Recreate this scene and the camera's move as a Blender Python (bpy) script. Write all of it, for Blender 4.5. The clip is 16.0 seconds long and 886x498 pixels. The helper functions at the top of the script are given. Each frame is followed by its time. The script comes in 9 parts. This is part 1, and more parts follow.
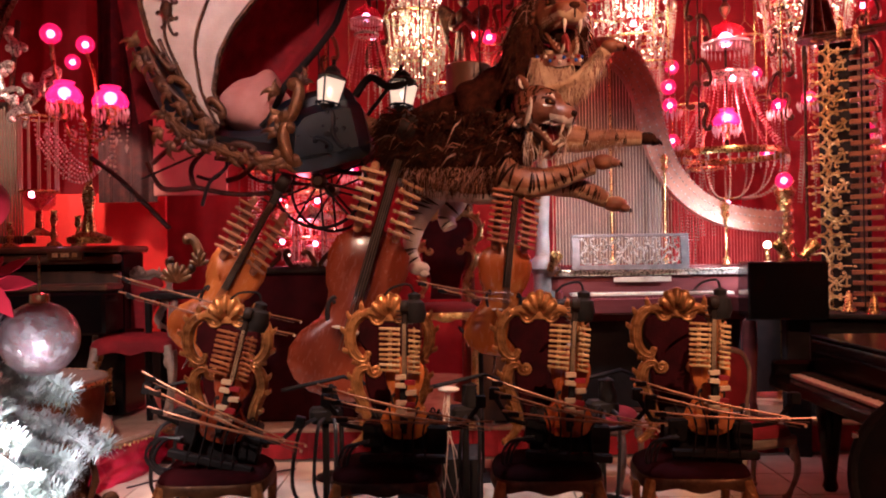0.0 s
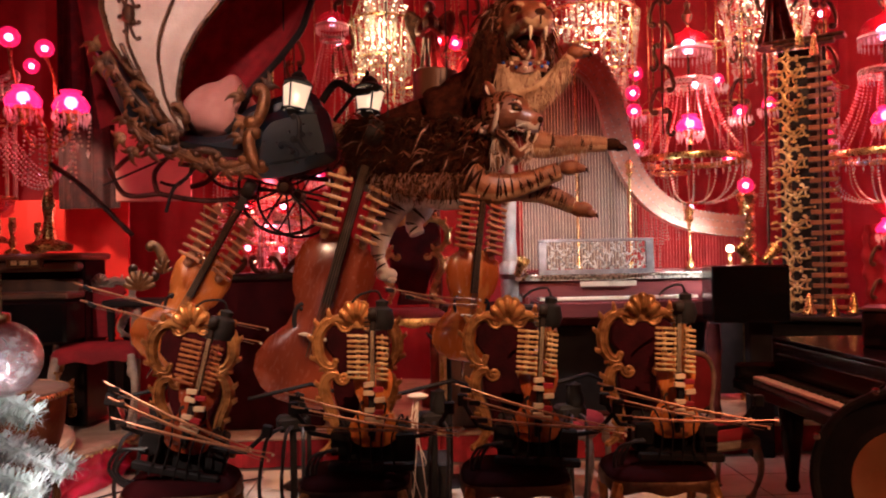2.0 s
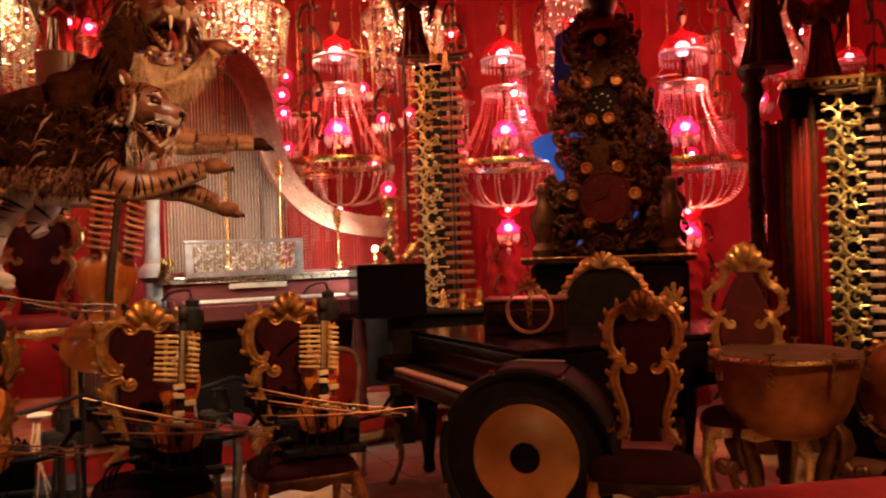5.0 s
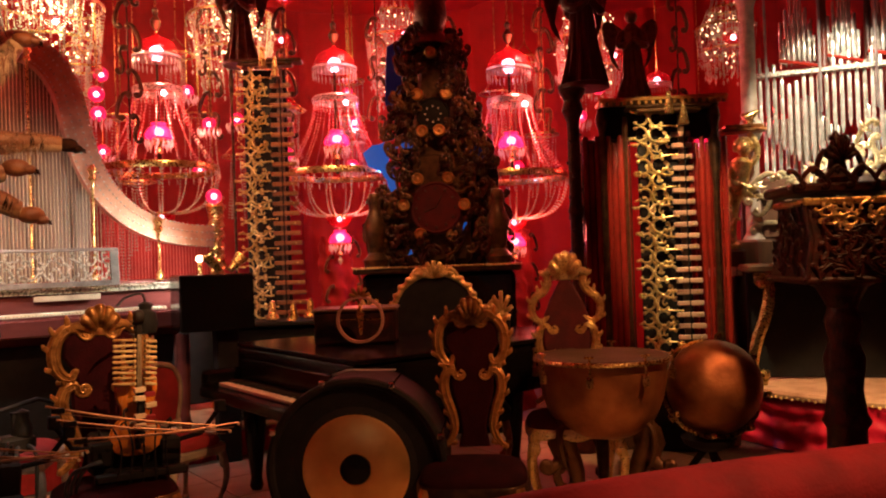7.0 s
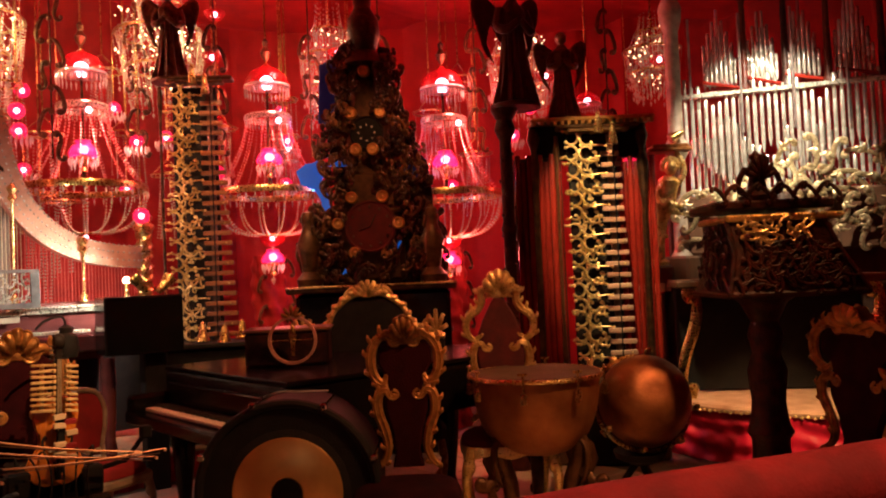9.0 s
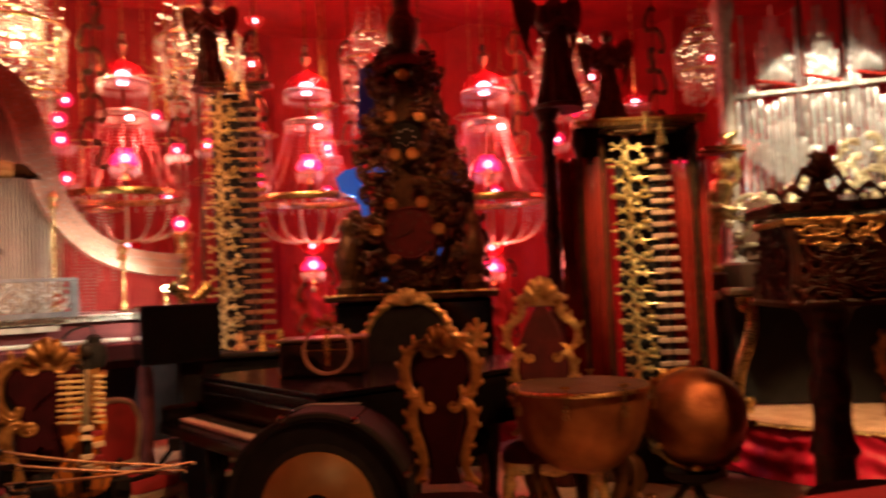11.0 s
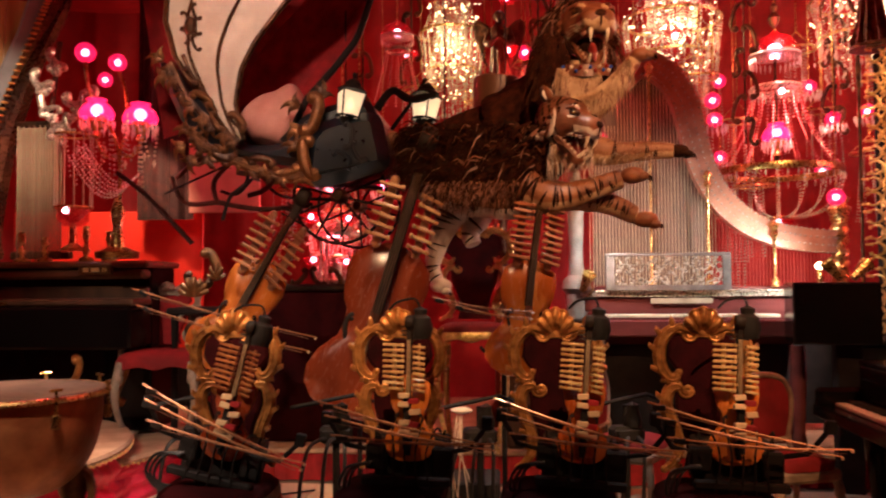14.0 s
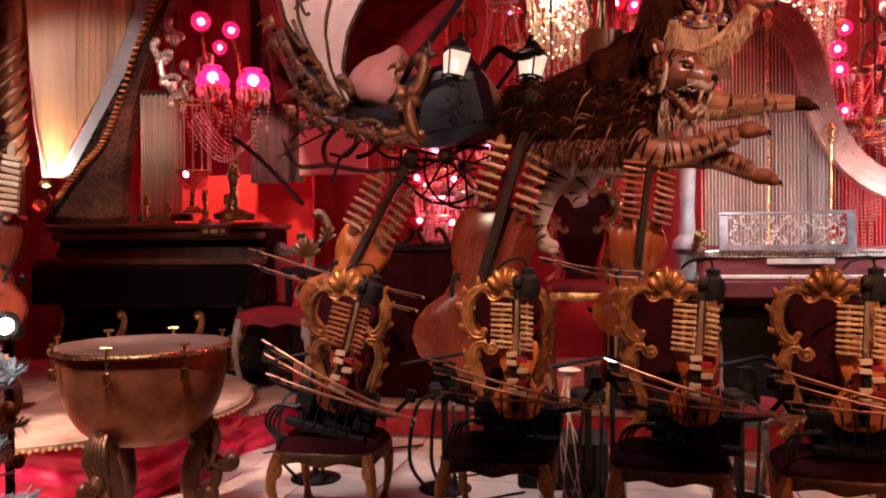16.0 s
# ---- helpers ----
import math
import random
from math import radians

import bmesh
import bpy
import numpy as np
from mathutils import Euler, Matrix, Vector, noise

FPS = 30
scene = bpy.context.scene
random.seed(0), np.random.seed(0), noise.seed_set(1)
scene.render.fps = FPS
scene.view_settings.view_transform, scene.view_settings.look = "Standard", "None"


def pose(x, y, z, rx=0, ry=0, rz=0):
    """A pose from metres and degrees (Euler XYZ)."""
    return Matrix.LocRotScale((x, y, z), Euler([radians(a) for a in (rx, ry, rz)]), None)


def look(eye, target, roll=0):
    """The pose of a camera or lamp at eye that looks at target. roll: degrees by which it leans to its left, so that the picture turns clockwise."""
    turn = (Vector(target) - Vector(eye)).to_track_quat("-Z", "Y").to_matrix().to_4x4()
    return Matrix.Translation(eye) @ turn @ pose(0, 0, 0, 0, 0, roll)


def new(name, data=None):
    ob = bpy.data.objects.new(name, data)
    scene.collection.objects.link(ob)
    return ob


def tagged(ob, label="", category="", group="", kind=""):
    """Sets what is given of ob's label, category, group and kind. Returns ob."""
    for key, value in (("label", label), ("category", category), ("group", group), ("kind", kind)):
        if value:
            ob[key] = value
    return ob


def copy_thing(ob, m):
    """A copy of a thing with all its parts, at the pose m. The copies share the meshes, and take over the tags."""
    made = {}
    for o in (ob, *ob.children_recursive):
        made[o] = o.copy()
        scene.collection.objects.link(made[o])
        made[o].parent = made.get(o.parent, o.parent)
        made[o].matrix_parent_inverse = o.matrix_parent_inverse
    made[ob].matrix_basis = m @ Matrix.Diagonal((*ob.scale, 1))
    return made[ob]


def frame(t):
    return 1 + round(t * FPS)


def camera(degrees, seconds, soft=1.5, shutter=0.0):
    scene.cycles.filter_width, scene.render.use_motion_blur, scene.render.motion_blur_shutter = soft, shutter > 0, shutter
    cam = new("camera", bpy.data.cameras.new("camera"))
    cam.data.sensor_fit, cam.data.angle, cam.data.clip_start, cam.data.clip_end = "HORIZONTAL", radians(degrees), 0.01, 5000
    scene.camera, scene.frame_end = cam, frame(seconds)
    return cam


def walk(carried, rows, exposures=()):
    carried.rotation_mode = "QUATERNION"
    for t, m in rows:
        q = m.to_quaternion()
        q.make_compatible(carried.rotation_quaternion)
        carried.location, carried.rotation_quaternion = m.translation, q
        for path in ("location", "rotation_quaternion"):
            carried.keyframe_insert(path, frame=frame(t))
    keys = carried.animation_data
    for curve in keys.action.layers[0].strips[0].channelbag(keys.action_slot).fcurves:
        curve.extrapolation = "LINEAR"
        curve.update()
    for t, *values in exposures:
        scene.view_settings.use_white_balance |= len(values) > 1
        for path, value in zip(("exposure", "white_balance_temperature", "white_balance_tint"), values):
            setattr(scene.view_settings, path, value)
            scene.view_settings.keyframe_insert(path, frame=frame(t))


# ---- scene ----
cam = camera(57.8, 16.0, soft=2.0, shutter=0.4)
PATH = [
    (0, (0.072, -0.095, 1.475), (0.057, 1.905, 1.485), -0.9),
    (0.5, (0.071, -0.096, 1.489), (0.057, 1.904, 1.507), -1.0),
    (1, (0.068, -0.103, 1.491), (0.055, 1.897, 1.514), -1.1),
    (1.5, (0.061, -0.091, 1.482), (0.066, 1.909, 1.504), -1.0),
    (2, (0.067, -0.092, 1.488), (0.135, 1.907, 1.506), -1.2),
    (2.5, (0.068, -0.088, 1.487), (0.248, 1.904, 1.498), -1.3),
    (3, (0.072, -0.086, 1.485), (0.44, 1.88, 1.489), -1.6),
    (3.5, (0.098, -0.082, 1.476), (0.592, 1.856, 1.476), -1.6),
    (4, (0.107, -0.095, 1.487), (0.714, 1.811, 1.477), -1.8),
    (4.5, (0.118, -0.091, 1.48), (0.854, 1.769, 1.473), -1.8),
    (5, (0.152, -0.09, 1.468), (1.023, 1.71, 1.471), -1.9),
    (7.3, (0.19, -0.061, 1.449), (1.437, 1.503, 1.469), -2.1),
    (7.5, (0.195, -0.066, 1.452), (1.455, 1.487, 1.472), -2.2),
    (8, (0.206, -0.065, 1.448), (1.506, 1.455, 1.464), -2.3),
    (8.5, (0.205, -0.075, 1.45), (1.525, 1.427, 1.487), -2.3),
    (8.7, (0.207, -0.074, 1.447), (1.54, 1.416, 1.498), -2.3),
    (10.8, (0.336, 0.003, 1.448), (1.694, 1.47, 1.523), -2.9),
    (11, (0.375, 0.027, 1.442), (1.625, 1.586, 1.527), -2.6),
    (11.5, (0.417, 0.055, 1.437), (1.398, 1.795, 1.532), -1.3),
    (12, (0.41, 0.068, 1.435), (1.12, 1.935, 1.533), -0.8),
    (12.5, (0.407, 0.079, 1.429), (0.792, 2.039, 1.531), -0.6),
    (13, (0.393, 0.071, 1.42), (0.543, 2.063, 1.524), -0.4),
    (13.5, (0.374, 0.068, 1.412), (0.349, 2.065, 1.518), -0.4),
    (14, (0.362, 0.079, 1.407), (0.178, 2.069, 1.486), -0.4),
    (14.5, (0.351, 0.071, 1.409), (0.051, 2.048, 1.436), -0.4),
    (15, (0.342, 0.067, 1.406), (-0.019, 2.034, 1.4), -0.5),
    (15.5, (0.338, 0.065, 1.405), (-0.078, 2.021, 1.391), -0.5),
    (16, (0.335, 0.07, 1.401), (-0.1, 2.022, 1.385), -0.5),
]
walk(cam, [(t, look(e, g, r)) for t, e, g, r in PATH], exposures=[(0, 0.13, 5100, 22), (1.5, 0.13, 5100, 22), (3.0, 0.13, 6300, 3), (13.3, 0.13, 6300, 3), (14.5, 0.2, 5500, 16), (15.2, 0.2, 5100, 22), (16, 0.2, 5100, 22)])

# ---- light ----
world = bpy.data.worlds.new("dark_hall")
scene.world = world
world.use_nodes = True
world.node_tree.nodes["Background"].inputs[0].default_value = (0.02, 0.008, 0.006, 1)
world.node_tree.nodes["Background"].inputs[1].default_value = 0.05


def lamp(name, kind, at, watts, colour, size=0.05, target=None, cone=60, blend=0.6):
    data = bpy.data.lights.new(name, kind)
    data.energy, data.color = watts, colour
    if kind == "SPOT":
        data.spot_size, data.spot_blend, data.shadow_soft_size = radians(cone), blend, size
    elif kind == "POINT":
        data.shadow_soft_size = size
    else:
        data.size = size
    ob = new(name, data)
    ob.matrix_world = look(at, target) if target else pose(*at)
    return ob


WARM, ORANGE, WHITE, MAGENTA = (1.0, 0.55, 0.26), (1.0, 0.42, 0.16), (1.0, 0.9, 0.78), (1.0, 0.045, 0.05)
# stage spotlights over the visitors' walk
for x, w in ((-1.12, 560), (-0.2, 760), (0.6, 760), (1.37, 760)):
    lamp("chair_spot", "SPOT", (x + 0.35, 1.3, 3.95), w, WARM, 0.02, (x, 3.95, 1.2), 14.5, 0.8)
lamp("cello_spot", "SPOT", (-0.5, 1.7, 3.95), 330, WARM, 0.03, (-0.6, 5.0, 1.45), 34, 0.8)
# unseen lamps above the stage, added to brighten the floor among the chairs
for x in (-1.5, -0.3, 0.75):
    lamp("floor_fill_spot", "SPOT", (x, 4.35, 3.95), 300, WHITE, 0.05, (x, 4.85, 0.0), 22, 0.5)
for x in (-0.7, 0.15, 0.92):
    lamp("floor_fill_spot", "SPOT", (x, 4.6, 3.95), 150, WHITE, 0.05, (x, 3.55, 0.0), 13, 0.6)
lamp("floor_fill_spot", "SPOT", (-2.0, 4.6, 3.95), 220, WHITE, 0.05, (-1.85, 3.6, 0.0), 16, 0.6)
lamp("stage_spot", "SPOT", (3.3, 0.5, 3.9), 430, (1.0, 0.43, 0.17), 0.06, (3.0, 3.2, 0.8), 52)
lamp("stage_spot", "SPOT", (-2.6, 1.2, 3.95), 500, (1.0, 0.76, 0.54), 0.08, (-2.1, 4.6, 0.3), 46)
lamp("stage_spot", "SPOT", (3.75, 2.75, 3.9), 700, (1.0, 0.74, 0.38), 0.04, (5.02, 3.47, 1.75), 24)
lamp("stage_spot", "SPOT", (1.7, 2.6, 3.6), 460, (1.0, 0.46, 0.21), 0.05, (0.85, 5.1, 2.4), 40)
lamp("stage_spot", "SPOT", (-1.3, 2.6, 3.6), 190, (1.0, 0.62, 0.42), 0.08, (-1.35, 5.2, 2.7), 40)
lamp("stage_spot", "SPOT", (2.0, 4.2, 3.9), 230, WARM, 0.05, (3.1, 6.1, 1.9), 50)
lamp("stage_spot", "SPOT", (3.2, 3.2, 3.9), 120, ORANGE, 0.06, (4.2, 5.1, 1.9), 44)
lamp("organ_spot", "SPOT", (5.5, 2.3, 3.8), 620, (1.0, 0.82, 0.62), 0.04, (6.7, 3.05, 2.3), 50)
lamp("organ_lamp", "SPOT", (6.15, 2.75, 1.95), 16, (1.0, 0.85, 0.65), 0.03, (6.65, 3.1, 2.4), 110)
lamp("lectern_spot", "SPOT", (4.0, 1.2, 3.6), 70, ORANGE, 0.05, (4.35, 1.95, 1.6), 30)
lamp("piano_spot", "SPOT", (2.5, 5.75, 1.56), 80, WHITE, 0.03, (1.8, 6.4, 1.2), 130)
lamp("piano_spot", "SPOT", (0.95, 5.45, 1.9), 48, WHITE, 0.03, (1.6, 6.3, 1.4), 120)
lamp("harp_spot", "SPOT", (-4.27, 5.66, 1.98), 42, (1.0, 0.8, 0.55), 0.02, (-4.3, 6.15, 2.45), 125)
# added lamp with no fixture, brightens the orange-red screen
lamp("screen_fill_spot", "SPOT", (-2.75, 6.1, 2.75), 120, (1.0, 0.55, 0.3), 0.05, (-3.0, 7.0, 1.6), 80)
lamp("harp_stage_spot", "SPOT", (-2.9, 2.2, 3.9), 560, (1.0, 0.7, 0.46), 0.05, (-3.95, 5.9, 2.5), 28)
# unseen lamps added to brighten the podium skirts and fill the drum's shadow
lamp("skirt_fill_spot", "SPOT", (-1.0, 1.4, 3.9), 780, (1.0, 0.66, 0.46), 0.05, (-2.4, 3.75, 0.1), 34)
lamp("skirt_fill_spot", "SPOT", (-3.6, 1.7, 3.3), 1250, (1.0, 0.66, 0.42), 0.05, (-2.3, 3.95, 0.15), 24)
lamp("skirt_fill_spot", "SPOT", (3.9, 1.0, 3.0), 800, (1.0, 0.55, 0.24), 0.05, (5.7, 2.5, 0.3), 26)
lamp("tree_light", "POINT", (-0.325, 0.6, 1.31), 1.9, WHITE, 0.01)
lamp("tree_light", "POINT", (-0.295, 0.58, 1.275), 1.9, WHITE, 0.01)
lamp("walk_spot", "SPOT", (1.6, -0.5, 3.6), 300, (1.0, 0.5, 0.24), 0.06, (2.1, 0.65, 1.0), 42)
lamp("red_bulb", "POINT", (-1.15, 6.6, 1.75), 22, (1.0, 0.09, 0.12), 0.08)
# red chandelier bulbs
for x, y, z, w in ((2.54, 7.0, 2.7, 26), (3.99, 6.42, 2.7, 26), (5.2, 5.35, 2.7, 26), (2.54, 7.0, 3.45, 18), (3.99, 6.42, 3.4, 42),
                   (5.2, 5.35, 3.3, 48), (-2.42, 5.25, 2.75, 22), (-2.0, 6.6, 3.3, 20), (-1.1, 6.7, 2.0, 18), (0.4, 6.9, 3.1, 26),
                   (3.99, 6.42, 1.74, 16), (5.2, 5.35, 1.66, 20), (6.6, 4.6, 2.6, 20), (-4.5, 7.0, 2.4, 20)):
    lamp("red_bulb", "POINT", (x, y - 0.28, z), w * 0.85, (1.0, 0.15, 0.12) if x > 2.5 and x < 5.5 else MAGENTA, 0.08)
for x, y, z, w in ((-0.2, 6.75, 3.4, 24), (1.7, 6.8, 3.5, 30), (3.25, 6.8, 3.6, 24)):
    lamp("crystal_bulb", "POINT", (x, y, z), w * 1.05, (1.0, 0.72, 0.38), 0.1)
lamp("blue_lamp", "POINT", (4.55, 5.75, 2.3), 14, (0.03, 0.22, 1.0), 0.06)

# ---- materials ----


def surface(name, dark, light, scale=12.0, rough=0.5, metal=0.0, bump=0.15, grain=60.0, coat=0.0, stretch=(1, 1, 1), sheen=0.0, glow=None, clear=0.0, alpha=1.0, spec=0.5):
    m = bpy.data.materials.new(name)
    m.use_nodes = True
    t = m.node_tree
    b = t.nodes["Principled BSDF"]
    at = t.nodes.new("ShaderNodeTexCoord")
    mp = t.nodes.new("ShaderNodeMapping")
    mp.inputs["Scale"].default_value = stretch
    t.links.new(at.outputs["Object"], mp.inputs["Vector"])
    big = t.nodes.new("ShaderNodeTexNoise")
    big.inputs["Scale"].default_value, big.inputs["Detail"].default_value = scale, 5
    fine = t.nodes.new("ShaderNodeTexNoise")
    fine.inputs["Scale"].default_value, fine.inputs["Detail"].default_value = grain, 3
    for n in (big, fine):
        t.links.new(mp.outputs[0], n.inputs["Vector"])
    own = t.nodes.new("ShaderNodeObjectInfo")
    add = t.nodes.new("ShaderNodeMath")
    add.operation = "MULTIPLY_ADD"
    add.inputs[1].default_value, add.inputs[2].default_value = 0.35, -0.17
    t.links.new(own.outputs["Random"], add.inputs[0])
    plus = t.nodes.new("ShaderNodeMath")
    t.links.new(add.outputs[0], plus.inputs[0])
    t.links.new(big.outputs[0], plus.inputs[1])
    ramp = t.nodes.new("ShaderNodeValToRGB")
    ramp.color_ramp.elements[0].position, ramp.color_ramp.elements[1].position = 0.3, 0.7
    ramp.color_ramp.elements[0].color, ramp.color_ramp.elements[1].color = (*dark, 1), (*light, 1)
    t.links.new(plus.outputs[0], ramp.inputs[0])
    t.links.new(ramp.outputs[0], b.inputs["Base Color"])
    rr = t.nodes.new("ShaderNodeMapRange")
    rr.inputs["To Min"].default_value, rr.inputs["To Max"].default_value = max(0.03, rough - 0.12), min(1, rough + 0.12)
    t.links.new(fine.outputs[0], rr.inputs["Value"])
    t.links.new(rr.outputs[0], b.inputs["Roughness"])
    b.inputs["Metallic"].default_value = metal
    b.inputs["Alpha"].default_value, b.inputs["Specular IOR Level"].default_value = alpha, spec
    b.inputs["Coat Weight"].default_value, b.inputs["Coat Roughness"].default_value = coat, 0.08
    b.inputs["Transmission Weight"].default_value = clear
    if sheen:
        b.inputs["Sheen Weight"].default_value, b.inputs["Sheen Roughness"].default_value = sheen, 0.4
        b.inputs["Sheen Tint"].default_value = (*light, 1)
    if bump:
        bp = t.nodes.new("ShaderNodeBump")
        bp.inputs["Strength"].default_value, bp.inputs["Distance"].default_value = bump, 0.01
        t.links.new(fine.outputs[0], bp.inputs["Height"])
        t.links.new(bp.outputs[0], b.inputs["Normal"])
    if glow:
        b.inputs["Emission Color"].default_value, b.inputs["Emission Strength"].default_value = (*glow[:3], 1), glow[3]
    return m


GOLD = surface("gilded_metal", (0.5, 0.29, 0.08), (0.9, 0.64, 0.28), 18, 0.3, 0.75, 0.25, 90)
GILT = surface("gilt_wood", (0.15, 0.05, 0.011), (0.54, 0.24, 0.066), 24, 0.36, 0.6, 0.5, 60)
FINGERGOLD = surface("polished_finger_brass", (0.5, 0.27, 0.09), (0.86, 0.6, 0.27), 26, 0.2, 0.4, 0.15, 60, 0.4)
BRONZE = surface("dark_bronze", (0.03, 0.012, 0.006), (0.13, 0.055, 0.02), 16, 0.4, 0.6, 0.3, 60)
BRASS = surface("aged_brass", (0.35, 0.2, 0.06), (0.75, 0.52, 0.22), 20, 0.28, 1.0, 0.1, 80)
SILVER = surface("pale_silvered_metal", (0.42, 0.38, 0.3), (0.8, 0.74, 0.62), 20, 0.28, 0.7, 0.12, 70)
PIPEMETAL = surface("bright_organ_metal", (0.5, 0.44, 0.36), (0.9, 0.86, 0.78), 9, 0.2, 0.7, 0.05, 50)
PALEGILT = surface("pale_silver_gilt", (0.3, 0.21, 0.1), (0.64, 0.5, 0.28), 20, 0.3, 0.7, 0.3, 60)
CHROME = surface("polished_chrome", (0.5, 0.48, 0.45), (0.8, 0.78, 0.75), 10, 0.15, 1.0, 0.05, 60)
COPPER = surface("worn_copper", (0.22, 0.068, 0.023), (0.44, 0.165, 0.056), 7, 0.46, 0.7, 0.25, 40)
BLACK = surface("black_lacquer", (0.0025, 0.002, 0.0022), (0.006, 0.0045, 0.0045), 5, 0.22, 0.0, 0.03, 90, 0.05, spec=0.2)
SOOT = surface("matt_black_paint", (0.007, 0.0055, 0.0055), (0.016, 0.012, 0.011), 12, 0.7, 0.0, 0.15, 90, spec=0.2)
RUBBER = surface("black_hose_rubber", (0.008, 0.007, 0.007), (0.02, 0.018, 0.018), 12, 0.45, 0.0, 0.1, 60)
VELVET = surface("crimson_velvet", (0.17, 0.003, 0.005), (0.34, 0.007, 0.01), 9, 0.85, 0, 0.25, 120, sheen=0.35)
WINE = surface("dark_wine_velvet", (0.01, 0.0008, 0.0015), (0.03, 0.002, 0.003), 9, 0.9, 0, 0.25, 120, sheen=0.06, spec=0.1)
CRIMSON = surface("deep_crimson_velvet", (0.06, 0.0025, 0.0035), (0.13, 0.005, 0.006), 9, 0.85, 0, 0.25, 120, sheen=0.15)
REDPLUSH = surface("red_plush", (0.13, 0.003, 0.005), (0.24, 0.007, 0.009), 9, 0.85, 0, 0.25, 120, sheen=0.2)
CURTAIN = surface("red_wall_fabric", (0.26, 0.008, 0.009), (0.44, 0.014, 0.014), 4, 0.75, 0, 0.3, 90, sheen=0.3)
PINK = surface("bright_cerise_satin", (0.42, 0.004, 0.03), (0.66, 0.01, 0.055), 7, 0.45, 0, 0.2, 80, sheen=0.4)
SATIN = surface("cream_satin", (0.62, 0.5, 0.4), (0.82, 0.72, 0.6), 6, 0.45, 0, 0.2, 60, sheen=0.2)
BLUSH = surface("blush_pink_cloth", (0.58, 0.25, 0.2), (0.76, 0.4, 0.33), 6, 0.7, 0, 0.25, 70)
VARNISH = surface("amber_violin_varnish", (0.3, 0.06, 0.009), (0.6, 0.18, 0.026), 5, 0.25, 0, 0.05, 60, 0.6, (1, 1, 0.25))
VARNISH_RED = surface("red_brown_varnish", (0.14, 0.022, 0.008), (0.32, 0.06, 0.018), 5, 0.25, 0, 0.05, 60, 0.6, (1, 1, 0.25))
EBONY = surface("ebony", (0.01, 0.007, 0.006), (0.028, 0.018, 0.014), 10, 0.5, 0, 0.08, 80, spec=0.15)
WOOD = surface("dark_walnut", (0.05, 0.022, 0.012), (0.14, 0.062, 0.03), 7, 0.4, 0, 0.2, 50, 0.25, (1, 1, 0.2))
MAHOGANY = surface("polished_mahogany", (0.07, 0.018, 0.018), (0.15, 0.04, 0.036), 7, 0.2, 0, 0.05, 50, 1.0, (0.2, 1, 1))
ROSEWOOD = surface("rosewood_bar", (0.14, 0.045, 0.018), (0.34, 0.12, 0.045), 9, 0.3, 0, 0.15, 60, 0.6, (0.2, 1, 1))
PALEBAR = surface("pale_maple", (0.5, 0.33, 0.18), (0.72, 0.52, 0.32), 9, 0.4, 0, 0.1, 60, 0.2, (0.2, 1, 1))
BARPALE = surface("worn_pale_bar", (0.3, 0.14, 0.09), (0.5, 0.28, 0.19), 5, 0.35, 0, 0.1, 60, 0.4, (0.2, 1, 1))
DARKCARVE = surface("dark_red_carved_wood", (0.014, 0.0035, 0.002), (0.075, 0.013, 0.006), 18, 0.42, 0, 0.4, 60, spec=0.25)
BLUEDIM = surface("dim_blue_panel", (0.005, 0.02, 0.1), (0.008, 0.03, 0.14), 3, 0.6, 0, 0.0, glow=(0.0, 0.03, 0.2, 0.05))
IVORY = surface("aged_ivory", (0.62, 0.52, 0.38), (0.8, 0.7, 0.54), 20, 0.35, 0, 0.04, 60)
PALEPAINT = surface("cream_painted_wood", (0.2, 0.14, 0.1), (0.38, 0.29, 0.21), 14, 0.5, 0, 0.2, 60)
CARPET = surface("tan_carpet", (0.34, 0.2, 0.12), (0.52, 0.34, 0.22), 8, 0.9, 0, 0.4, 160)
TILE = surface("pale_floor_tile", (0.42, 0.32, 0.23), (0.6, 0.47, 0.35), 5, 0.35, 0, 0.06, 40)
GROUT = surface("dark_grout", (0.12, 0.09, 0.07), (0.2, 0.16, 0.12), 30, 0.9, 0, 0.3, 90)
SKIN = surface("drum_skin", (0.07, 0.038, 0.024), (0.13, 0.075, 0.05), 5, 0.5, 0, 0.08, 50, spec=0.25)
CRYSTAL = surface("cut_crystal", (0.85, 0.75, 0.55), (0.98, 0.93, 0.8), 30, 0.06, 0.0, 0.0, 60, 0.4, clear=0.6)
PRISM = surface("clear_prism_glass", (0.7, 0.66, 0.6), (0.95, 0.92, 0.86), 30, 0.08, 0.1, 0.0, 60, 0.6, clear=0.15)
BEAD = surface("rose_glass_beads", (0.66, 0.15, 0.17), (0.95, 0.4, 0.36), 30, 0.1, 0.2, 0.0, 60, 0.6, clear=0.1)
REDGLASS = surface("ruby_glass", (0.22, 0.002, 0.006), (0.34, 0.004, 0.012), 6, 0.12, 0, 0.0, 40, 0.4, glow=(1.0, 0.004, 0.01, 0.14), alpha=0.5)
PINKGLASS = surface("lit_cranberry_glass", (0.7, 0.02, 0.15), (0.85, 0.05, 0.25), 6, 0.2, 0, 0.0, 40, glow=(1.0, 0.012, 0.09, 1.8), alpha=0.55)
ROSEGLOBE = surface("lit_rose_glass", (0.6, 0.01, 0.06), (0.75, 0.03, 0.12), 6, 0.15, 0, 0.0, 40, 0.4, glow=(1.0, 0.01, 0.1, 0.8), alpha=0.6)
BULB = surface("lit_warm_bulb", (0.9, 0.8, 0.6), (1, 0.9, 0.7), 5, 0.3, 0, 0.0, glow=(1.0, 0.72, 0.42, 14.0))
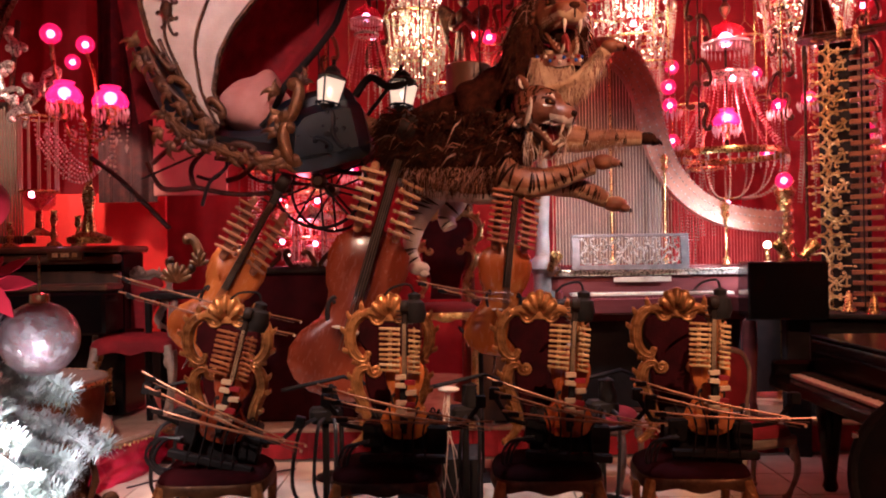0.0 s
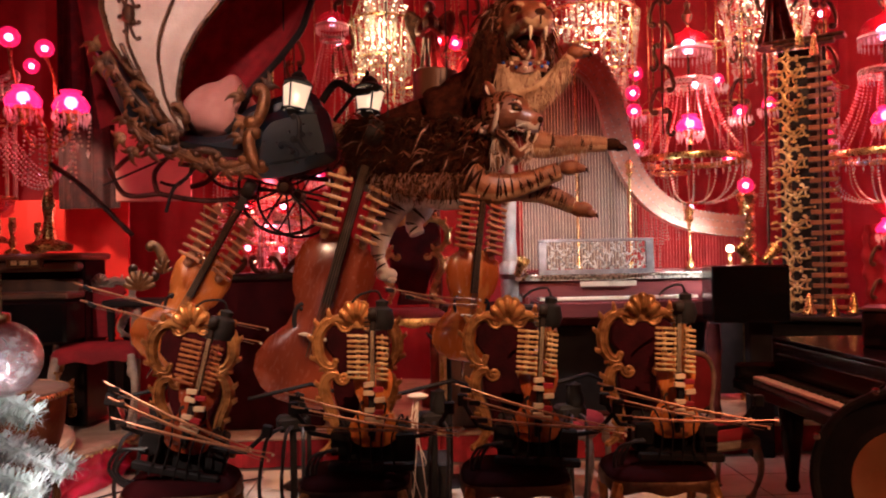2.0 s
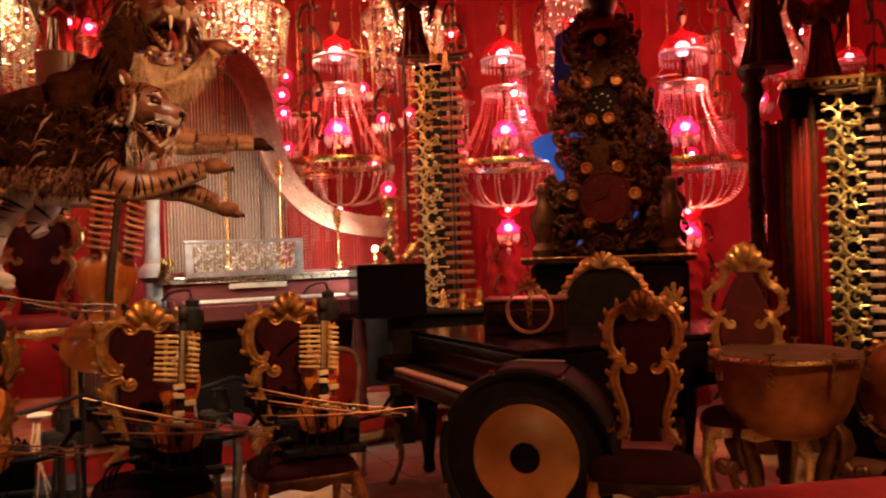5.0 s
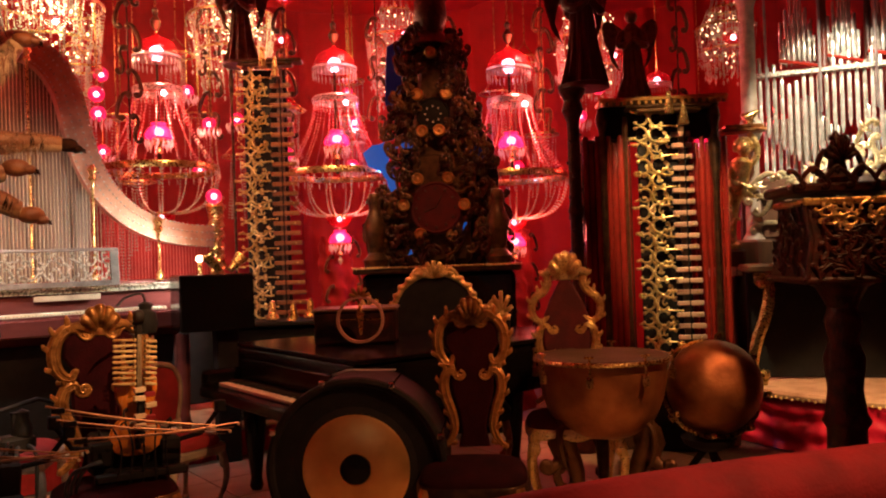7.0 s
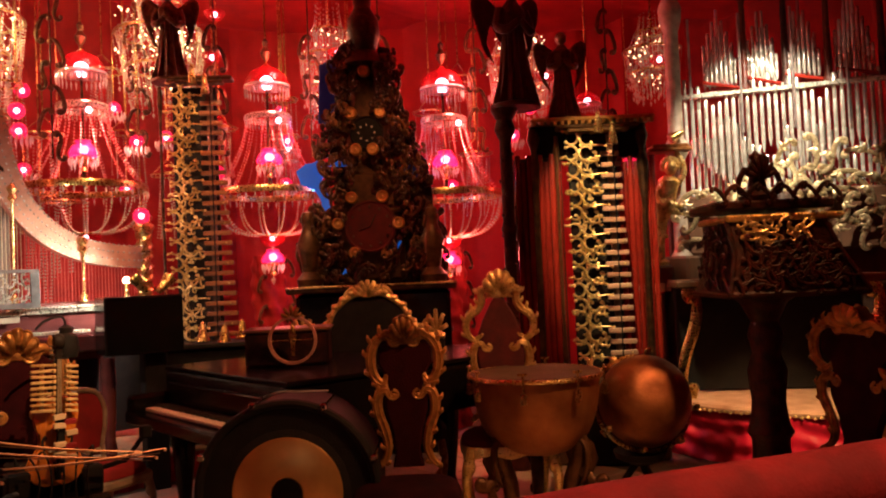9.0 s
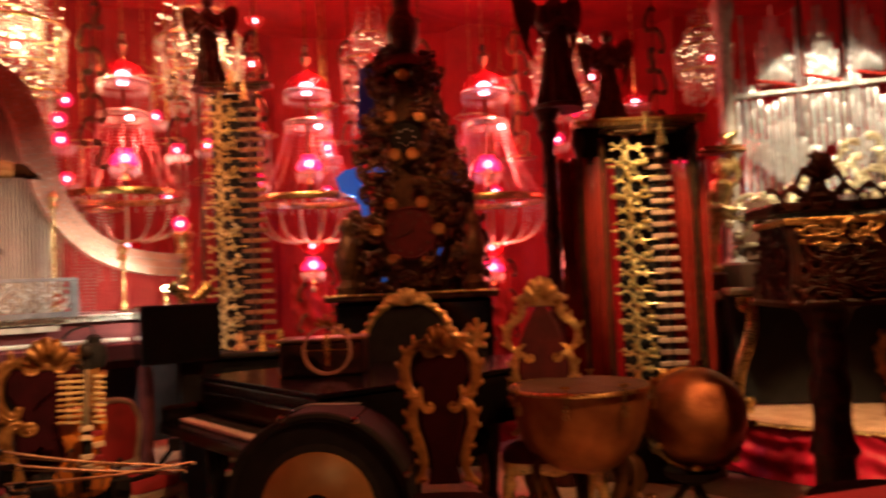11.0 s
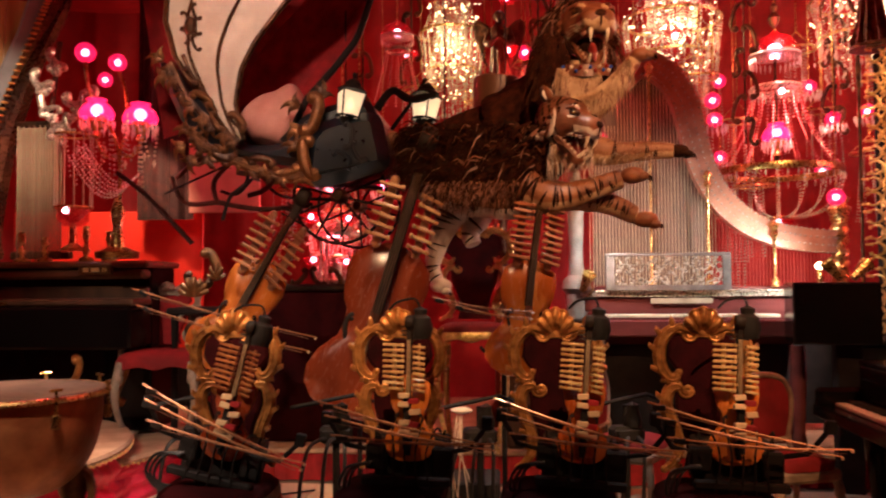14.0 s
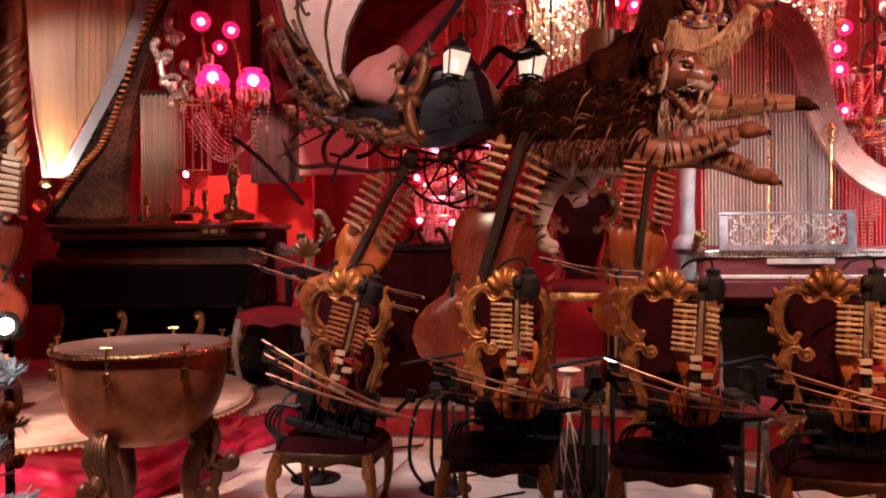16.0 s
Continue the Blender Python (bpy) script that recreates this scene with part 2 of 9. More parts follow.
# sparkle of the crystal chandeliers, put into an emissive colour
SPARK = surface("glowing_crystal_sparkle", (0.9, 0.8, 0.6), (1, 0.9, 0.7), 5, 0.3, 0, 0.0, glow=(1.0, 0.7, 0.38, 4.0))
BOWWOOD = surface("glossy_pernambuco", (0.24, 0.08, 0.026), (0.46, 0.18, 0.065), 9, 0.3, 0.2, 0.05, 60, 0.5)
HORSEHAIR = surface("amber_bow_hair", (0.12, 0.05, 0.025), (0.2, 0.085, 0.045), 9, 0.6, 0, 0.05, 60)
PINKBULB = surface("lit_rose_bulb", (0.9, 0.5, 0.6), (1, 0.6, 0.7), 5, 0.3, 0, 0.0, glow=(1.0, 0.32, 0.42, 18.0))
LANTERN = surface("frosted_lantern_glass", (0.8, 0.7, 0.5), (0.9, 0.8, 0.6), 5, 0.5, 0, 0.0, glow=(1.0, 0.68, 0.42, 0.6), alpha=0.75)
# blue backlight of the clock, put into the surface's own emission
BLUEGLOW = surface("self_glowing_blue", (0.01, 0.06, 0.3), (0.015, 0.09, 0.4), 3, 0.6, 0, 0.0, glow=(0.0, 0.08, 0.42, 0.55))
NAVY = surface("navy_coach_enamel", (0.0015, 0.002, 0.0035), (0.003, 0.011, 0.022), 7, 0.32, 0, 0.15, 22, 0.4, spec=0.35)
NEEDLE = surface("frosted_fir_needles", (0.3, 0.36, 0.28), (0.85, 0.87, 0.8), 22, 0.7, 0, 0.2, 80)
PETAL = surface("red_silk_petal", (0.42, 0.008, 0.02), (0.6, 0.02, 0.04), 9, 0.6, 0, 0.2, 60)
SEQUIN = surface("clear_glitter_ball", (0.3, 0.16, 0.15), (0.9, 0.75, 0.7), 70, 0.15, 0.3, 0.5, 170, 0.6, clear=0.55)
STRING = surface("harp_string", (0.5, 0.38, 0.25), (0.75, 0.6, 0.4), 9, 0.35, 0.7, 0.0)
REDSTRING = surface("red_harp_string", (0.5, 0.06, 0.05), (0.7, 0.1, 0.08), 9, 0.4, 0.2, 0.0)
SOUNDBOARD = surface("honey_soundboard", (0.22, 0.1, 0.028), (0.52, 0.28, 0.09), 4, 0.4, 0, 0.1, 50, 0.2, (2, 1, 0.15))
DISC = surface("bronze_gold_disc", (0.5, 0.22, 0.07), (0.74, 0.4, 0.14), 5, 0.36, 0.75, 0.08, 30)
ORANGECLOTH = surface("orange_red_cloth", (0.5, 0.02, 0.01), (0.7, 0.035, 0.014), 3, 0.45, 0, 0.2, 80)
TANCLOTH = surface("faded_tan_cloth", (0.5, 0.26, 0.2), (0.68, 0.4, 0.32), 5, 0.8, 0, 0.2, 80)
DARKSTRING = surface("dull_wound_string", (0.12, 0.07, 0.04), (0.22, 0.14, 0.08), 9, 0.4, 0.6, 0.0)
GAUZE = surface("pale_gauze_panel", (0.1, 0.06, 0.042), (0.22, 0.14, 0.1), 3, 0.6, 0, 0.15, 60, stretch=(3, 1, 0.4))
BARWOOD = surface("glossy_tan_wood", (0.3, 0.12, 0.04), (0.52, 0.25, 0.09), 9, 0.28, 0, 0.1, 60, 0.6)
PALEGREY = surface("grey_paint", (0.13, 0.13, 0.14), (0.24, 0.23, 0.23), 6, 0.5, 0, 0.2, 50)
HARPWOOD = surface("brown_harp_wood", (0.05, 0.022, 0.009), (0.22, 0.105, 0.04), 3.5, 0.28, 0.4, 0.06, 40, 0.4)
HARPROSE = surface("rose_gilt_rim", (0.36, 0.15, 0.1), (0.6, 0.3, 0.2), 9, 0.4, 0.3, 0.25, 60)
PEWTER = surface("pewter_fretwork", (0.16, 0.13, 0.12), (0.3, 0.26, 0.24), 14, 0.4, 0.6, 0.15, 60)
REDSHINE = surface("red_lacquer_tube", (0.13, 0.008, 0.005), (0.28, 0.02, 0.012), 6, 0.16, 0.2, 0.02, 40, 0.6)
GREY = surface("grey_stone", (0.2, 0.17, 0.15), (0.36, 0.31, 0.27), 9, 0.6, 0, 0.3, 60)
CABLE = surface("grey_cable", (0.25, 0.22, 0.2), (0.4, 0.36, 0.32), 9, 0.5, 0, 0.05, 60)


MOTTLED = surface("mottled_brown_velvet", (0.02, 0.003, 0.003), (0.08, 0.012, 0.008), 14, 0.85, 0, 0.3, 60)
HIDE = surface("tawny_painted_hide", (0.1, 0.032, 0.012), (0.25, 0.085, 0.03), 9, 0.5, 0, 0.5, 45)
TIGERSKIN = surface("orange_painted_hide", (0.15, 0.05, 0.017), (0.37, 0.145, 0.05), 10, 0.55, 0, 0.5, 60)
TAWNY = surface("tan_fur", (0.2, 0.08, 0.03), (0.36, 0.17, 0.07), 9, 0.6, 0, 0.6, 50)
WHITEHIDE = surface("white_painted_hide", (0.5, 0.42, 0.34), (0.72, 0.64, 0.54), 9, 0.55, 0, 0.5, 55)
SHAG = surface("dark_shaggy_fur", (0.018, 0.005, 0.0025), (0.065, 0.017, 0.007), 16, 0.9, 0, 0.9, 70, spec=0.05)
MANE = surface("dark_brown_mane", (0.015, 0.006, 0.003), (0.05, 0.016, 0.007), 14, 0.85, 0, 0.8, 60, spec=0.08)
CREAM = surface("cream_fur", (0.26, 0.14, 0.06), (0.62, 0.46, 0.27), 9, 0.65, 0, 0.6, 40)
TONGUE = surface("painted_red_mouth", (0.2, 0.02, 0.015), (0.36, 0.05, 0.04), 9, 0.35, 0, 0.2, 50)
AMBER = surface("amber_glass_eye", (0.1, 0.04, 0.01), (0.2, 0.09, 0.02), 9, 0.1, 0, 0.0, 50, 0.6)
LEATHER = surface("brown_leather", (0.1, 0.035, 0.015), (0.22, 0.08, 0.035), 9, 0.45, 0, 0.3, 60)
BLUEGEM = surface("blue_glass_gem", (0.02, 0.06, 0.3), (0.04, 0.12, 0.5), 9, 0.1, 0, 0.0, 60, 0.6)
OLDGILT = surface("old_gilt_carving", (0.04, 0.014, 0.005), (0.18, 0.072, 0.022), 20, 0.38, 0.5, 0.5, 55)

# ---- geometry helpers ----


def unit(v):
    return v / (np.linalg.norm(v) + 1e-12)


class Geo:
    """Collects vertices and faces of one mesh."""

    def __init__(self):
        self.v, self.f, self.mi = [], [], []

    def add(self, vs, fs, m=None, slot=0):
        o = len(self.v)
        self.v += [tuple(m @ Vector(p)) if m is not None else tuple(float(c) for c in p) for p in vs]
        self.f += [[o + i for i in f] for f in fs]
        self.mi += [slot] * len(fs)
        return self

    def box(self, c, s, b=0.006, m=None, slot=0):
        x, y, z = (k / 2 for k in s)
        b = min(b, 0.45 * min(s))
        vs, key = [], {}
        for sx in (-1, 1):
            for sy in (-1, 1):
                for sz in (-1, 1):
                    for ax in range(3):
                        p = [sx * (x - b), sy * (y - b), sz * (z - b)]
                        p[ax] = (sx * x, sy * y, sz * z)[ax]
                        key[sx, sy, sz, ax] = len(vs)
                        vs.append((c[0] + p[0], c[1] + p[1], c[2] + p[2]))
        fs = []
        for ax in range(3):
            u, w = [k for k in range(3) if k != ax]
            for sg in (-1, 1):
                q = []
                for su, sw in ((-1, -1), (1, -1), (1, 1), (-1, 1)):
                    k = [0, 0, 0]
                    k[ax], k[u], k[w] = sg, su, sw
                    q.append(key[(*k, ax)])
                fs.append(q)
            for su in (-1, 1):
                for sw in (-1, 1):
                    k0, k1 = [0, 0, 0], [0, 0, 0]
                    k0[ax], k1[ax] = -1, 1
                    for k in (k0, k1):
                        k[u], k[w] = su, sw
                    fs.append([key[(*k0, u)], key[(*k1, u)], key[(*k1, w)], key[(*k0, w)]])
        for sx in (-1, 1):
            for sy in (-1, 1):
                for sz in (-1, 1):
                    fs.append([key[sx, sy, sz, a] for a in range(3)])
        return self.add(vs, fs, m, slot)

    def lathe(self, prof, n=20, m=None, slot=0, squash=1.0):
        vs, fs = [], []
        for r, z in prof:
            for i in range(n):
                a = 2 * math.pi * i / n
                vs.append((r * math.cos(a), squash * r * math.sin(a), z))
        for j in range(len(prof) - 1):
            for i in range(n):
                k = (i + 1) % n
                fs.append([j * n + i, j * n + k, (j + 1) * n + k, (j + 1) * n + i])
        shut = prof[0] == prof[-1]
        if prof[0][0] > 1e-4 and not shut:
            fs.append(list(range(n))[::-1])
        if prof[-1][0] > 1e-4 and not shut:
            fs.append([(len(prof) - 1) * n + i for i in range(n)])
        return self.add(vs, fs, m, slot)

    def tube(self, pts, r, n=8, closed=False, flat=1.0, m=None, slot=0):
        """A tube along pts; r one radius or one for each point; flat squeezes it along y."""
        P = [np.array(p, float) for p in pts]
        k = len(P)
        R = list(r) if hasattr(r, "__len__") else [r] * k
        vs, fs, prev = [], [], None
        for i in range(k):
            a, b = (P[i - 1], P[(i + 1) % k]) if closed else (P[max(i - 1, 0)], P[min(i + 1, k - 1)])
            d = unit(b - a)
            if prev is None:
                prev = np.array((0, 1, 0), float) if abs(d[1]) < 0.9 else np.array((1, 0, 0), float)
            u = unit(prev - d * np.dot(prev, d))
            w = np.cross(d, u)
            prev = u
            for j in range(n):
                t = 2 * math.pi * j / n
                vs.append(P[i] + R[i] * (flat * math.cos(t) * u + math.sin(t) * w))
        for i in range(k if closed else k - 1):
            for j in range(n):
                fs.append([i * n + j, i * n + (j + 1) % n, ((i + 1) % k) * n + (j + 1) % n, ((i + 1) % k) * n + j])
        if not closed:
            fs.append(list(range(n))[::-1])
            fs.append([(k - 1) * n + j for j in range(n)])
        return self.add(vs, fs, m, slot)

    def ball(self, c, r, nu=12, nv=8, m=None, slot=0):
        r = r if hasattr(r, "__len__") else (r, r, r)
        vs = [(c[0], c[1], c[2] - r[2])]
        for j in range(1, nv):
            p = -math.pi / 2 + math.pi * j / nv
            for i in range(nu):
                a = 2 * math.pi * i / nu
                vs.append((c[0] + r[0] * math.cos(p) * math.cos(a), c[1] + r[1] * math.cos(p) * math.sin(a), c[2] + r[2] * math.sin(p)))
        vs.append((c[0], c[1], c[2] + r[2]))
        fs = [[0, 1 + (i + 1) % nu, 1 + i] for i in range(nu)]
        for j in range(nv - 2):
            for i in range(nu):
                o, q = 1 + j * nu, (i + 1) % nu
                fs.append([o + i, o + q, o + nu + q, o + nu + i])
        o, e = 1 + (nv - 2) * nu, len(vs) - 1
        fs += [[o + i, o + (i + 1) % nu, e] for i in range(nu)]
        return self.add(vs, fs, m, slot)

    def gem(self, c, r, h, slot=0):
        x, y, z = c
        vs = [(x, y, z - h), (x + r, y, z), (x, y + r, z), (x - r, y, z), (x, y - r, z), (x, y, z + 0.7 * h)]
        return self.add(vs, [[0, 2, 1], [0, 3, 2], [0, 4, 3], [0, 1, 4], [5, 1, 2], [5, 2, 3], [5, 3, 4], [5, 4, 1]], None, slot)

    def plate(self, outline, y0, y1, b=0.008, m=None, slot=0):
        """A slab with the outline (x, z), from y0 (front) to y1, its front edge chamfered by b."""
        n = len(outline)
        O = np.array(outline, float)
        area = sum(O[i][0] * O[(i + 1) % n][1] - O[(i + 1) % n][0] * O[i][1] for i in range(n))
        if area < 0:
            O = O[::-1]
        nx = np.zeros_like(O)
        for i in range(n):
            e0, e1 = unit(O[i] - O[i - 1]), unit(O[(i + 1) % n] - O[i])
            nrm = unit(np.array((-(e0[1] + e1[1]), e0[0] + e1[0])))
            nx[i] = nrm
        I = O + nx * b
        sg = 1 if y1 > y0 else -1
        vs = [(p[0], y0, p[1]) for p in I] + [(p[0], y0 + sg * b, p[1]) for p in O] + [(p[0], y1, p[1]) for p in O]
        fs = [list(range(n)), list(range(2 * n, 3 * n))[::-1]]
        for k in (0, 1):
            for i in range(n):
                j = (i + 1) % n
                fs.append([k * n + i, (k + 1) * n + i, (k + 1) * n + j, k * n + j])
        return self.add(vs, fs, m, slot)

    def sheet(self, fn, nu, nv, slot=0):
        """An open surface fn(u, v)."""
        vs = [fn(i / nu, j / nv) for j in range(nv + 1) for i in range(nu + 1)]
        fs = [[j * (nu + 1) + i, j * (nu + 1) + i + 1, (j + 1) * (nu + 1) + i + 1, (j + 1) * (nu + 1) + i] for j in range(nv) for i in range(nu)]
        return self.add(vs, fs, None, slot)


def mesh_of(name, geo, mats, sharp=38):
    me = bpy.data.meshes.new(name)
    me.from_pydata(geo.v, [], geo.f)
    for m in mats if isinstance(mats, (list, tuple)) else [mats]:
        me.materials.append(m)
    me.polygons.foreach_set("material_index", geo.mi)
    me.polygons.foreach_set("use_smooth", [True] * len(me.polygons))
    me.update()
    me.set_sharp_from_angle(angle=radians(sharp))
    return me


def part(name, geo, mats, parent, label="", m=None):
    me = geo if isinstance(geo, bpy.types.Mesh) else mesh_of(name, geo, mats)
    ob = new(name, me)
    ob.parent = parent
    if m is not None:
        ob.matrix_basis = m
    if name in ("bead_string", "crystal_strand", "prism_fringe", "rim_studs", "bead_trim", "rope_edge", "bead_edge"):
        return tagged(ob, label, kind="stuff")
    return tagged(ob, label)


def thing(name, label, category, m=None, group="", kind=""):
    ob = new(name)
    ob.empty_display_size = 0.1
    if m is not None:
        ob.matrix_basis = m
    return tagged(ob, label, category, group, kind)


def solid(name, geo, mats, label, category, m=None, group="", kind=""):
    ob = new(name, mesh_of(name, geo, mats))
    if m is not None:
        ob.matrix_basis = m
    return tagged(ob, label, category, group, kind)


def curl(kind="C", k0=1.3, k1=9.0, n=34):
    """Points (x, z) of a C or S scroll of height 1 about the origin, rolled up at both ends."""
    s = np.linspace(-1, 1, n)
    k = k0 + k1 * np.abs(s) ** 3
    if kind == "S":
        k = k * np.sign(s)
    th = np.cumsum(k) * (s[1] - s[0])
    th -= th[n // 2]
    p = np.stack([np.cumsum(np.cos(th)), np.cumsum(np.sin(th))], 1)
    d = unit(p[-1] - p[0]) if kind == "S" else np.array((1.0, 0.0))
    d = d if kind == "S" else unit(p[2 * n // 3] - p[n // 3])
    rot = np.array(((d[1], -d[0]), (d[0], d[1])))
    p = p @ rot.T
    p -= (p.max(0) + p.min(0)) / 2
    return p / (p[:, 1].max() - p[:, 1].min())


CURLS = {"C": curl("C", 1.1, 17, 44), "S": curl("S", 0.9, 17, 44), "Q": curl("C", 0.5, 27, 52)}


def scroll(geo, at, h, kind="C", r=0.012, flip=1, turn=0.0, wide=1.0, flat=0.8, m=None, slot=0, n=7):
    """One curl of height h in the x-z plane about at, thickest in its middle, with a knob at each rolled end."""
    c, s = math.cos(radians(turn)), math.sin(radians(turn))
    pts = []
    for x, z in CURLS[kind]:
        x, z = flip * x * h * wide, z * h
        pts.append((at[0] + c * x - s * z, at[1], at[2] + s * x + c * z))
    k = len(pts)
    rad = [r * (0.55 + 0.45 * math.sin(math.pi * i / (k - 1))) for i in range(k)]
    geo.tube(pts, rad, n, False, flat, m, slot)
    for p in (pts[0], pts[-1]):
        geo.ball(p, r * 0.95, 7, 5, m, slot)
    return geo


def palmette(geo, at, w, h, lobes=7, depth=0.03, m=None, slot=0):
    """A fan-shaped shell of tapering ribs."""
    for i in range(lobes):
        a = radians(-68 + 136 * i / (lobes - 1))
        L = h * (0.72 + 0.28 * math.cos(a))
        pts, rad = [], []
        for k in range(6):
            q = k / 5
            pts.append((at[0] + math.sin(a) * L * q * w / h * 0.75, at[1] - depth * math.sin(q * 2.4), at[2] + math.cos(a) * L * q))
            rad.append(0.16 * w * (0.35 + 0.75 * math.sin(min(q * 2.2, 2.6))) * 0.62)
        geo.tube(pts, rad, 7, False, 0.7, m, slot)
    return geo


def leaf(geo, at, angle, L, w, slot=0):
    """An acanthus leaf in the x-z plane: three lobes that taper and roll towards the viewer."""
    for k, (da, f) in enumerate(((0, 1.0), (32, 0.72), (-32, 0.72))):
        a = radians(angle + da)
        pts, rad = [], []
        for q in np.linspace(0, 1, 7):
            b = a + 0.5 * q * q * (1 if k != 2 else -1)
            pts.append((at[0] + L * f * q * math.cos(b), at[1] - 0.12 * L * math.sin(q * 3.0), at[2] + L * f * q * math.sin(b)))
            rad.append(w * (0.35 + 0.8 * math.sin(min(2.9, 0.5 + q * 2.5))) * (1 - 0.75 * q * q))
        geo.tube(pts, rad, 7, False, 0.45, None, slot)


def bar(geo, a, b, r, n=8, slot=0):
    return geo.tube([a, b], r, n, False, 1.0, None, slot)

# ---- structure ----


def wall(name, a, b, label, z1=4.6, folds=0.05, mat=CURTAIN):
    """A wall from a to b with pleated fabric on its inner face (to the left of a-b)."""
    a, b = np.array(a, float), np.array(b, float)
    L = np.linalg.norm(b - a)
    d, n = (b - a) / L, np.array((-(b - a)[1], (b - a)[0])) / L
    w = thing(name, label, "wall", kind="structure")
    mid = (a + b) / 2 - n * 0.12
    part("wall_core", Geo().box((0, 0, z1 / 2), (L + 0.3, 0.12, z1), 0.01), SOOT, w, m=pose(mid[0], mid[1], 0, 0, 0, math.degrees(math.atan2(d[1], d[0]))))

    def pleat(u, v):
        s = u * L
        k = folds * (math.sin(s * 9.0 + 0.8 * math.sin(s * 1.3)) + 0.4 * math.sin(s * 23 + v * 2)) * (0.6 + 0.4 * v)
        p = a + d * s + n * (k + 0.02)
        return (p[0], p[1], v * z1)
    part("wall_fabric", Geo().sheet(pleat, int(L * 16), 10), mat, w)
    return w


wall("wall_north", (4.6, 8.3), (-6.6, 8.3), "crimson pleated fabric covering the back wall of the stage")
wall("wall_northeast", (8.9, 5.0), (4.6, 8.3), "crimson pleated fabric on the slanting corner wall")
wall("wall_east", (8.9, -3.0), (8.9, 5.0), "crimson pleated fabric behind the organ pipes")
wall("wall_west", (-6.6, 8.3), (-6.6, -3.0), "crimson pleated fabric on the side wall")
wall("wall_south", (-6.6, -3.0), (8.9, -3.0), "dark crimson fabric wall behind the visitors' walk")

ceil = Geo()
ceil.sheet(lambda u, v: (-6.7 + 15.7 * u, 8.4 - 11.5 * v, 4.42 - 0.16 * abs(math.sin(v * 22 + 0.3 * math.sin(u * 9))) + 0.03 * math.sin(u * 60)), 120, 90)
ceil.box((1.15, 2.65, 4.62), (15.9, 11.7, 0.1))
solid("ceiling", ceil, CURTAIN, "swagged crimson fabric ceiling over the stage", "ceiling", kind="structure")

floor = thing("floor", "pale square floor tiles with dark joints", "floor", kind="structure")
part("floor_bed", Geo().box((1.15, 2.65, -0.06), (15.9, 11.7, 0.1), 0.01), GROUT, floor)

plat = thing("platform", "low carpeted stage platform with a crimson riser", "platform", kind="structure")
part("carpet_top", Geo().box((0.6, 7.05, 0.205), (5.6, 2.7, 0.03), 0.012), CARPET, plat)
rz = Geo()
rz.sheet(lambda u, v: (-2.2 + 5.6 * u, 5.72 + 0.012 * math.sin(u * 230) + 0.005 * math.sin(u * 611), 0.19 * v), 260, 4)
part("riser", rz, VELVET, plat, "gathered crimson velvet riser")
part("platform_core", Geo().box((0.6, 7.1, 0.09), (5.56, 2.6, 0.18), 0.01), SOOT, plat)


def podium(name, c, R, h, label, a0, a1):
    p = thing(name, label, "podium", pose(c[0], c[1], 0))
    part("podium_top", Geo().lathe([(R - 0.14, h - 0.06), (R - 0.02, h - 0.055), (R + 0.01, h - 0.04), (R + 0.015, h - 0.02), (R, h), (0.0, h + 0.002)], 72), CARPET, p, "tan carpeted top")
    part("podium_core", Geo().lathe([(R - 0.2, 0.0), (R - 0.2, h - 0.05)], 48), SOOT, p)

    def swag(u, v):
        a = radians(a0 + (a1 - a0) * u)
        s = u * (a1 - a0) / 360 * 2 * math.pi * R
        sway = abs(math.sin(s * 3.0))
        k = 0.045 * (1 - sway) ** 2 + 0.022 * math.sin(18 * (v + 0.35 * sway * (1 - 0.4 * v)) + s) * (0.3 + 0.7 * sway) + 0.008 * math.sin(s * 40 + 4 * v)
        return ((R - 0.05 + k) * math.cos(a), (R - 0.05 + k) * math.sin(a), (h - 0.04) * v + 0.003)
    part("swagged_skirt", Geo().sheet(swag, 420, 26), PINK, p, "gathered cerise satin skirt")
    trim = Geo()
    for i in range(160):
        a = radians(a0 + (a1 - a0) * i / 159)
        trim.ball(((R + 0.01) * math.cos(a), (R + 0.01) * math.sin(a), h - 0.04 - 0.008 * (i % 2)), 0.011, 6, 4)
    part("bead_trim", trim, GOLD, p, "gold bead edging")
    return p


podium("podium", (-3.37, 4.62), 1.32, 0.41, "small round tan podium with a bright cerise gathered skirt", -150, 60)
podium("podium", (-3.75, 5.75), 1.8, 0.30, "round tan podium with cerise swagged skirt under the upright piano", -150, 60)
podium("podium", (7.4, 2.9), 1.9, 0.42, "round podium with tan carpet and cerise skirt before the organ", 100, 290)

# padded barrier along the visitors' walk
rail = thing("barrier_rail", "padded crimson velvet barrier rail along the visitors' walk", "railing")
RAIL = [(-3.2, 0.35), (-2.2, 0.75), (-1.2, 0.95), (-0.2, 1.02), (0.6, 1.0), (1.05, 0.96), (1.5, 0.84), (1.9, 0.68), (2.4, 0.5), (3.0, 0.3), (3.8, 0.0)]


def smooth_line(p, n=8):
    out = []
    for i in range(len(p) - 1):
        a, b, c, d = (np.array(p[max(0, min(len(p) - 1, k))], float) for k in (i - 1, i, i + 1, i + 2))
        for k in range(n):
            t = k / n
            out.append(0.5 * (2 * b + (c - a) * t + (2 * a - 5 * b + 4 * c - d) * t * t + (3 * b - a - 3 * c + d) * t ** 3))
    return out + [np.array(p[-1], float)]


line = smooth_line(RAIL)
part("padded_top", Geo().tube([(p[0], p[1], 0.965) for p in line], 0.075, 14), VELVET, rail)
pan = Geo()
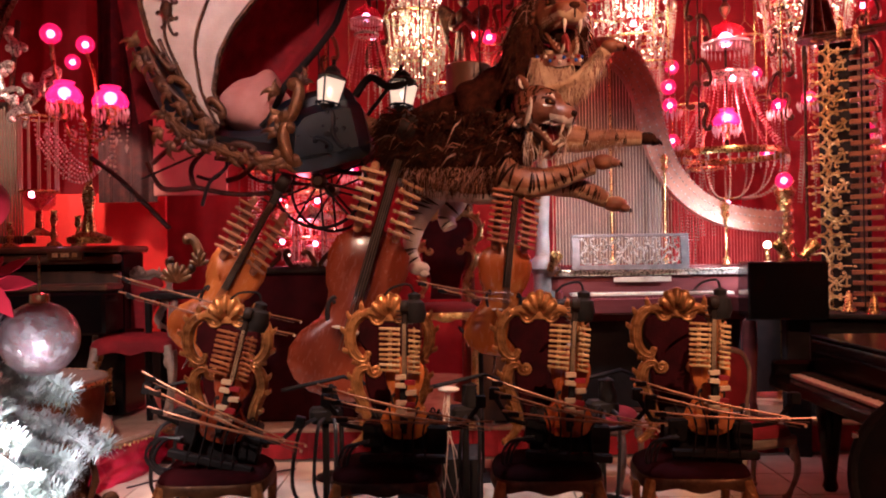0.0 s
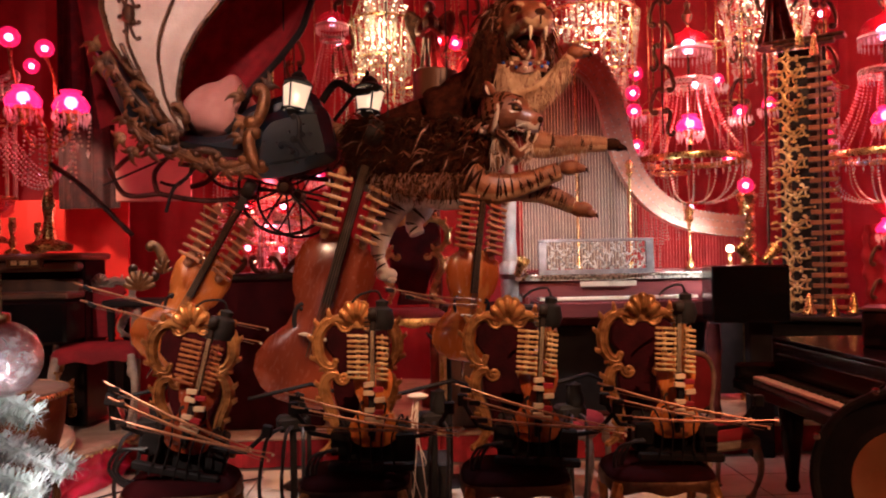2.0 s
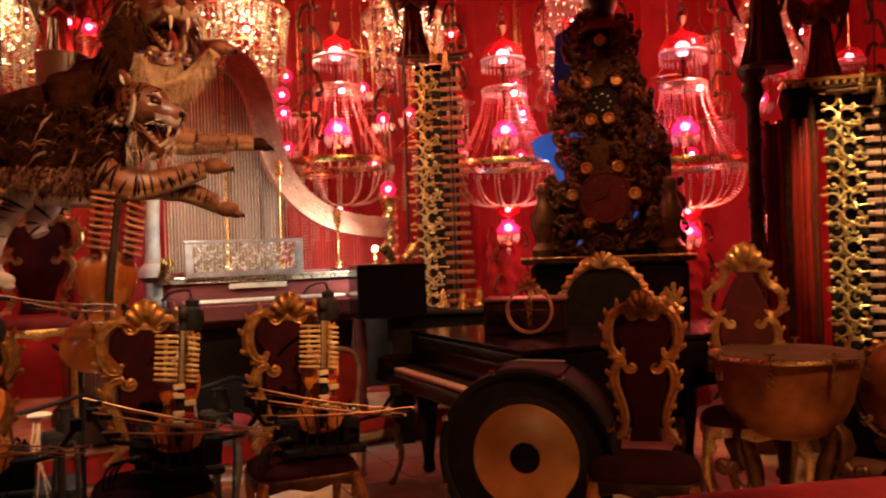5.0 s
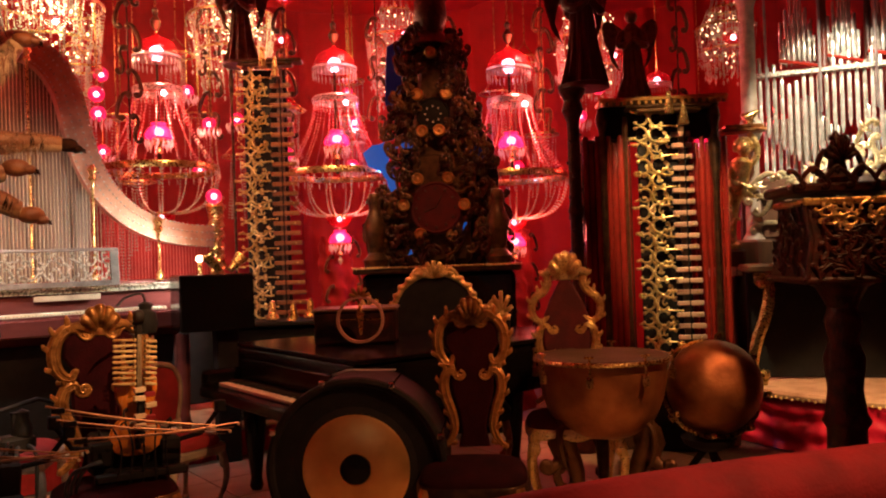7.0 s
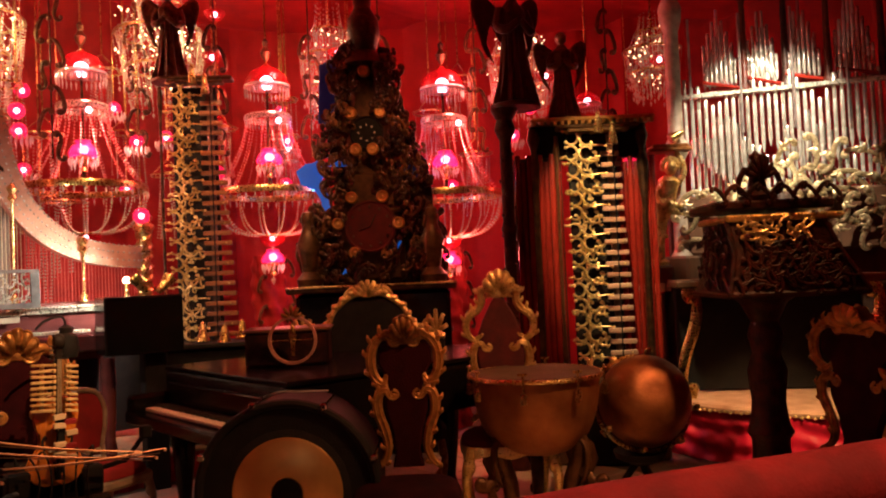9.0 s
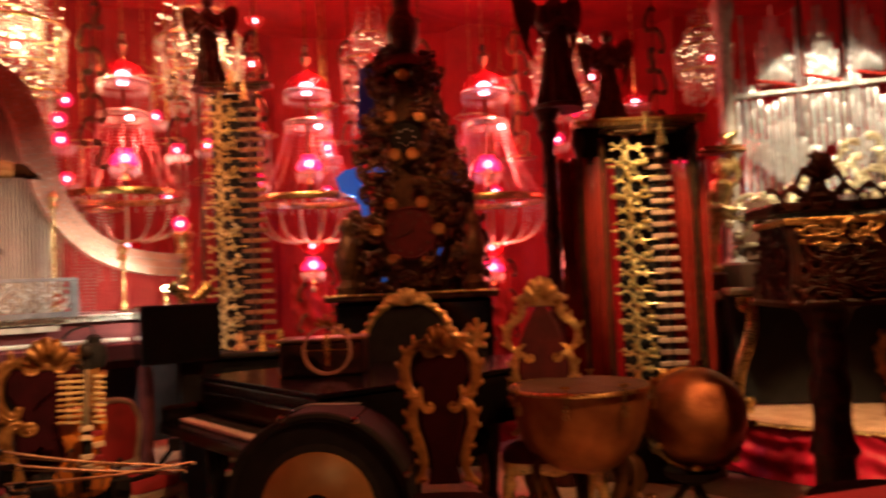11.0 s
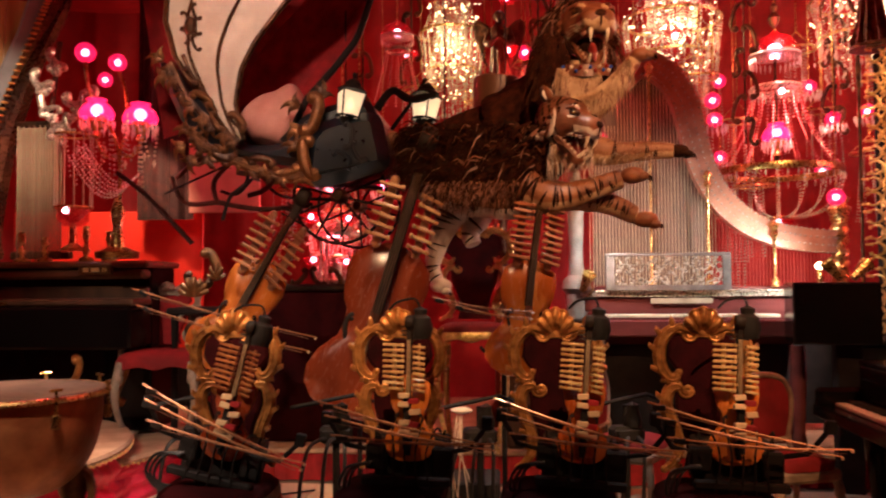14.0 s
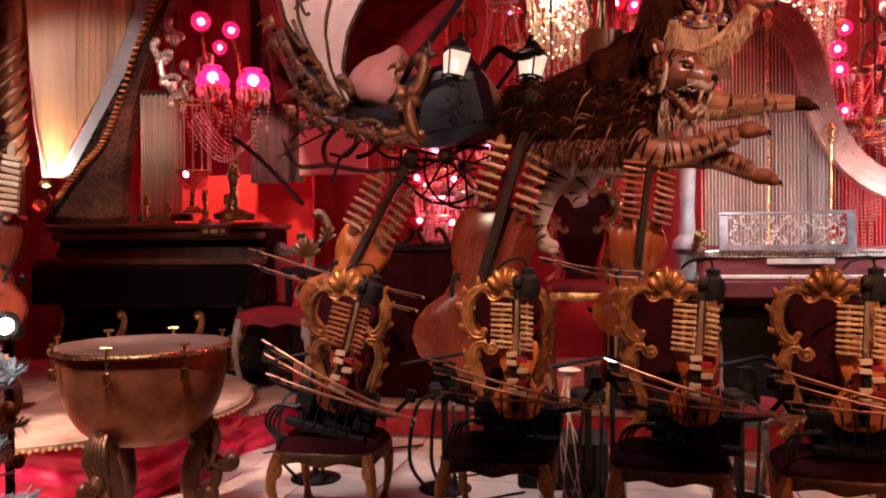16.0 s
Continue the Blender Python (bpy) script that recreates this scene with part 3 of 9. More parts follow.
pan.sheet(lambda u, v: (lambda p: (p[0], p[1] - 0.02 + 0.008 * math.sin(u * 300), 0.93 * v))(line[min(len(line) - 1, int(u * (len(line) - 1)))]), 80, 3)
part("panel", pan, WINE, rail)

# ---- thrones, violins and cellos ----


def rolled(pts, r0, n=15):
    """The path pts, its last end carried on into a spiral that rolls up."""
    p = [np.array(q, float) for q in pts]
    d0, d1 = p[-2] - p[-3], p[-1] - p[-2]
    turn = 1 if d0[0] * d1[2] - d0[2] * d1[0] > 0 else -1
    a, step = math.atan2(d1[2], d1[0]), 0.5 * r0
    for i in range(n):
        a += turn * 0.5
        step *= 0.93
        p.append(p[-1] + np.array((math.cos(a), -0.06, math.sin(a))) * step)
    return p


def carved_scroll(g, pts, thick):
    """A flat-faced carved scroll with two ridges along its face and leaf spurs on its outer edge."""
    p = rolled(pts, 0.62 * thick + 0.012)
    k = len(p)
    rad = [0.88 * thick * (0.55 + 0.5 * math.sin(math.pi * min(1, i / (k - 12)))) * (1 if i < k - 10 else 0.62) for i in range(k)]
    g.tube([tuple(q) for q in p], rad, 10, False, 0.75)
    nrm = [unit(np.array((-(p[min(i + 1, k - 1)] - p[max(i - 1, 0)])[2], 0, (p[min(i + 1, k - 1)] - p[max(i - 1, 0)])[0]))) for i in range(k)]
    for e in (-0.42, 0.42):
        g.tube([tuple(p[i] + nrm[i] * rad[i] * e + (0, -0.72 * rad[i], 0)) for i in range(1, k - 6)], 0.16 * thick, 6)
    c = np.mean(p[: k - 12], axis=0) * (0.5, 1, 1)
    for f in (0.12, 0.24, 0.36, 0.48, 0.6, 0.72):
        i = int(f * (k - 12))
        o = nrm[i] if np.dot(nrm[i], p[i] - c) > 0 else -nrm[i]
        up = np.array((0, 0, 1.0))
        b = p[i] + o * rad[i] * 0.5
        g.tube([tuple(b - up * 0.018), tuple(b + o * 0.45 * thick - (0, 0.012, 0)), tuple(b + o * 0.85 * thick + up * 0.008 - (0, 0.014, 0)), tuple(b + o * 0.95 * thick + up * 0.022)], [0.3 * thick, 0.42 * thick, 0.32 * thick, 0.004], 8, False, 0.6)
    g.ball(tuple(p[-1]), 0.42 * thick, 8, 6)
    g.ball(tuple(p[0]), 0.55 * thick, 8, 6)


def cabriole(h, rt=0.034, out=0.05, sx=1, sy=-1):
    g = Geo()
    pts, rad = [], []
    for i in range(11):
        q = i / 10
        bow = out * (math.sin(q * math.pi * 1.15) * 0.8 - 0.5 * q * q + (0.75 * max(0, q - 0.8)))
        pts.append((sx * bow, sy * bow, h * (1 - q)))
        rad.append(rt * (1.0 - 0.62 * q + (0.5 * max(0, q - 0.82) / 0.18)))
    g.tube(pts, rad, 9)
    g.ball((sx * out * 0.35, sy * out * 0.35, h * 0.8), (rt * 1.1, rt * 1.1, rt * 1.5), 8, 6)
    g.ball((pts[-1][0], pts[-1][1], 0.018), (rt * 1.05, rt * 1.05, 0.018), 8, 5)
    return g


def throne(name, label, category, m, w=0.40, top=1.27, seat=0.46, gilt=GILT, cloth=WINE, cushion=WINE, sw=0.52, group="", arms=False, arm_mat=None, thick=0.028, deep=0.48, spade=False):
    ch = thing(name, label, category, m, group)
    sx, z0, zs = w / 0.38, seat + 0.04, (top - seat - 0.04) / 0.78

    def Z(z):
        return z0 + (z - 0.5) * zs
    yb = 0.24
    low = [(.17, .5), (.13, .535), (.105, .60), (.12, .68), (.15, .76), (.158, .82), (.14, .875), (.105, .885), (.095, .86)]
    high = [(.10, .955), (.118, .925), (.15, .935), (.178, .98), (.185, 1.05), (.168, 1.11), (.13, 1.15), (.09, 1.15), (.075, 1.12)]
    if spade:
        high = [(.10, .93), (.14, .905), (.178, .93), (.188, .985), (.165, 1.03), (.125, 1.055), (.098, 1.095), (.098, 1.14), (.07, 1.165), (.052, 1.14)]
    for s in (-1, 1):
        g = Geo()
        for pth in (low, high):
            carved_scroll(g, [(s * p[0] * sx, yb, Z(p[1])) for p in smooth_line(pth, 5)], thick)
        part("back_stile", g, gilt, ch)
    cr = Geo()
    zc = Z(1.13)
    hc = 0.86 * (top - zc)

    def shell(u, v):
        a = (u - 0.5) * 2.3
        rib = abs(math.cos((u - 0.5) * 5 * math.pi))
        r = hc * (0.12 + 0.88 * v) * (0.9 + 0.1 * rib * v) * (0.8 + 0.2 * math.cos(a))
        return (math.sin(a) * r * 0.72 * sx, yb - 0.012 - 0.045 * math.sin(v * 2.5) - 0.016 * rib * v, zc + math.cos(a) * r)
    cr.sheet(shell, 50, 8)
    cr.sheet(lambda u, v: (shell(1 - u, v)[0], yb + 0.025, shell(1 - u, v)[2]), 30, 3)
    cr.tube([shell(u, 1.0) for u in np.linspace(0, 1, 41)], 0.007, 6)
    cr.plate([(-0.075 * sx, zc - 0.02), (0.075 * sx, zc - 0.02), (0.06 * sx, zc + hc * 0.35), (0, zc + hc * 0.5), (-0.06 * sx, zc + hc * 0.35)], yb - 0.02, yb + 0.02, 0.01)
    for s in (-1, 1):
        cr.tube(smooth_line([(s * 0.03 * sx, yb - 0.02, zc + 0.01), (s * 0.09 * sx, yb - 0.025, zc + 0.04), (s * 0.125 * sx, yb - 0.02, zc + 0.02), (s * 0.145 * sx, yb - 0.01, zc + 0.04)], 4), [0.02, 0.021, 0.022, 0.022, 0.022, 0.02, 0.018, 0.016, 0.014, 0.012, 0.009, 0.006, 0.004][:13], 8, False, 0.7)
    part("crest", cr, gilt, ch, "carved leaf crest")
    half = [(.085, .5), (.07, .58), (.085, .68), (.115, .78), (.12, .86), (.095, .91), (.11, .96), (.15, 1.02), (.14, 1.1), (.08, 1.16), (0, 1.17)]
    if spade:
        half = [(.085, .5), (.07, .58), (.1, .68), (.13, .78), (.135, .87), (.12, .94), (.085, 1.02), (.05, 1.08), (.02, 1.13), (0, 1.15)]
    outline = [(p[0] * sx, Z(p[1])) for p in half] + [(-p[0] * sx, Z(p[1])) for p in half[-2::-1]]
    part("back_panel", Geo().plate(outline, yb - 0.012, yb + 0.03, 0.012), cloth, ch, "velvet back panel")
    cu = Geo()
    d, yc = deep, 0.23 - deep / 2

    def pad(u, v):
        a = 2 * math.pi * u
        c, s = math.cos(a), math.sin(a)
        r = (abs(c) ** 4 + abs(s) ** 4) ** -0.25
        k = math.cos(v * math.pi / 2) ** 0.45 if v < 1 else 0.0
        return (c * r * sw / 2 * k, s * r * d / 2 * k + yc, seat - 0.035 + 0.065 * math.sin(v * math.pi / 2))
    cu.sheet(pad, 32, 7)
    part("seat_cushion", cu, cushion, ch)
    fr = Geo()

    def rim(u, v):
        a = 2 * math.pi * u
        c, s = math.cos(a), math.sin(a)
        r = (abs(c) ** 4 + abs(s) ** 4) ** -0.25
        sc = 0.012 * math.cos(8 * a)
        k = (1.0, 1.03, 1.03, 0.97)[int(v * 3 + 0.01)]
        z = (seat - 0.03, seat - 0.045, seat - 0.085 - sc, seat - 0.09 - sc)[int(v * 3 + 0.01)]
        return (c * r * sw / 2 * k, s * r * d / 2 * k + yc, z)
    fr.sheet(rim, 48, 3)
    # dark bronze on wine chairs paints in the shade low on the gilt frame
    part("seat_frame", fr, BRONZE if cloth is WINE else cloth if arms else gilt, ch)
    for x in (-1, 1):
        for y in (-1, 1):
            part("leg", cabriole(seat - 0.05, 0.034, 0.05 if y < 0 else 0.02, x, y), gilt, ch, m=pose(x * (sw / 2 - 0.05), yc + y * (d / 2 - 0.05), 0))
    if arms:
        for x in (-1, 1):
            g = Geo()
            g.tube(smooth_line([(x * 0.2, 0.2, seat + 0.27), (x * 0.27, 0.05, seat + 0.25), (x * 0.28, -0.1, seat + 0.24), (x * 0.26, -0.14, seat + 0.2), (x * 0.25, -0.1, seat + 0.1), (x * 0.25, -0.12, seat - 0.04)], 5), 0.02, 8)
            g.ball((x * 0.28, -0.14, seat + 0.23), 0.03, 8, 6)
            part("arm", g, arm_mat or gilt, ch)
    return ch


FIDDLE = [(0, 0), (.005, .12), (.05, .22), (.13, .285), (.22, .295), (.32, .26), (.375, .215), (.395, .205), (.42, .18), (.5, .163), (.58, .172), (.62, .2),
          (.64, .205), (.70, .222), (.80, .235), (.9, .215), (.97, .13), (1.0, .04)]


def fiddle(parent, L, wood, n_fingers, finger_mat, f0, f1, left, right, thick):
    """Body, neck, strings and the row of mechanical fingers, standing on its end with its front to -y."""
    half = [(w * L, z * L) for z, w in FIDDLE]
    out = half + [(-w, z) for w, z in half[::-1] if w > 0]
    n = len(out)
    rib, arch = 0.085 * L, 0.05 * L
    g = Geo()
    rings = [(1.0, 1.0, rib), (1.02, 1.01, rib * 0.96), (0.985, 0.99, rib * 0.9), (0.985, 0.99, 0.008), (1.025, 1.012, 0.0), (1.0, 1.0, -0.006), (0.85, 0.9, -arch * 0.55), (0.55, 0.7, -arch), (0.2, 0.4, -arch * 1.1)]
    vs = []
    for kx, kz, y in rings:
        vs += [(x * kx, y, 0.47 * L + (z - 0.47 * L) * kz) for x, z in out]
    fs = [list(range(n))]
    for j in range(len(rings) - 1):
        fs += [[j * n + i, (j + 1) * n + i, (j + 1) * n + (i + 1) % n, j * n + (i + 1) % n] for i in range(n)]
    fs.append([(len(rings) - 1) * n + i for i in range(n)][::-1])
    g.add(vs, fs)
    part("body", g, wood, parent)
    y = -arch - 0.012 * L
    k = Geo()
    k.box((0, y - 0.02 * L, 1.0 * L), (0.06 * L, 0.03 * L, 0.8 * L), 0.004)
    if L < 0.5:
        k.plate([(-.03 * L, .08 * L), (.03 * L, .08 * L), (.05 * L, .28 * L), (-.05 * L, .28 * L)], y - 0.035 * L, y - 0.01 * L, 0.004)
    k.box((0, y + 0.01 * L, 1.48 * L), (0.07 * L, 0.07 * L, 0.24 * L), 0.006)
    part("fingerboard", k, EBONY, parent)
    hd = Geo()
    hd.lathe([(0.001, -0.05 * L), (0.07 * L, -0.05 * L), (0.085 * L, -0.02 * L), (0.085 * L, 0.02 * L), (0.07 * L, 0.05 * L), (0.001, 0.05 * L)], 14, pose(0, y, 1.62 * L, 0, 90, 0))
    for i in range(4):
        hd.tube([(-0.1 * L, y, (1.42 + 0.05 * i) * L), (0.1 * L, y, (1.42 + 0.05 * i) * L)], 0.009 * L, 6)
    part("scroll_head", hd, EBONY, parent)
    for i in range(4):
        x = (i - 1.5) * 0.016 * L
        part("string", Geo().tube([(x, y - 0.04 * L, 0.28 * L), (x, y - 0.075 * L, 0.4 * L), (x * 0.7, y - 0.042 * L, 1.42 * L)], 0.0035 * L + 0.0004, 4), STRING if L < 0.5 else DARKSTRING, parent)
    br = Geo().plate([(-.1 * L, .395 * L), (.1 * L, .395 * L), (.07 * L, .41 * L), (-.07 * L, .41 * L)], y - 0.075 * L, y + 0.02 * L, 0.002)
    part("bridge", br, PALEBAR, parent)
    for s in (-1, 1):
        f = Geo()
        scroll(f, (s * 0.135 * L, -arch * 0.66 - 0.003, 0.43 * L), 0.26 * L, "S", 0.014 * L, s, s * 8, 0.8, 0.5)
        part("sound_hole", f, EBONY, parent)
    me = {s: mesh_of("finger", Geo().box((0, 0, 0), (w, 1.6 * thick, thick), 0.2 * thick).box((-0.42 * w * s, -0.4 * thick, 0), (0.14 * w, 2.4 * thick, 1.25 * thick), 0.2 * thick), finger_mat) for s, w in ((-1, left), (1, right))}
    fr_ = random.Random(int(L * 1000) + n_fingers)
    for i in range(n_fingers):
        z = (f0 + (f1 - f0) * i / (n_fingers - 1)) * L
        part("finger", me[-1], None, parent, m=pose(-0.045 * L - left / 2, y - 0.06 * L, z, fr_.uniform(-8, 8), 1.5 + fr_.uniform(-3, 3), fr_.uniform(-5, 5)))
        part("finger", me[1], None, parent, m=pose(0.05 * L + right / 2, y - 0.05 * L, z - thick * 0.7, fr_.uniform(-8, 8), 8 + fr_.uniform(-4, 4), fr_.uniform(-5, 5)))
    for s, w in ((-1, left), (1, right)):
        rail = Geo().box((s * (0.045 * L + 0.5 * w), y - 0.01 * L, (f0 + f1) / 2 * L), ((0.36 if L > 0.5 else 0.18) * w, 0.03 * L, (f1 - f0) * L + (4 if L > 0.5 else 1) * thick), 0.004)
        for q in () if L < 0.5 else (f0 * L - 2.2 * thick, f1 * L + 2.2 * thick):
            rail.ball((s * (0.045 * L + 0.5 * w), y - 0.01 * L, q), (0.18 * w, 0.016 * L, 0.18 * w), 10, 7)
        part("finger_rail", rail, finger_mat, parent)
    return y


def bow(parent, a, b, name="bow"):
    a, b = np.array(a, float), np.array(b, float)
    d = b - a
    g = Geo()
    pts = [a + d * q + np.array((0, 0.0, -0.016 * math.sin(math.pi * q))) for q in np.linspace(0, 1, 8)]
    g.tube(pts, [0.0058 - 0.002 * i / 7 for i in range(8)], 6)
    ob = part(name, g, BOWWOOD, parent)
    h = Geo()
    h.tube([a + d * 0.06 + (0, 0, -0.026), a + d * 0.97 + (0, 0, -0.02)], 0.0022, 5, False, 0.5)
    part("bow_hair", h, HORSEHAIR, ob)
    f = Geo().box(a + d * 0.07 + (0, 0, -0.013), (0.055, 0.014, 0.024), 0.003)
    part("frog", f, EBONY, ob)
    part("tip", Geo().box(b + (0, 0, -0.008), (0.013, 0.008, 0.013), 0.002), PALEBAR, ob)
    return ob


def mechanical_violin(m, label, wood=VARNISH, fingers=FINGERGOLD):
    v = thing("mechanical_violin", label, "violin", m, "violins on the front chairs")
    L = 0.41
    y = fiddle(v, L, wood, 9, fingers, 0.86, 1.36, 0.105, 0.06, 0.0135)
    # clamp with pale key blocks over the bridge
    c = Geo().box((0, y - 0.05, 0.2), (0.034, 0.03, 0.26), 0.004)
    part("clamp", c, SOOT, v)
    kb = mesh_of("key_block", Geo().box((0, 0, 0), (0.052, 0.03, 0.024), 0.003), PALEBAR)
    kr = mesh_of("key_block", Geo().box((0, 0, 0), (0.052, 0.03, 0.024), 0.003), VELVET)
    for i, (x, z, k) in enumerate(((-.012, .325, kb), (.034, .3, kr), (-.012, .285, kb), (.04, .25, kb), (-.008, .2, kb), (.034, .19, kr), (-.008, .155, kb), (.036, .14, kb))):
        part("key_block", k, None, v, m=pose(x, y - 0.07, z, 0, -6 + 4 * (i % 3), 0))
    mo = Geo()
    mo.lathe([(0.0, -0.06), (0.05, -0.055), (0.062, -0.01), (0.05, 0.045), (0.03, 0.06), (0.034, 0.085), (0.0, 0.1)], 14, pose(0.045, 0.02, 0.64))
    mo.tube(smooth_line([(0.045, 0.02, 0.72), (0.02, -0.0, 0.775), (-0.06, -0.03, 0.76), (-0.1, -0.03, 0.72)], 5), 0.006, 6)
    part("motor", mo, SOOT, v, "black motor with a curved arm")
    bow(v, (-0.42, y - 0.09, 0.29), (0.33, y - 0.13, 0.13))
    bow(v, (-0.38, y - 0.12, 0.23), (0.42, y - 0.1, 0.09))
    bow(v, (-0.34, y - 0.15, 0.145), (0.44, y - 0.16, 0.135))
    bx = Geo()
    bx.box((0.0, 0.13, 0.0), (0.36, 0.16, 0.2), 0.012)
    bx.box((-0.16, 0.02, 0.02), (0.1, 0.09, 0.12), 0.01)
    bx.box((0.16, 0.03, 0.0), (0.1, 0.1, 0.14), 0.01)
    bx.box((0.0, -0.1, -0.07), (0.42, 0.05, 0.04), 0.008)
    for k in range(5):
        bx.lathe([(0.018, 0), (0.018, 0.05), (0.008, 0.06), (0.006, 0.1)], 10, pose(-0.15 + 0.075 * k, 0.02, 0.05, 0, 6 * k - 12, 0))
        bx.tube(smooth_line([(-0.15 + 0.075 * k, 0.02, 0.14), (-0.14 + 0.07 * k, -0.08, 0.17), (-0.1 + 0.05 * k, -0.13, 0.06), (-0.12 + 0.06 * k, -0.12, -0.1)], 5), 0.005, 5)
    part("pneumatic_box", bx, SOOT, v, "matt black bellows box")
    for k in range(3):
        h = Geo()
        h.tube(smooth_line([(-0.17, 0.0 - 0.04 * k, 0.0), (-0.25 - 0.02 * k, -0.06, -0.03), (-0.28 - 0.02 * k, -0.06, -0.13), (-0.22, -0.05, -0.17 - 0.015 * k), (-0.12, 0.0, -0.15)], 6), 0.008, 6)
        part("hose", h, RUBBER, v)
    for s in (-1, 1):
        ar = Geo()
        ar.tube([(s * 0.1, 0.05, 0.02), (s * 0.3, -0.05, 0.08), (s * 0.38, -0.08, 0.2)], 0.012, 7)
        ar.box((s * 0.38, -0.09, 0.21), (0.05, 0.04, 0.06), 0.006)
        part("bow_arm", ar, SOOT, v)
    return v


CHAIRS = ((-1.12, 4.0, 3), (-0.255, 4.0, 0), (0.545, 4.0, -2), (1.27, 4.0, -4))
first = throne("violin_chair", "carved gilt chair with dark wine velvet holding a violin", "chair", pose(-1.12, 4.0, 0, 0, 0, 3), 0.44, 1.29, 0.41, GILT, WINE, WINE, 0.54, "violin chairs in the front row", thick=0.036, deep=0.5)
for x, y, a in CHAIRS[1:]:
    copy_thing(first, pose(x, y, 0, 0, 0, a))
mechanical_violin(pose(-1.1, 3.93, 0.54, 0, 14, 3), "red-brown violin with copper mechanical fingers and crossed bows", VARNISH_RED, COPPER)
violin = mechanical_violin(pose(-0.165, 3.93, 0.545, 0, 1, -2), "amber violin with gold mechanical fingers and crossed bows")
for x, ry in ((0.65, 4), (1.36, 2)):
    copy_thing(violin, pose(x, 3.93, 0.545, 0, ry, -2))


def big_fiddle(name, label, m, L, wood, category="cello", bows=(), n=10, fm=PALEBAR, f=(1.0, 1.4, 0.13, 0.12, 0.026)):
    c = thing(name, label, category, m, "large string instruments in the second row")
    y = fiddle(c, L, wood, n, fm, *f)
    for a, b in bows:
        bow(c, a, b)
    p = Geo().tube([(0, 0.03, 0.02), (0, 0.03, -0.16 * L)], [0.012, 0.006], 8)
    part("end_pin", p, CHROME, c)
    return c


def stand_post(x, y, z, lean=0):
    s = thing("instrument_stand", "matt black iron stand holding up a string instrument", "stand", pose(x, y, 0), "instrument stands")
    g = Geo().tube([(0, 0, 0.03), (0, 0, z)], 0.016, 8)
    part("pole", g, SOOT, s)
    part("foot_plate", Geo().lathe([(0.0, 0.0), (0.17, 0.0), (0.17, 0.012), (0.03, 0.03), (0.02, 0.05)], 20), SOOT, s)
    part("yoke", Geo().tube(smooth_line([(-0.14, -0.08, z + 0.04), (-0.1, -0.02, z), (0, 0, z), (0.1, -0.02, z), (0.14, -0.08, z + 0.04)], 4), 0.011, 7), SOOT, s)


def world_bows(m, pairs):
    inv = m.inverted()
    return [(tuple(inv @ Vector(a)), tuple(inv @ Vector(b))) for a, b in pairs]


big_fiddle("double_bass", "red-brown double bass leaning with pale wooden mechanical fingers", pose(-0.70, 5.0, 0.575, -2, 17, 5), 1.1, VARNISH_RED, "double bass", (), 6, BARWOOD, (1.02, 1.31, 0.16, 0.15, 0.022))
LEAN = pose(-1.565, 4.95, 0.873, -3, 29, 6)
big_fiddle("cello", "amber cello leaning far over with dull wooden mechanical fingers", LEAN, 0.75, VARNISH, "cello",
           world_bows(LEAN, [((-1.95, 4.72, 1.375), (-0.82, 4.72, 1.08)), ((-1.91, 4.70, 1.275), (-0.857, 4.70, 1.002))]), 7, ROSEWOOD, (0.9, 1.32, 0.15, 0.14, 0.02))
UPRIGHT = pose(0.359, 4.95, 0.828, -3, 8, 10)
big_fiddle("cello", "amber cello with red-lit mechanical fingers standing behind the chairs", UPRIGHT, 0.71, VARNISH, "cello",
           world_bows(UPRIGHT, [((-0.13, 4.74, 1.31), (0.45, 4.74, 1.225)), ((0.0, 4.72, 1.265), (0.44, 4.72, 1.19))]), 9, ROSEWOOD, (1.0, 1.45, 0.13, 0.12, 0.018))
orn = thing("gilt_ornament", "gilt carved scroll with leaves at the leaning cello's shoulder", "ornament", pose(-1.5, 4.84, 1.52))
part("volute", scroll(Geo(), (0, 0, 0), 0.17, "Q", 0.03, 1, 25, n=9), OLDGILT, orn)
part("volute", scroll(Geo(), (-0.09, 0.01, -0.1), 0.16, "Q", 0.024, -1, 70, n=9), OLDGILT, orn)
part("leaf", palmette(Geo(), (-0.1, -0.01, -0.2), 0.16, 0.12, 7, 0.03), OLDGILT, orn)
part("leaf", palmette(Geo(), (0.04, -0.01, -0.1), 0.1, 0.1, 5, 0.03), OLDGILT, orn)
stand_post(-0.66, 5.22, 0.95)
stand_post(-1.52, 5.25, 1.0)
stand_post(0.27, 5.2, 0.95)


def bead_line(pts, step, r):
    g = Geo()
    P = [np.array(p, float) for p in pts]
    left = 0.0
    for a, b in zip(P, P[1:]):
        L = np.linalg.norm(b - a)
        s = left
        while s < L:
            p = a + (b - a) * s / L
            g.gem(p, r, r * 1.15)
            s += step
        left = s - L
    return g


# ---- drums and pianos ----


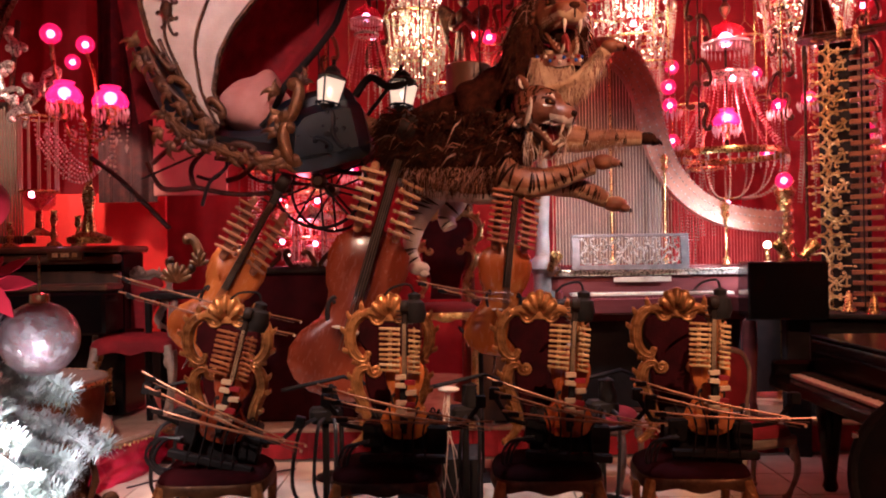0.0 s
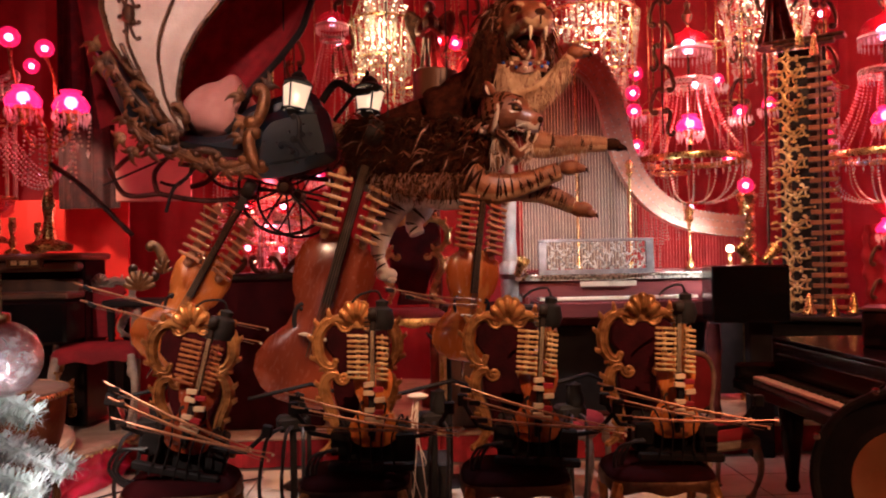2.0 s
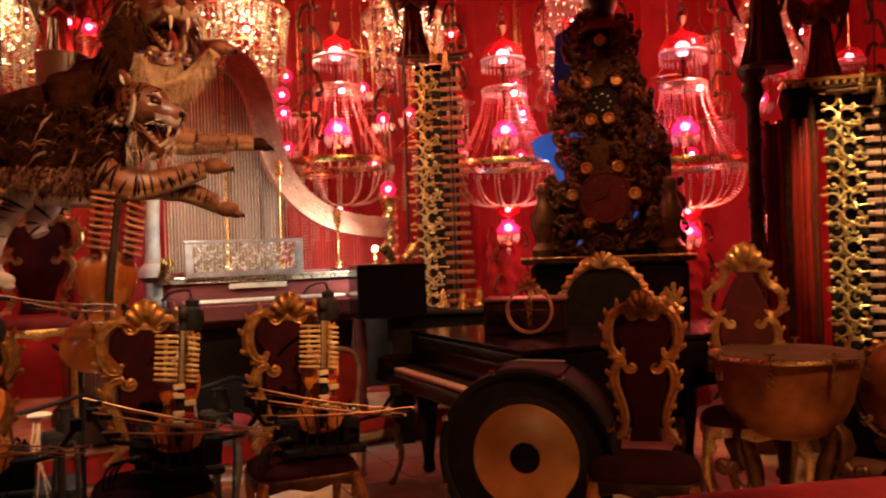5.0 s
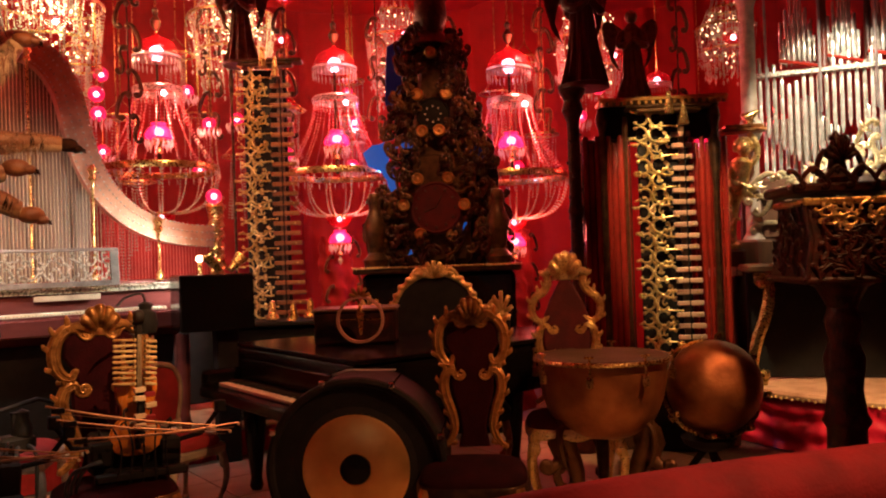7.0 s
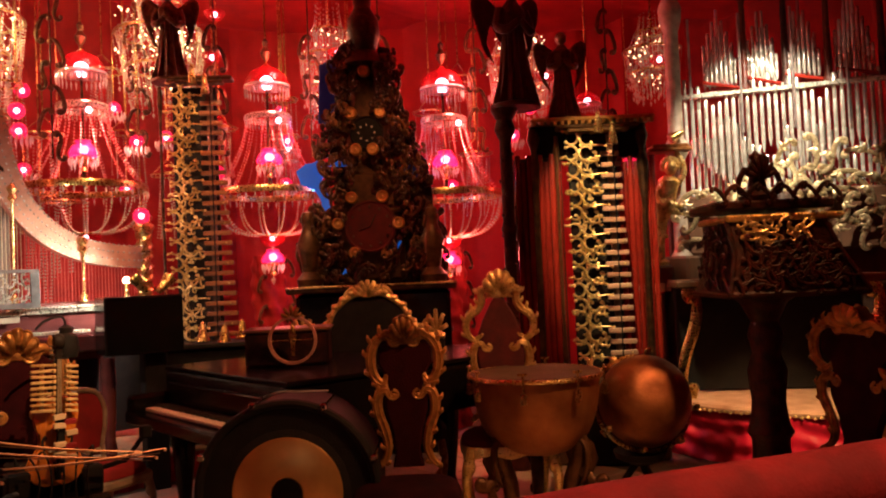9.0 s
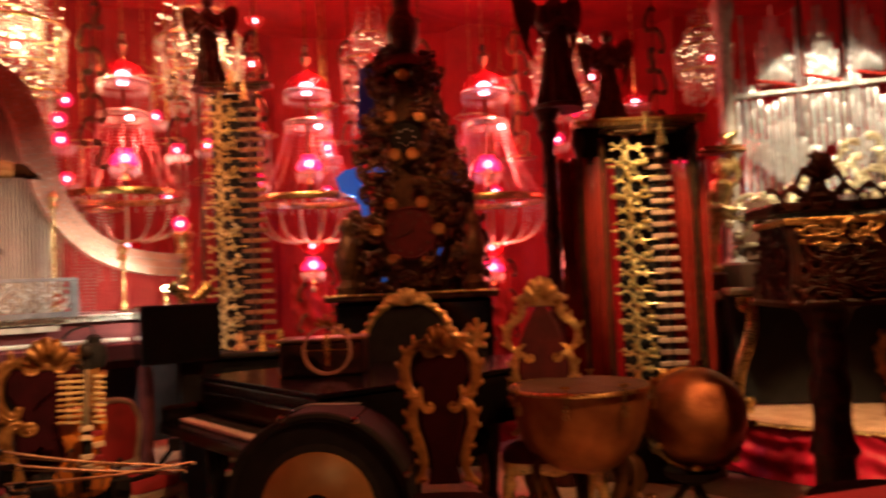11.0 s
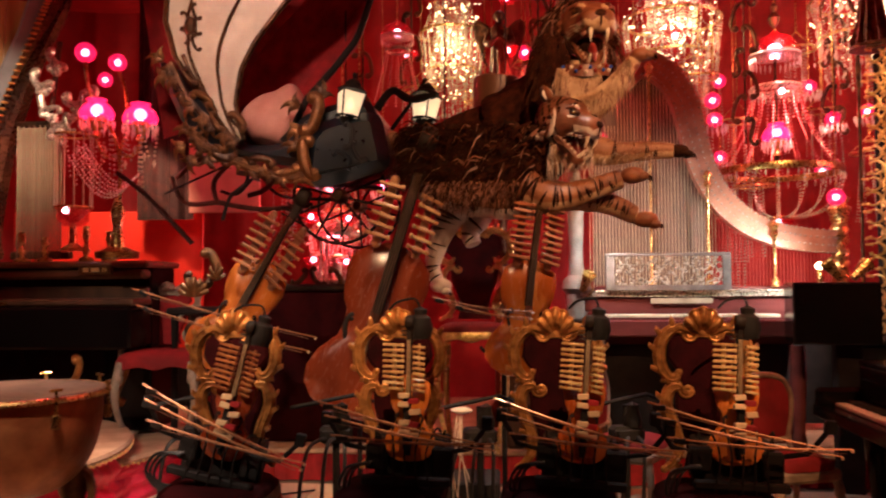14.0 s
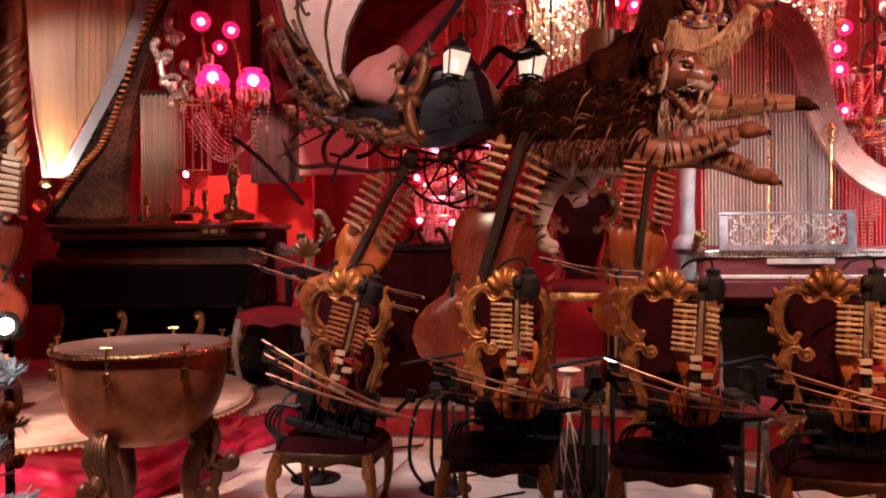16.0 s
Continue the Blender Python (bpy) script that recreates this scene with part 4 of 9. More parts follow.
def timpani(m, R, depth, label, legs=True, group="kettledrums"):
    t = thing("kettledrum", label, "drum", m, group)
    prof = [(0.05, -depth)] + [(R * math.sin(q * math.pi / 2) ** 0.62, -depth * math.cos(q * math.pi / 2) ** 0.92) for q in np.linspace(0.02, 1, 20)] + [(R, 0.02)]
    part("bowl", Geo().lathe(prof, 40), COPPER, t, "worn copper bowl")
    part("drum_head", Geo().lathe([(R + 0.012, 0.012), (R + 0.012, 0.03), (R - 0.01, 0.034), (R - 0.02, 0.028), (0.0, 0.027)], 40), SKIN, t)
    part("hoop", Geo().tube([((R + 0.02) * math.cos(a), (R + 0.02) * math.sin(a), 0.018) for a in np.linspace(0, 2 * math.pi, 40, False)], 0.013, 8, True), BRASS, t, "brass counterhoop")
    for i in range(8):
        a = radians(45 * i + 12)
        x, y = (R + 0.03) * math.cos(a), (R + 0.03) * math.sin(a)
        g = Geo()
        g.tube([(x, y, -0.1), (x, y, 0.06)], 0.007, 6)
        g.tube([(x - 0.025 * math.sin(a), y + 0.025 * math.cos(a), 0.062), (x + 0.025 * math.sin(a), y - 0.025 * math.cos(a), 0.062)], 0.007, 6)
        g.box((x, y, -0.07), (0.03, 0.03, 0.06), 0.005)
        part("tuning_screw", g, BRASS, t)
    if legs:
        for i in range(3):
            a = radians(120 * i - 95)
            g = Geo()
            scroll(g, (0, 0, 0), 0.5, "S", 0.05, 1, 12, 0.9, 0.8, n=12)
            scroll(g, (0.07, 0, 0.03), 0.27, "Q", 0.036, -1, 40, 0.9, 0.9, n=10)
            scroll(g, (0.05, 0, -0.14), 0.17, "C", 0.026, 1, -25, 0.9, 0.9)
            for q in range(5):
                b = 0.026 * (q - 2)
                g.tube([(0.02, b * 0.3, 0.21), (0.085, b * 0.75, 0.14), (0.1, b, 0.06), (0.07, b * 0.7, -0.03), (0.03, b * 0.2, -0.08)], [0.008, 0.015, 0.017, 0.013, 0.006], 9)
            part("scroll_leg", g, BRONZE, t, "carved scroll leg", m=pose(0.62 * R * math.cos(a), 0.62 * R * math.sin(a), -depth * 0.62 - 0.24, 0, 0, math.degrees(a)))
    return t


timpani(pose(-1.9, 3.5, 0.90, 0, 0, 0), 0.385, 0.44, "large copper kettledrum on carved scroll legs by the podium")
timpani(pose(3.68, 3.02, 0.83, 0, 0, 20), 0.36, 0.43, "copper kettledrum with brass tuning screws beside a throne")
timpani(pose(4.32, 2.74, 0.62, -112, 0, -38), 0.27, 0.3, "smaller copper kettledrum tipped on its side", False)
g = Geo()
for a in (0, 120, 240):
    g.tube([(0, 0, 0.3), (0.22 * math.cos(radians(a)), 0.22 * math.sin(radians(a)), 0.0)], 0.02, 8)
g.lathe([(0.05, 0.26), (0.14, 0.3), (0.16, 0.34)], 16)
st = thing("drum_stand", "black tripod stand under the tipped kettledrum", "stand", pose(4.27, 2.74, 0))
part("tripod", g, SOOT, st)

bd = thing("bass_drum", "large black bass drum with a bronze-coloured head and dark centre hole", "drum", pose(2.17, 3.24, 0.455, 0, 0, -42))
R = 0.415
part("shell", Geo().lathe([(R, -0.2), (R + 0.012, -0.2), (R + 0.012, 0.2), (R, 0.2)], 48, pose(0, 0.2, 0, 90, 0, 0)), SOOT, bd)
part("front_hoop", Geo().tube([(R * math.cos(a), 0.0, R * math.sin(a)) for a in np.linspace(0, 2 * math.pi, 48, False)], 0.022, 8, True), SOOT, bd)
part("front_head", Geo().lathe([(R - 0.005, 0.0), (0.3, 0.004), (0.28, 0.012)], 48, pose(0, 0.006, 0, 90, 0, 0)), SOOT, bd)
part("bronze_disc", Geo().lathe([(0.262, -0.012), (0.262, 0.0), (0.25, 0.008), (0.075, 0.012), (0.07, 0.004)], 48, pose(0, -0.004, 0, 90, 0, 0)), DISC, bd, "round bronze-coloured drumhead")
part("centre_hole", Geo().lathe([(0.071, -0.006), (0.0, 0.002)], 24, pose(0, -0.024, 0, 90, 0, 0)), BLACK, bd)
for i in range(8):
    a = radians(45 * i + 20)
    g = Geo().tube([((R + 0.02) * math.cos(a), -0.02, (R + 0.02) * math.sin(a)), ((R + 0.02) * math.cos(a), 0.42, (R + 0.02) * math.sin(a))], 0.006, 6)
    g.box(((R + 0.02) * math.cos(a), -0.005, (R + 0.02) * math.sin(a)), (0.03, 0.05, 0.03), 0.006)
    part("tension_rod", g, CHROME, bd)
part("drum_wire", Geo().tube(smooth_line([(-0.1, 0.02, R + 0.03), (-0.02, 0.0, R + 0.055), (0.06, 0.02, R + 0.05), (0.2, 0.05, R + 0.045)], 5), 0.004, 5), CABLE, bd)

# grand piano, keyboard side towards the violins
gp = thing("grand_piano", "black lacquered grand piano with its lid closed", "piano", pose(2.15, 4.22, 0))
case = []
for p in smooth_line([(0.18, -0.72), (0.7, -0.73), (1.3, -0.73), (1.75, -0.66), (2.0, -0.42), (1.98, -0.08), (1.7, 0.12), (1.35, 0.3), (1.0, 0.6), (0.6, 0.72), (0.18, 0.73)], 5):
    case.append((p[0], p[1]))
part("case", Geo().plate([(x, -y) for x, y in case], -0.9, -0.62, 0.012, Matrix(((1, 0, 0, 0), (0, 0, -1, 0), (0, -1, 0, 0), (0, 0, 0, 1)))), BLACK, gp)
part("lid", Geo().plate([(x * 1.01, -y * 1.02) for x, y in case], -0.93, -0.905, 0.006, Matrix(((1, 0, 0, 0), (0, 0, -1, 0), (0, -1, 0, 0), (0, 0, 0, 1)))), BLACK, gp)
part("key_bed", Geo().box((0.06, 0, 0.645), (0.3, 1.46, 0.07), 0.01), BLACK, gp)
for s in (-1, 1):
    part("key_cheek", Geo().box((0.05, s * 0.685, 0.72), (0.26, 0.09, 0.12), 0.02), BLACK, gp)
part("fallboard", Geo().box((0.16, 0, 0.76), (0.03, 1.26, 0.16), 0.008), BLACK, gp)
wk = mesh_of("white_key", Geo().box((0, 0, 0), (0.145, 0.0205, 0.02), 0.002), IVORY)
bk = mesh_of("black_key", Geo().box((0, 0, 0), (0.09, 0.011, 0.016), 0.003), EBONY)
for i in range(52):
    part("white_key", wk, None, gp, m=pose(0.06, -0.6 + i * 0.0232, 0.695))
    if i % 7 in (0, 1, 3, 4, 5):
        part("black_key", bk, None, gp, m=pose(0.09, -0.588 + i * 0.0232, 0.711))
for x, y in ((0.2, -0.55), (0.2, 0.55), (1.75, -0.2)):
    part("leg", Geo().lathe([(0.03, 0), (0.045, 0.03), (0.035, 0.08), (0.06, 0.3), (0.075, 0.5), (0.06, 0.56), (0.08, 0.62)], 14, pose(x, y, 0)), BLACK, gp)

box = thing("drum_trap_box", "dark wooden box standing on the piano lid", "box", pose(2.85, 4.3, 0.93, 0, 0, -38))
part("box_body", Geo().box((0, 0, 0.1), (0.5, 0.3, 0.2), 0.012), DARKCARVE, box)
part("box_lid", Geo().box((0, 0, 0.21), (0.53, 0.33, 0.022), 0.008), WOOD, box)

tb = thing("tambourine", "wooden tambourine with brass jingles standing on edge", "tambourine", pose(2.69, 4.0, 1.095, 0, 0, -38))
part("hoop", Geo().lathe([(0.125, -0.025), (0.14, -0.025), (0.14, 0.025), (0.125, 0.025), (0.125, -0.025)], 36, pose(0, 0, 0, 90, 0, 0)), HARPROSE, tb)
for i in range(8):
    a = radians(45 * i)
    part("jingle", Geo().lathe([(0.004, -0.003), (0.02, -0.001), (0.02, 0.001), (0.004, 0.003)], 10, pose(0.132 * math.cos(a), 0, 0.132 * math.sin(a), 0, 90 - 45 * i, 0)), BRASS, tb)
g = Geo().tube([(-0.12, 0, 0.0), (0.12, 0, 0.0)], 0.004, 6)
g.lathe([(0.008, -0.09), (0.014, -0.02), (0.024, 0.03), (0.014, 0.075), (0.004, 0.1)], 10)
part("beater", g, BRASS, tb)
g = Geo()
palmette(g, (0, 0, 0.13), 0.1, 0.07, 5)
part("finial", g, GILT, tb)

# black settee with gilt crest
se = thing("settee", "black upholstered settee back with a gilt carved crest", "settee", pose(3.68, 4.57, 0, 0, 0, -42) @ Matrix.Diagonal((0.86, 1, 1, 1)))
half = [(0.62, 0.3), (0.62, 1.0), (0.5, 1.03), (0.36, 1.1), (0.28, 1.22), (0.14, 1.31), (0, 1.33)]
part("back_panel", Geo().plate(half + [(-x, z) for x, z in half[-2::-1]], -0.03, 0.05, 0.015), SOOT, se)
g = Geo()
pts = smooth_line([(-0.62, 1.0), (-0.5, 1.03), (-0.36, 1.1), (-0.28, 1.22), (-0.14, 1.31), (0, 1.33), (0.14, 1.31), (0.28, 1.22), (0.36, 1.1), (0.5, 1.03), (0.62, 1.0)], 4)
g.tube([(p[0], -0.03, p[1]) for p in pts], 0.022, 8)
for i, p in enumerate(pts[2:-2:2]):
    g.ball((p[0], -0.04, p[1] + 0.018), (0.035, 0.025, 0.022), 7, 5)
palmette(g, (0, -0.04, 1.3), 0.2, 0.12, 7)
for s in (-1, 1):
    scroll(g, (s * 0.16, -0.04, 1.33), 0.1, "Q", 0.016, s, s * 50)
    scroll(g, (s * 0.52, -0.04, 1.08), 0.14, "C", 0.018, s, s * 70)
    palmette(g, (s * 0.55, -0.03, 1.03), 0.16, 0.16, 5)
part("crest_rail", g, GOLD, se)
part("seat", Geo().box((0, -0.28, 0.4), (1.2, 0.5, 0.12), 0.04), SOOT, se)
for x in (-0.55, 0.55):
    for y in (-0.48, 0.0):
        part("leg", cabriole(0.36, 0.03, 0.04, 1 if x > 0 else -1, -1), GILT, se, m=pose(x, y, 0))

throne("throne", "tall gilt throne chair with dark red velvet", "chair", pose(2.57, 2.85, 0, 0, 0, -42), 0.345, 1.27, 0.46, GILT, WINE, WINE, 0.5, "thrones")
throne("throne", "bright gilt throne with crimson velvet back", "chair", pose(3.62, 3.2, 0.0, 0, 0, -42), 0.42, 1.48, 0.5, GOLD, CRIMSON, CRIMSON, 0.54, "thrones", spade=True)
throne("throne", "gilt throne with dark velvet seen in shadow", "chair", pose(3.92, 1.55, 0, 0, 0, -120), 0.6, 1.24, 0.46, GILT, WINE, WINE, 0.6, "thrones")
throne("throne", "tall gilt throne with dark red velvet on the platform", "chair", pose(0.04, 5.85, 0.22, 0, 0, 0), 0.56, 1.68, 0.86, GOLD, CRIMSON, CRIMSON, 0.5, "thrones")
throne("armchair", "crimson velvet armchair with cream arms beside the piano", "chair", pose(-2.2, 5.68, 0.302, 0, 0, 14), 0.44, 1.12, 0.6, PALEPAINT, VELVET, VELVET, 0.56, "red chairs", True, arm_mat=PALEPAINT)


def side_chair(m, label, w=0.42, top=0.86, seat=0.44):
    """A small upholstered chair: padded back in a painted frame, sprung seat, four turned legs."""
    c = thing("side_chair", label, "chair", m, "red chairs")
    half = [(w * 0.36, seat + 0.08), (w * 0.44, seat + 0.2), (w * 0.46, top - 0.12), (w * 0.36, top - 0.03), (w * 0.18, top), (0, top + 0.006)]
    out = half + [(-x, z) for x, z in half[-2::-1]]
    ring = smooth_line(out + [out[0]], 3)[:-1]
    part("back_frame", Geo().tube([(p[0], 0.2 + 0.06 * (p[1] - seat), p[1]) for p in ring], 0.017, 8, True), PALEPAINT, c, "cream painted back frame")

    def back(u, v):
        x, z = (2 * u - 1), seat + 0.09 + (top - seat - 0.11) * v
        hw = np.interp(z, [p[1] for p in half], [p[0] for p in half])
        return (x * hw, 0.2 + 0.06 * (z - seat) - 0.045 * (1 - x * x) * math.sin(math.pi * min(1, 0.1 + 0.9 * v)) ** 0.6, z)
    part("back_pad", Geo().sheet(back, 14, 14), REDPLUSH, c, "red velvet back pad")
    part("back_cover", Geo().plate([(x * 0.97, z) for x, z in out], 0.225, 0.235, 0.003), REDPLUSH, c)

    def pad(u, v):
        a = 2 * math.pi * u
        k = math.cos(v * math.pi / 2) ** 0.45 if v < 1 else 0.0
        r = (abs(math.cos(a)) ** 4 + abs(math.sin(a)) ** 4) ** -0.25
        return (math.cos(a) * r * w / 2 * k, math.sin(a) * r * 0.2 * k, seat - 0.02 + 0.07 * math.sin(v * math.pi / 2))
    part("seat_cushion", Geo().sheet(pad, 28, 7), REDPLUSH, c, "red velvet seat")
    part("seat_rail", Geo().box((0, 0, seat - 0.05), (w, 0.4, 0.07), 0.02), PALEPAINT, c)
    for x in (-1, 1):
        part("back_post", Geo().tube([(x * w * 0.38, 0.18, seat - 0.05), (x * w * 0.38, 0.2, seat + 0.1)], 0.016, 8), PALEPAINT, c)
        for y in (-1, 1):
            part("leg", cabriole(seat - 0.07, 0.026, 0.03, x, y), PALEPAINT, c, m=pose(x * (w / 2 - 0.03), y * 0.17, 0))


side_chair(pose(1.02, 4.98, 0, 0, 0, 62), "small chair of bright red velvet in a cream frame, turned sideways")
side_chair(pose(1.84, 4.72, 0, 0, 0, 18), "small chair covered in red velvet beside the grand piano", 0.4, 0.84, 0.4)

# player piano with pierced screen
pp = thing("player_piano", "mahogany player piano with pierced pewter music screen", "piano", pose(1.6, 6.0, 0.22))
part("case", Geo().box((0, 0.35, 0.53), (1.5, 0.5, 1.06), 0.012), MAHOGANY, pp)
part("key_slip", Geo().box((0, 0.02, 0.84), (1.46, 0.3, 0.12), 0.012), MAHOGANY, pp)
part("fallboard", Geo().box((0, 0.1, 1.0), (1.42, 0.03, 0.15), 0.008, pose(0, 0, 0, -8, 0, 0)), MAHOGANY, pp)
for i in range(52):
    part("white_key", wk, None, pp, m=pose(-0.6 + i * 0.0232, -0.02, 0.925, 0, 0, 90))
part("nameboard", Geo().box((-0.05, 0.065, 1.03), (0.44, 0.008, 0.04), 0.002), PALEPAINT, pp)
part("knee_panel", Geo().box((0, 0.09, 0.38), (1.4, 0.02, 0.66), 0.006), SOOT, pp)
for s in (-1, 1):
    part("side_arm", Geo().box((s * 0.72, -0.0, 0.86), (0.06, 0.36, 0.22), 0.02), MAHOGANY, pp)
    part("leg", Geo().lathe([(0.04, 0), (0.055, 0.05), (0.04, 0.12), (0.055, 0.5), (0.05, 0.72)], 12, pose(s * 0.7, -0.1, 0)), MAHOGANY, pp)
# music screen with curling fretwork
W, H = 0.89, 0.275
sc = part("music_screen", Geo().box((0, 0, H - 0.012), (W, 0.02, 0.024), 0.003).box((0, 0, 0.02), (W, 0.02, 0.04), 0.003).box((-W / 2 + 0.03, 0, H / 2), (0.06, 0.02, H - 0.05), 0.003).box((W / 2 - 0.03, 0, H / 2), (0.06, 0.02, H - 0.05), 0.003), PEWTER, pp, "pierced pewter music screen", pose(-0.15, 0.02, 1.105, -4, 0, 0))
rnd = random.Random(5)
for row in range(2):
    for i in range(10):
        g = Geo()
        scroll(g, (-0.35 + i * 0.078, 0, 0.095 + row * 0.1), 0.105, "Q", 0.0085, 1 if (i + row) % 2 else -1, rnd.uniform(-40, 40), 1.0, 0.7, n=5)
        scroll(g, (-0.32 + i * 0.078, 0, 0.07 + row * 0.12), 0.07, "S", 0.006, 1, rnd.uniform(-80, 80), 1.0, 0.7, n=5)
        part("fret_scroll", g, SILVER, sc)
top = Geo().box((0, 0.35, 1.075), (1.56, 0.56, 0.03), 0.01)
for i in range(64):
    top.ball((-0.76 + 1.52 * i / 63, 0.06, 1.1), 0.012, 6, 4)
top.box((0, 0.08, 1.085), (1.54, 0.03, 0.05), 0.006)
part("top_moulding", top, SILVER, pp, "silvered beaded moulding")

# harp-shaped upright behind the player piano
hp = thing("upright_harp", "harp-shaped string frame with rose-gilt curved rim above the player piano", "harp", pose(0, 6.62, 0))
rim_pts = smooth_line([(1.18, 3.0), (1.36, 3.14), (1.56, 3.06), (1.70, 2.84), (1.77, 2.55), (1.85, 2.27), (1.97, 2.05), (2.15, 1.87), (2.37, 1.76), (2.6, 1.71), (2.84, 1.69)], 6)
g = Geo()


def ribbon(u, v):
    k = u * (len(rim_pts) - 1)
    i = min(int(k), len(rim_pts) - 2)
    p = rim_pts[i] + (rim_pts[i + 1] - rim_pts[i]) * (k - i)
    t = unit(rim_pts[i + 1] - rim_pts[i])
    nn = np.array((-t[1], t[0]))
    w = 0.115 * (1 - 0.25 * u)
    a = 2 * math.pi * v
    q = p + nn * w * max(-1, min(1, 1.5 * math.cos(a)))
    return (q[0], 0.05 * max(-1, min(1, 1.6 * math.sin(a))), q[1])


g.sheet(ribbon, 80, 16)
part("curved_rim", g, HARPROSE, hp)
bd2 = Geo()
for i in range(0, len(rim_pts)):
    p = rim_pts[i]
    t = unit(rim_pts[min(i + 1, len(rim_pts) - 1)] - rim_pts[max(i - 1, 0)])
    for o in (-0.088, -0.03, 0.03, 0.088):
        bd2.ball((p[0] - t[1] * o, -0.052, p[1] + t[0] * o), 0.0095, 5, 4)
part("rim_studs", bd2, SILVER, hp, "rows of silvered studs")
panel = [(0.98, 1.36)] + [(1.0, 2.8), (1.14, 2.9)] + [(p[0] - 0.03, p[1] - 0.08) for p in rim_pts[6:36:3]] + [(1.86, 1.36)]
part("gauze_panel", Geo().plate(panel, 0.07, 0.085, 0.002), GAUZE, hp, "pale gauze panel behind the strings")
for i in range(74):
    x = 0.95 + i * 0.026
    zt = np.interp(x, [p[0] for p in rim_pts], [p[1] for p in rim_pts]) if x > 1.18 else 2.75
    part("string", Geo().tube([(x, 0.02, 1.34), (x, 0.02, zt - 0.1)], 0.0035, 4), REDSTRING if x > 1.95 else STRING, hp)
for x, z0, z1 in ((1.86, 1.34, 2.22), (2.36, 1.34, 1.82), (1.42, 1.34, 3.1)):
    g = Geo().lathe([(0.03, z0), (0.03, z0 + 0.05), (0.011, z0 + 0.08), (0.011, z1 - 0.1), (0.035, z1 - 0.07), (0.02, z1 - 0.04), (0.04, z1), (0.02, z1 + 0.03), (0.0, z1 + 0.05)], 12, pose(x, -0.08, 0))
    part("post", g, BRASS, hp, "slim gilt post")
g = Geo()
g.tube([(2.88 + 0.012 * math.cos(k * 0.9), 0.0, 1.3 + k * 0.02) for k in range(34)], 0.055, 9)
for k in range(2):
    g.tube([(2.88 + 0.05 * math.cos(0.45 * i + k * math.pi), 0.05 * math.sin(0.45 * i + k * math.pi), 1.36 + i * 0.0125) for i in range(44)], 0.022, 6)
g.lathe([(0.07, 1.9), (0.09, 1.95), (0.06, 1.98), (0.075, 2.03), (0.04, 2.06)], 14, pose(2.88, 0, 0))
g.lathe([(0.09, 0.22), (0.09, 0.3), (0.07, 0.34), (0.07, 1.26), (0.09, 1.3), (0.07, 1.36)], 14, pose(2.88, 0, 0))
part("twisted_column", g, BRASS, hp, "twisted gilt column")
part("lower_rail", Geo().box((1.9, 0.0, 1.32), (2.1, 0.08, 0.06), 0.01), MAHOGANY, hp)
part("lower_panel", Geo().box((1.9, 0.0, 0.78), (2.1, 0.05, 1.0), 0.01), SOOT, hp)

# black loudspeaker-like case beside the keyboard, with a small spotlight on it
sp = thing("black_case", "black lacquered case on a pedestal beside the piano", "case", pose(2.42, 5.6, 0, 0, 0, -10))
part("case_body", Geo().box((0, 0, 1.18), (0.52, 0.4, 0.4), 0.012), BLACK, sp)
part("pedestal", Geo().box((0.1, 0.05, 0.49), (0.16, 0.16, 0.98), 0.01), SOOT, sp)


def spotlamp(x, y, z, m, label, lit=True):
    s = thing("small_spotlight", label, "spotlight", pose(x, y, z) @ m, "small spotlights")
    part("housing", Geo().lathe([(0.0, -0.09), (0.025, -0.085), (0.03, -0.03), (0.05, 0.05), (0.052, 0.06), (0.047, 0.055), (0.026, -0.02)], 16), BRASS, s)
    if lit:
        part("bulb", Geo().ball((0, 0, 0.01), 0.022, 10, 7), BULB, s)
    part("bracket", Geo().tube([(0.03, 0, -0.02), (0.07, 0, -0.05), (0.05, 0, -0.12)], 0.007, 6), BRASS, s)


spotlamp(2.44, 5.62, 1.47, pose(0, 0, 0, 0, -38, 0), "small brass spotlight on the black case")
spotlamp(2.62, 5.6, 1.46, pose(0, 0, 0, 0, 50, 20), "small brass spotlight turned aside on the black case", False)
spotlamp(0.86, 5.95, 1.4, pose(0, 0, 0, 30, 20, 0), "small brass spotlight by the fluted column", False)
bb = part("bulb_holder", Geo().lathe([(0.02, -0.16), (0.02, -0.03), (0.016, -0.02)], 10), BRASS, hp, "", pose(2.66, -0.17, 1.5))
part("bulb", Geo().ball((0, 0, 0), 0.03, 12, 8), BULB, bb)

# upright piano on the podium
up = thing("upright_piano", "black upright piano with brown carved top on the round podium", "piano", pose(-3.22, 5.75, 0.302))
part("case", Geo().box((0, 0.2, 0.62), (1.82, 0.4, 1.2), 0.015), BLACK, up)
part("top_lid", Geo().box((0, 0.15, 1.24), (1.88, 0.56, 0.05), 0.015).box((0, 0.14, 1.17), (1.8, 0.5, 0.07), 0.02), WOOD, up)
part("key_lid", Geo().box((0, -0.14, 0.97), (1.82, 0.3, 0.05), 0.012, pose(0, 0, 0, 0, 0, 0)).box((0, -0.02, 1.03), (1.8, 0.06, 0.1), 0.015), WOOD, up)
part("key_slip", Geo().box((0, -0.16, 0.79), (1.82, 0.34, 0.3), 0.02), BLACK, up)
part("brass_lock", Geo().box((-0.05, -0.295, 0.96), (0.06, 0.01, 0.025), 0.003), BRASS, up)
sg = part("sign_board", Geo().box((0.55, -0.13, 1.2), (0.26, 0.02, 0.07), 0.005), BRONZE, up, "small dark name board")
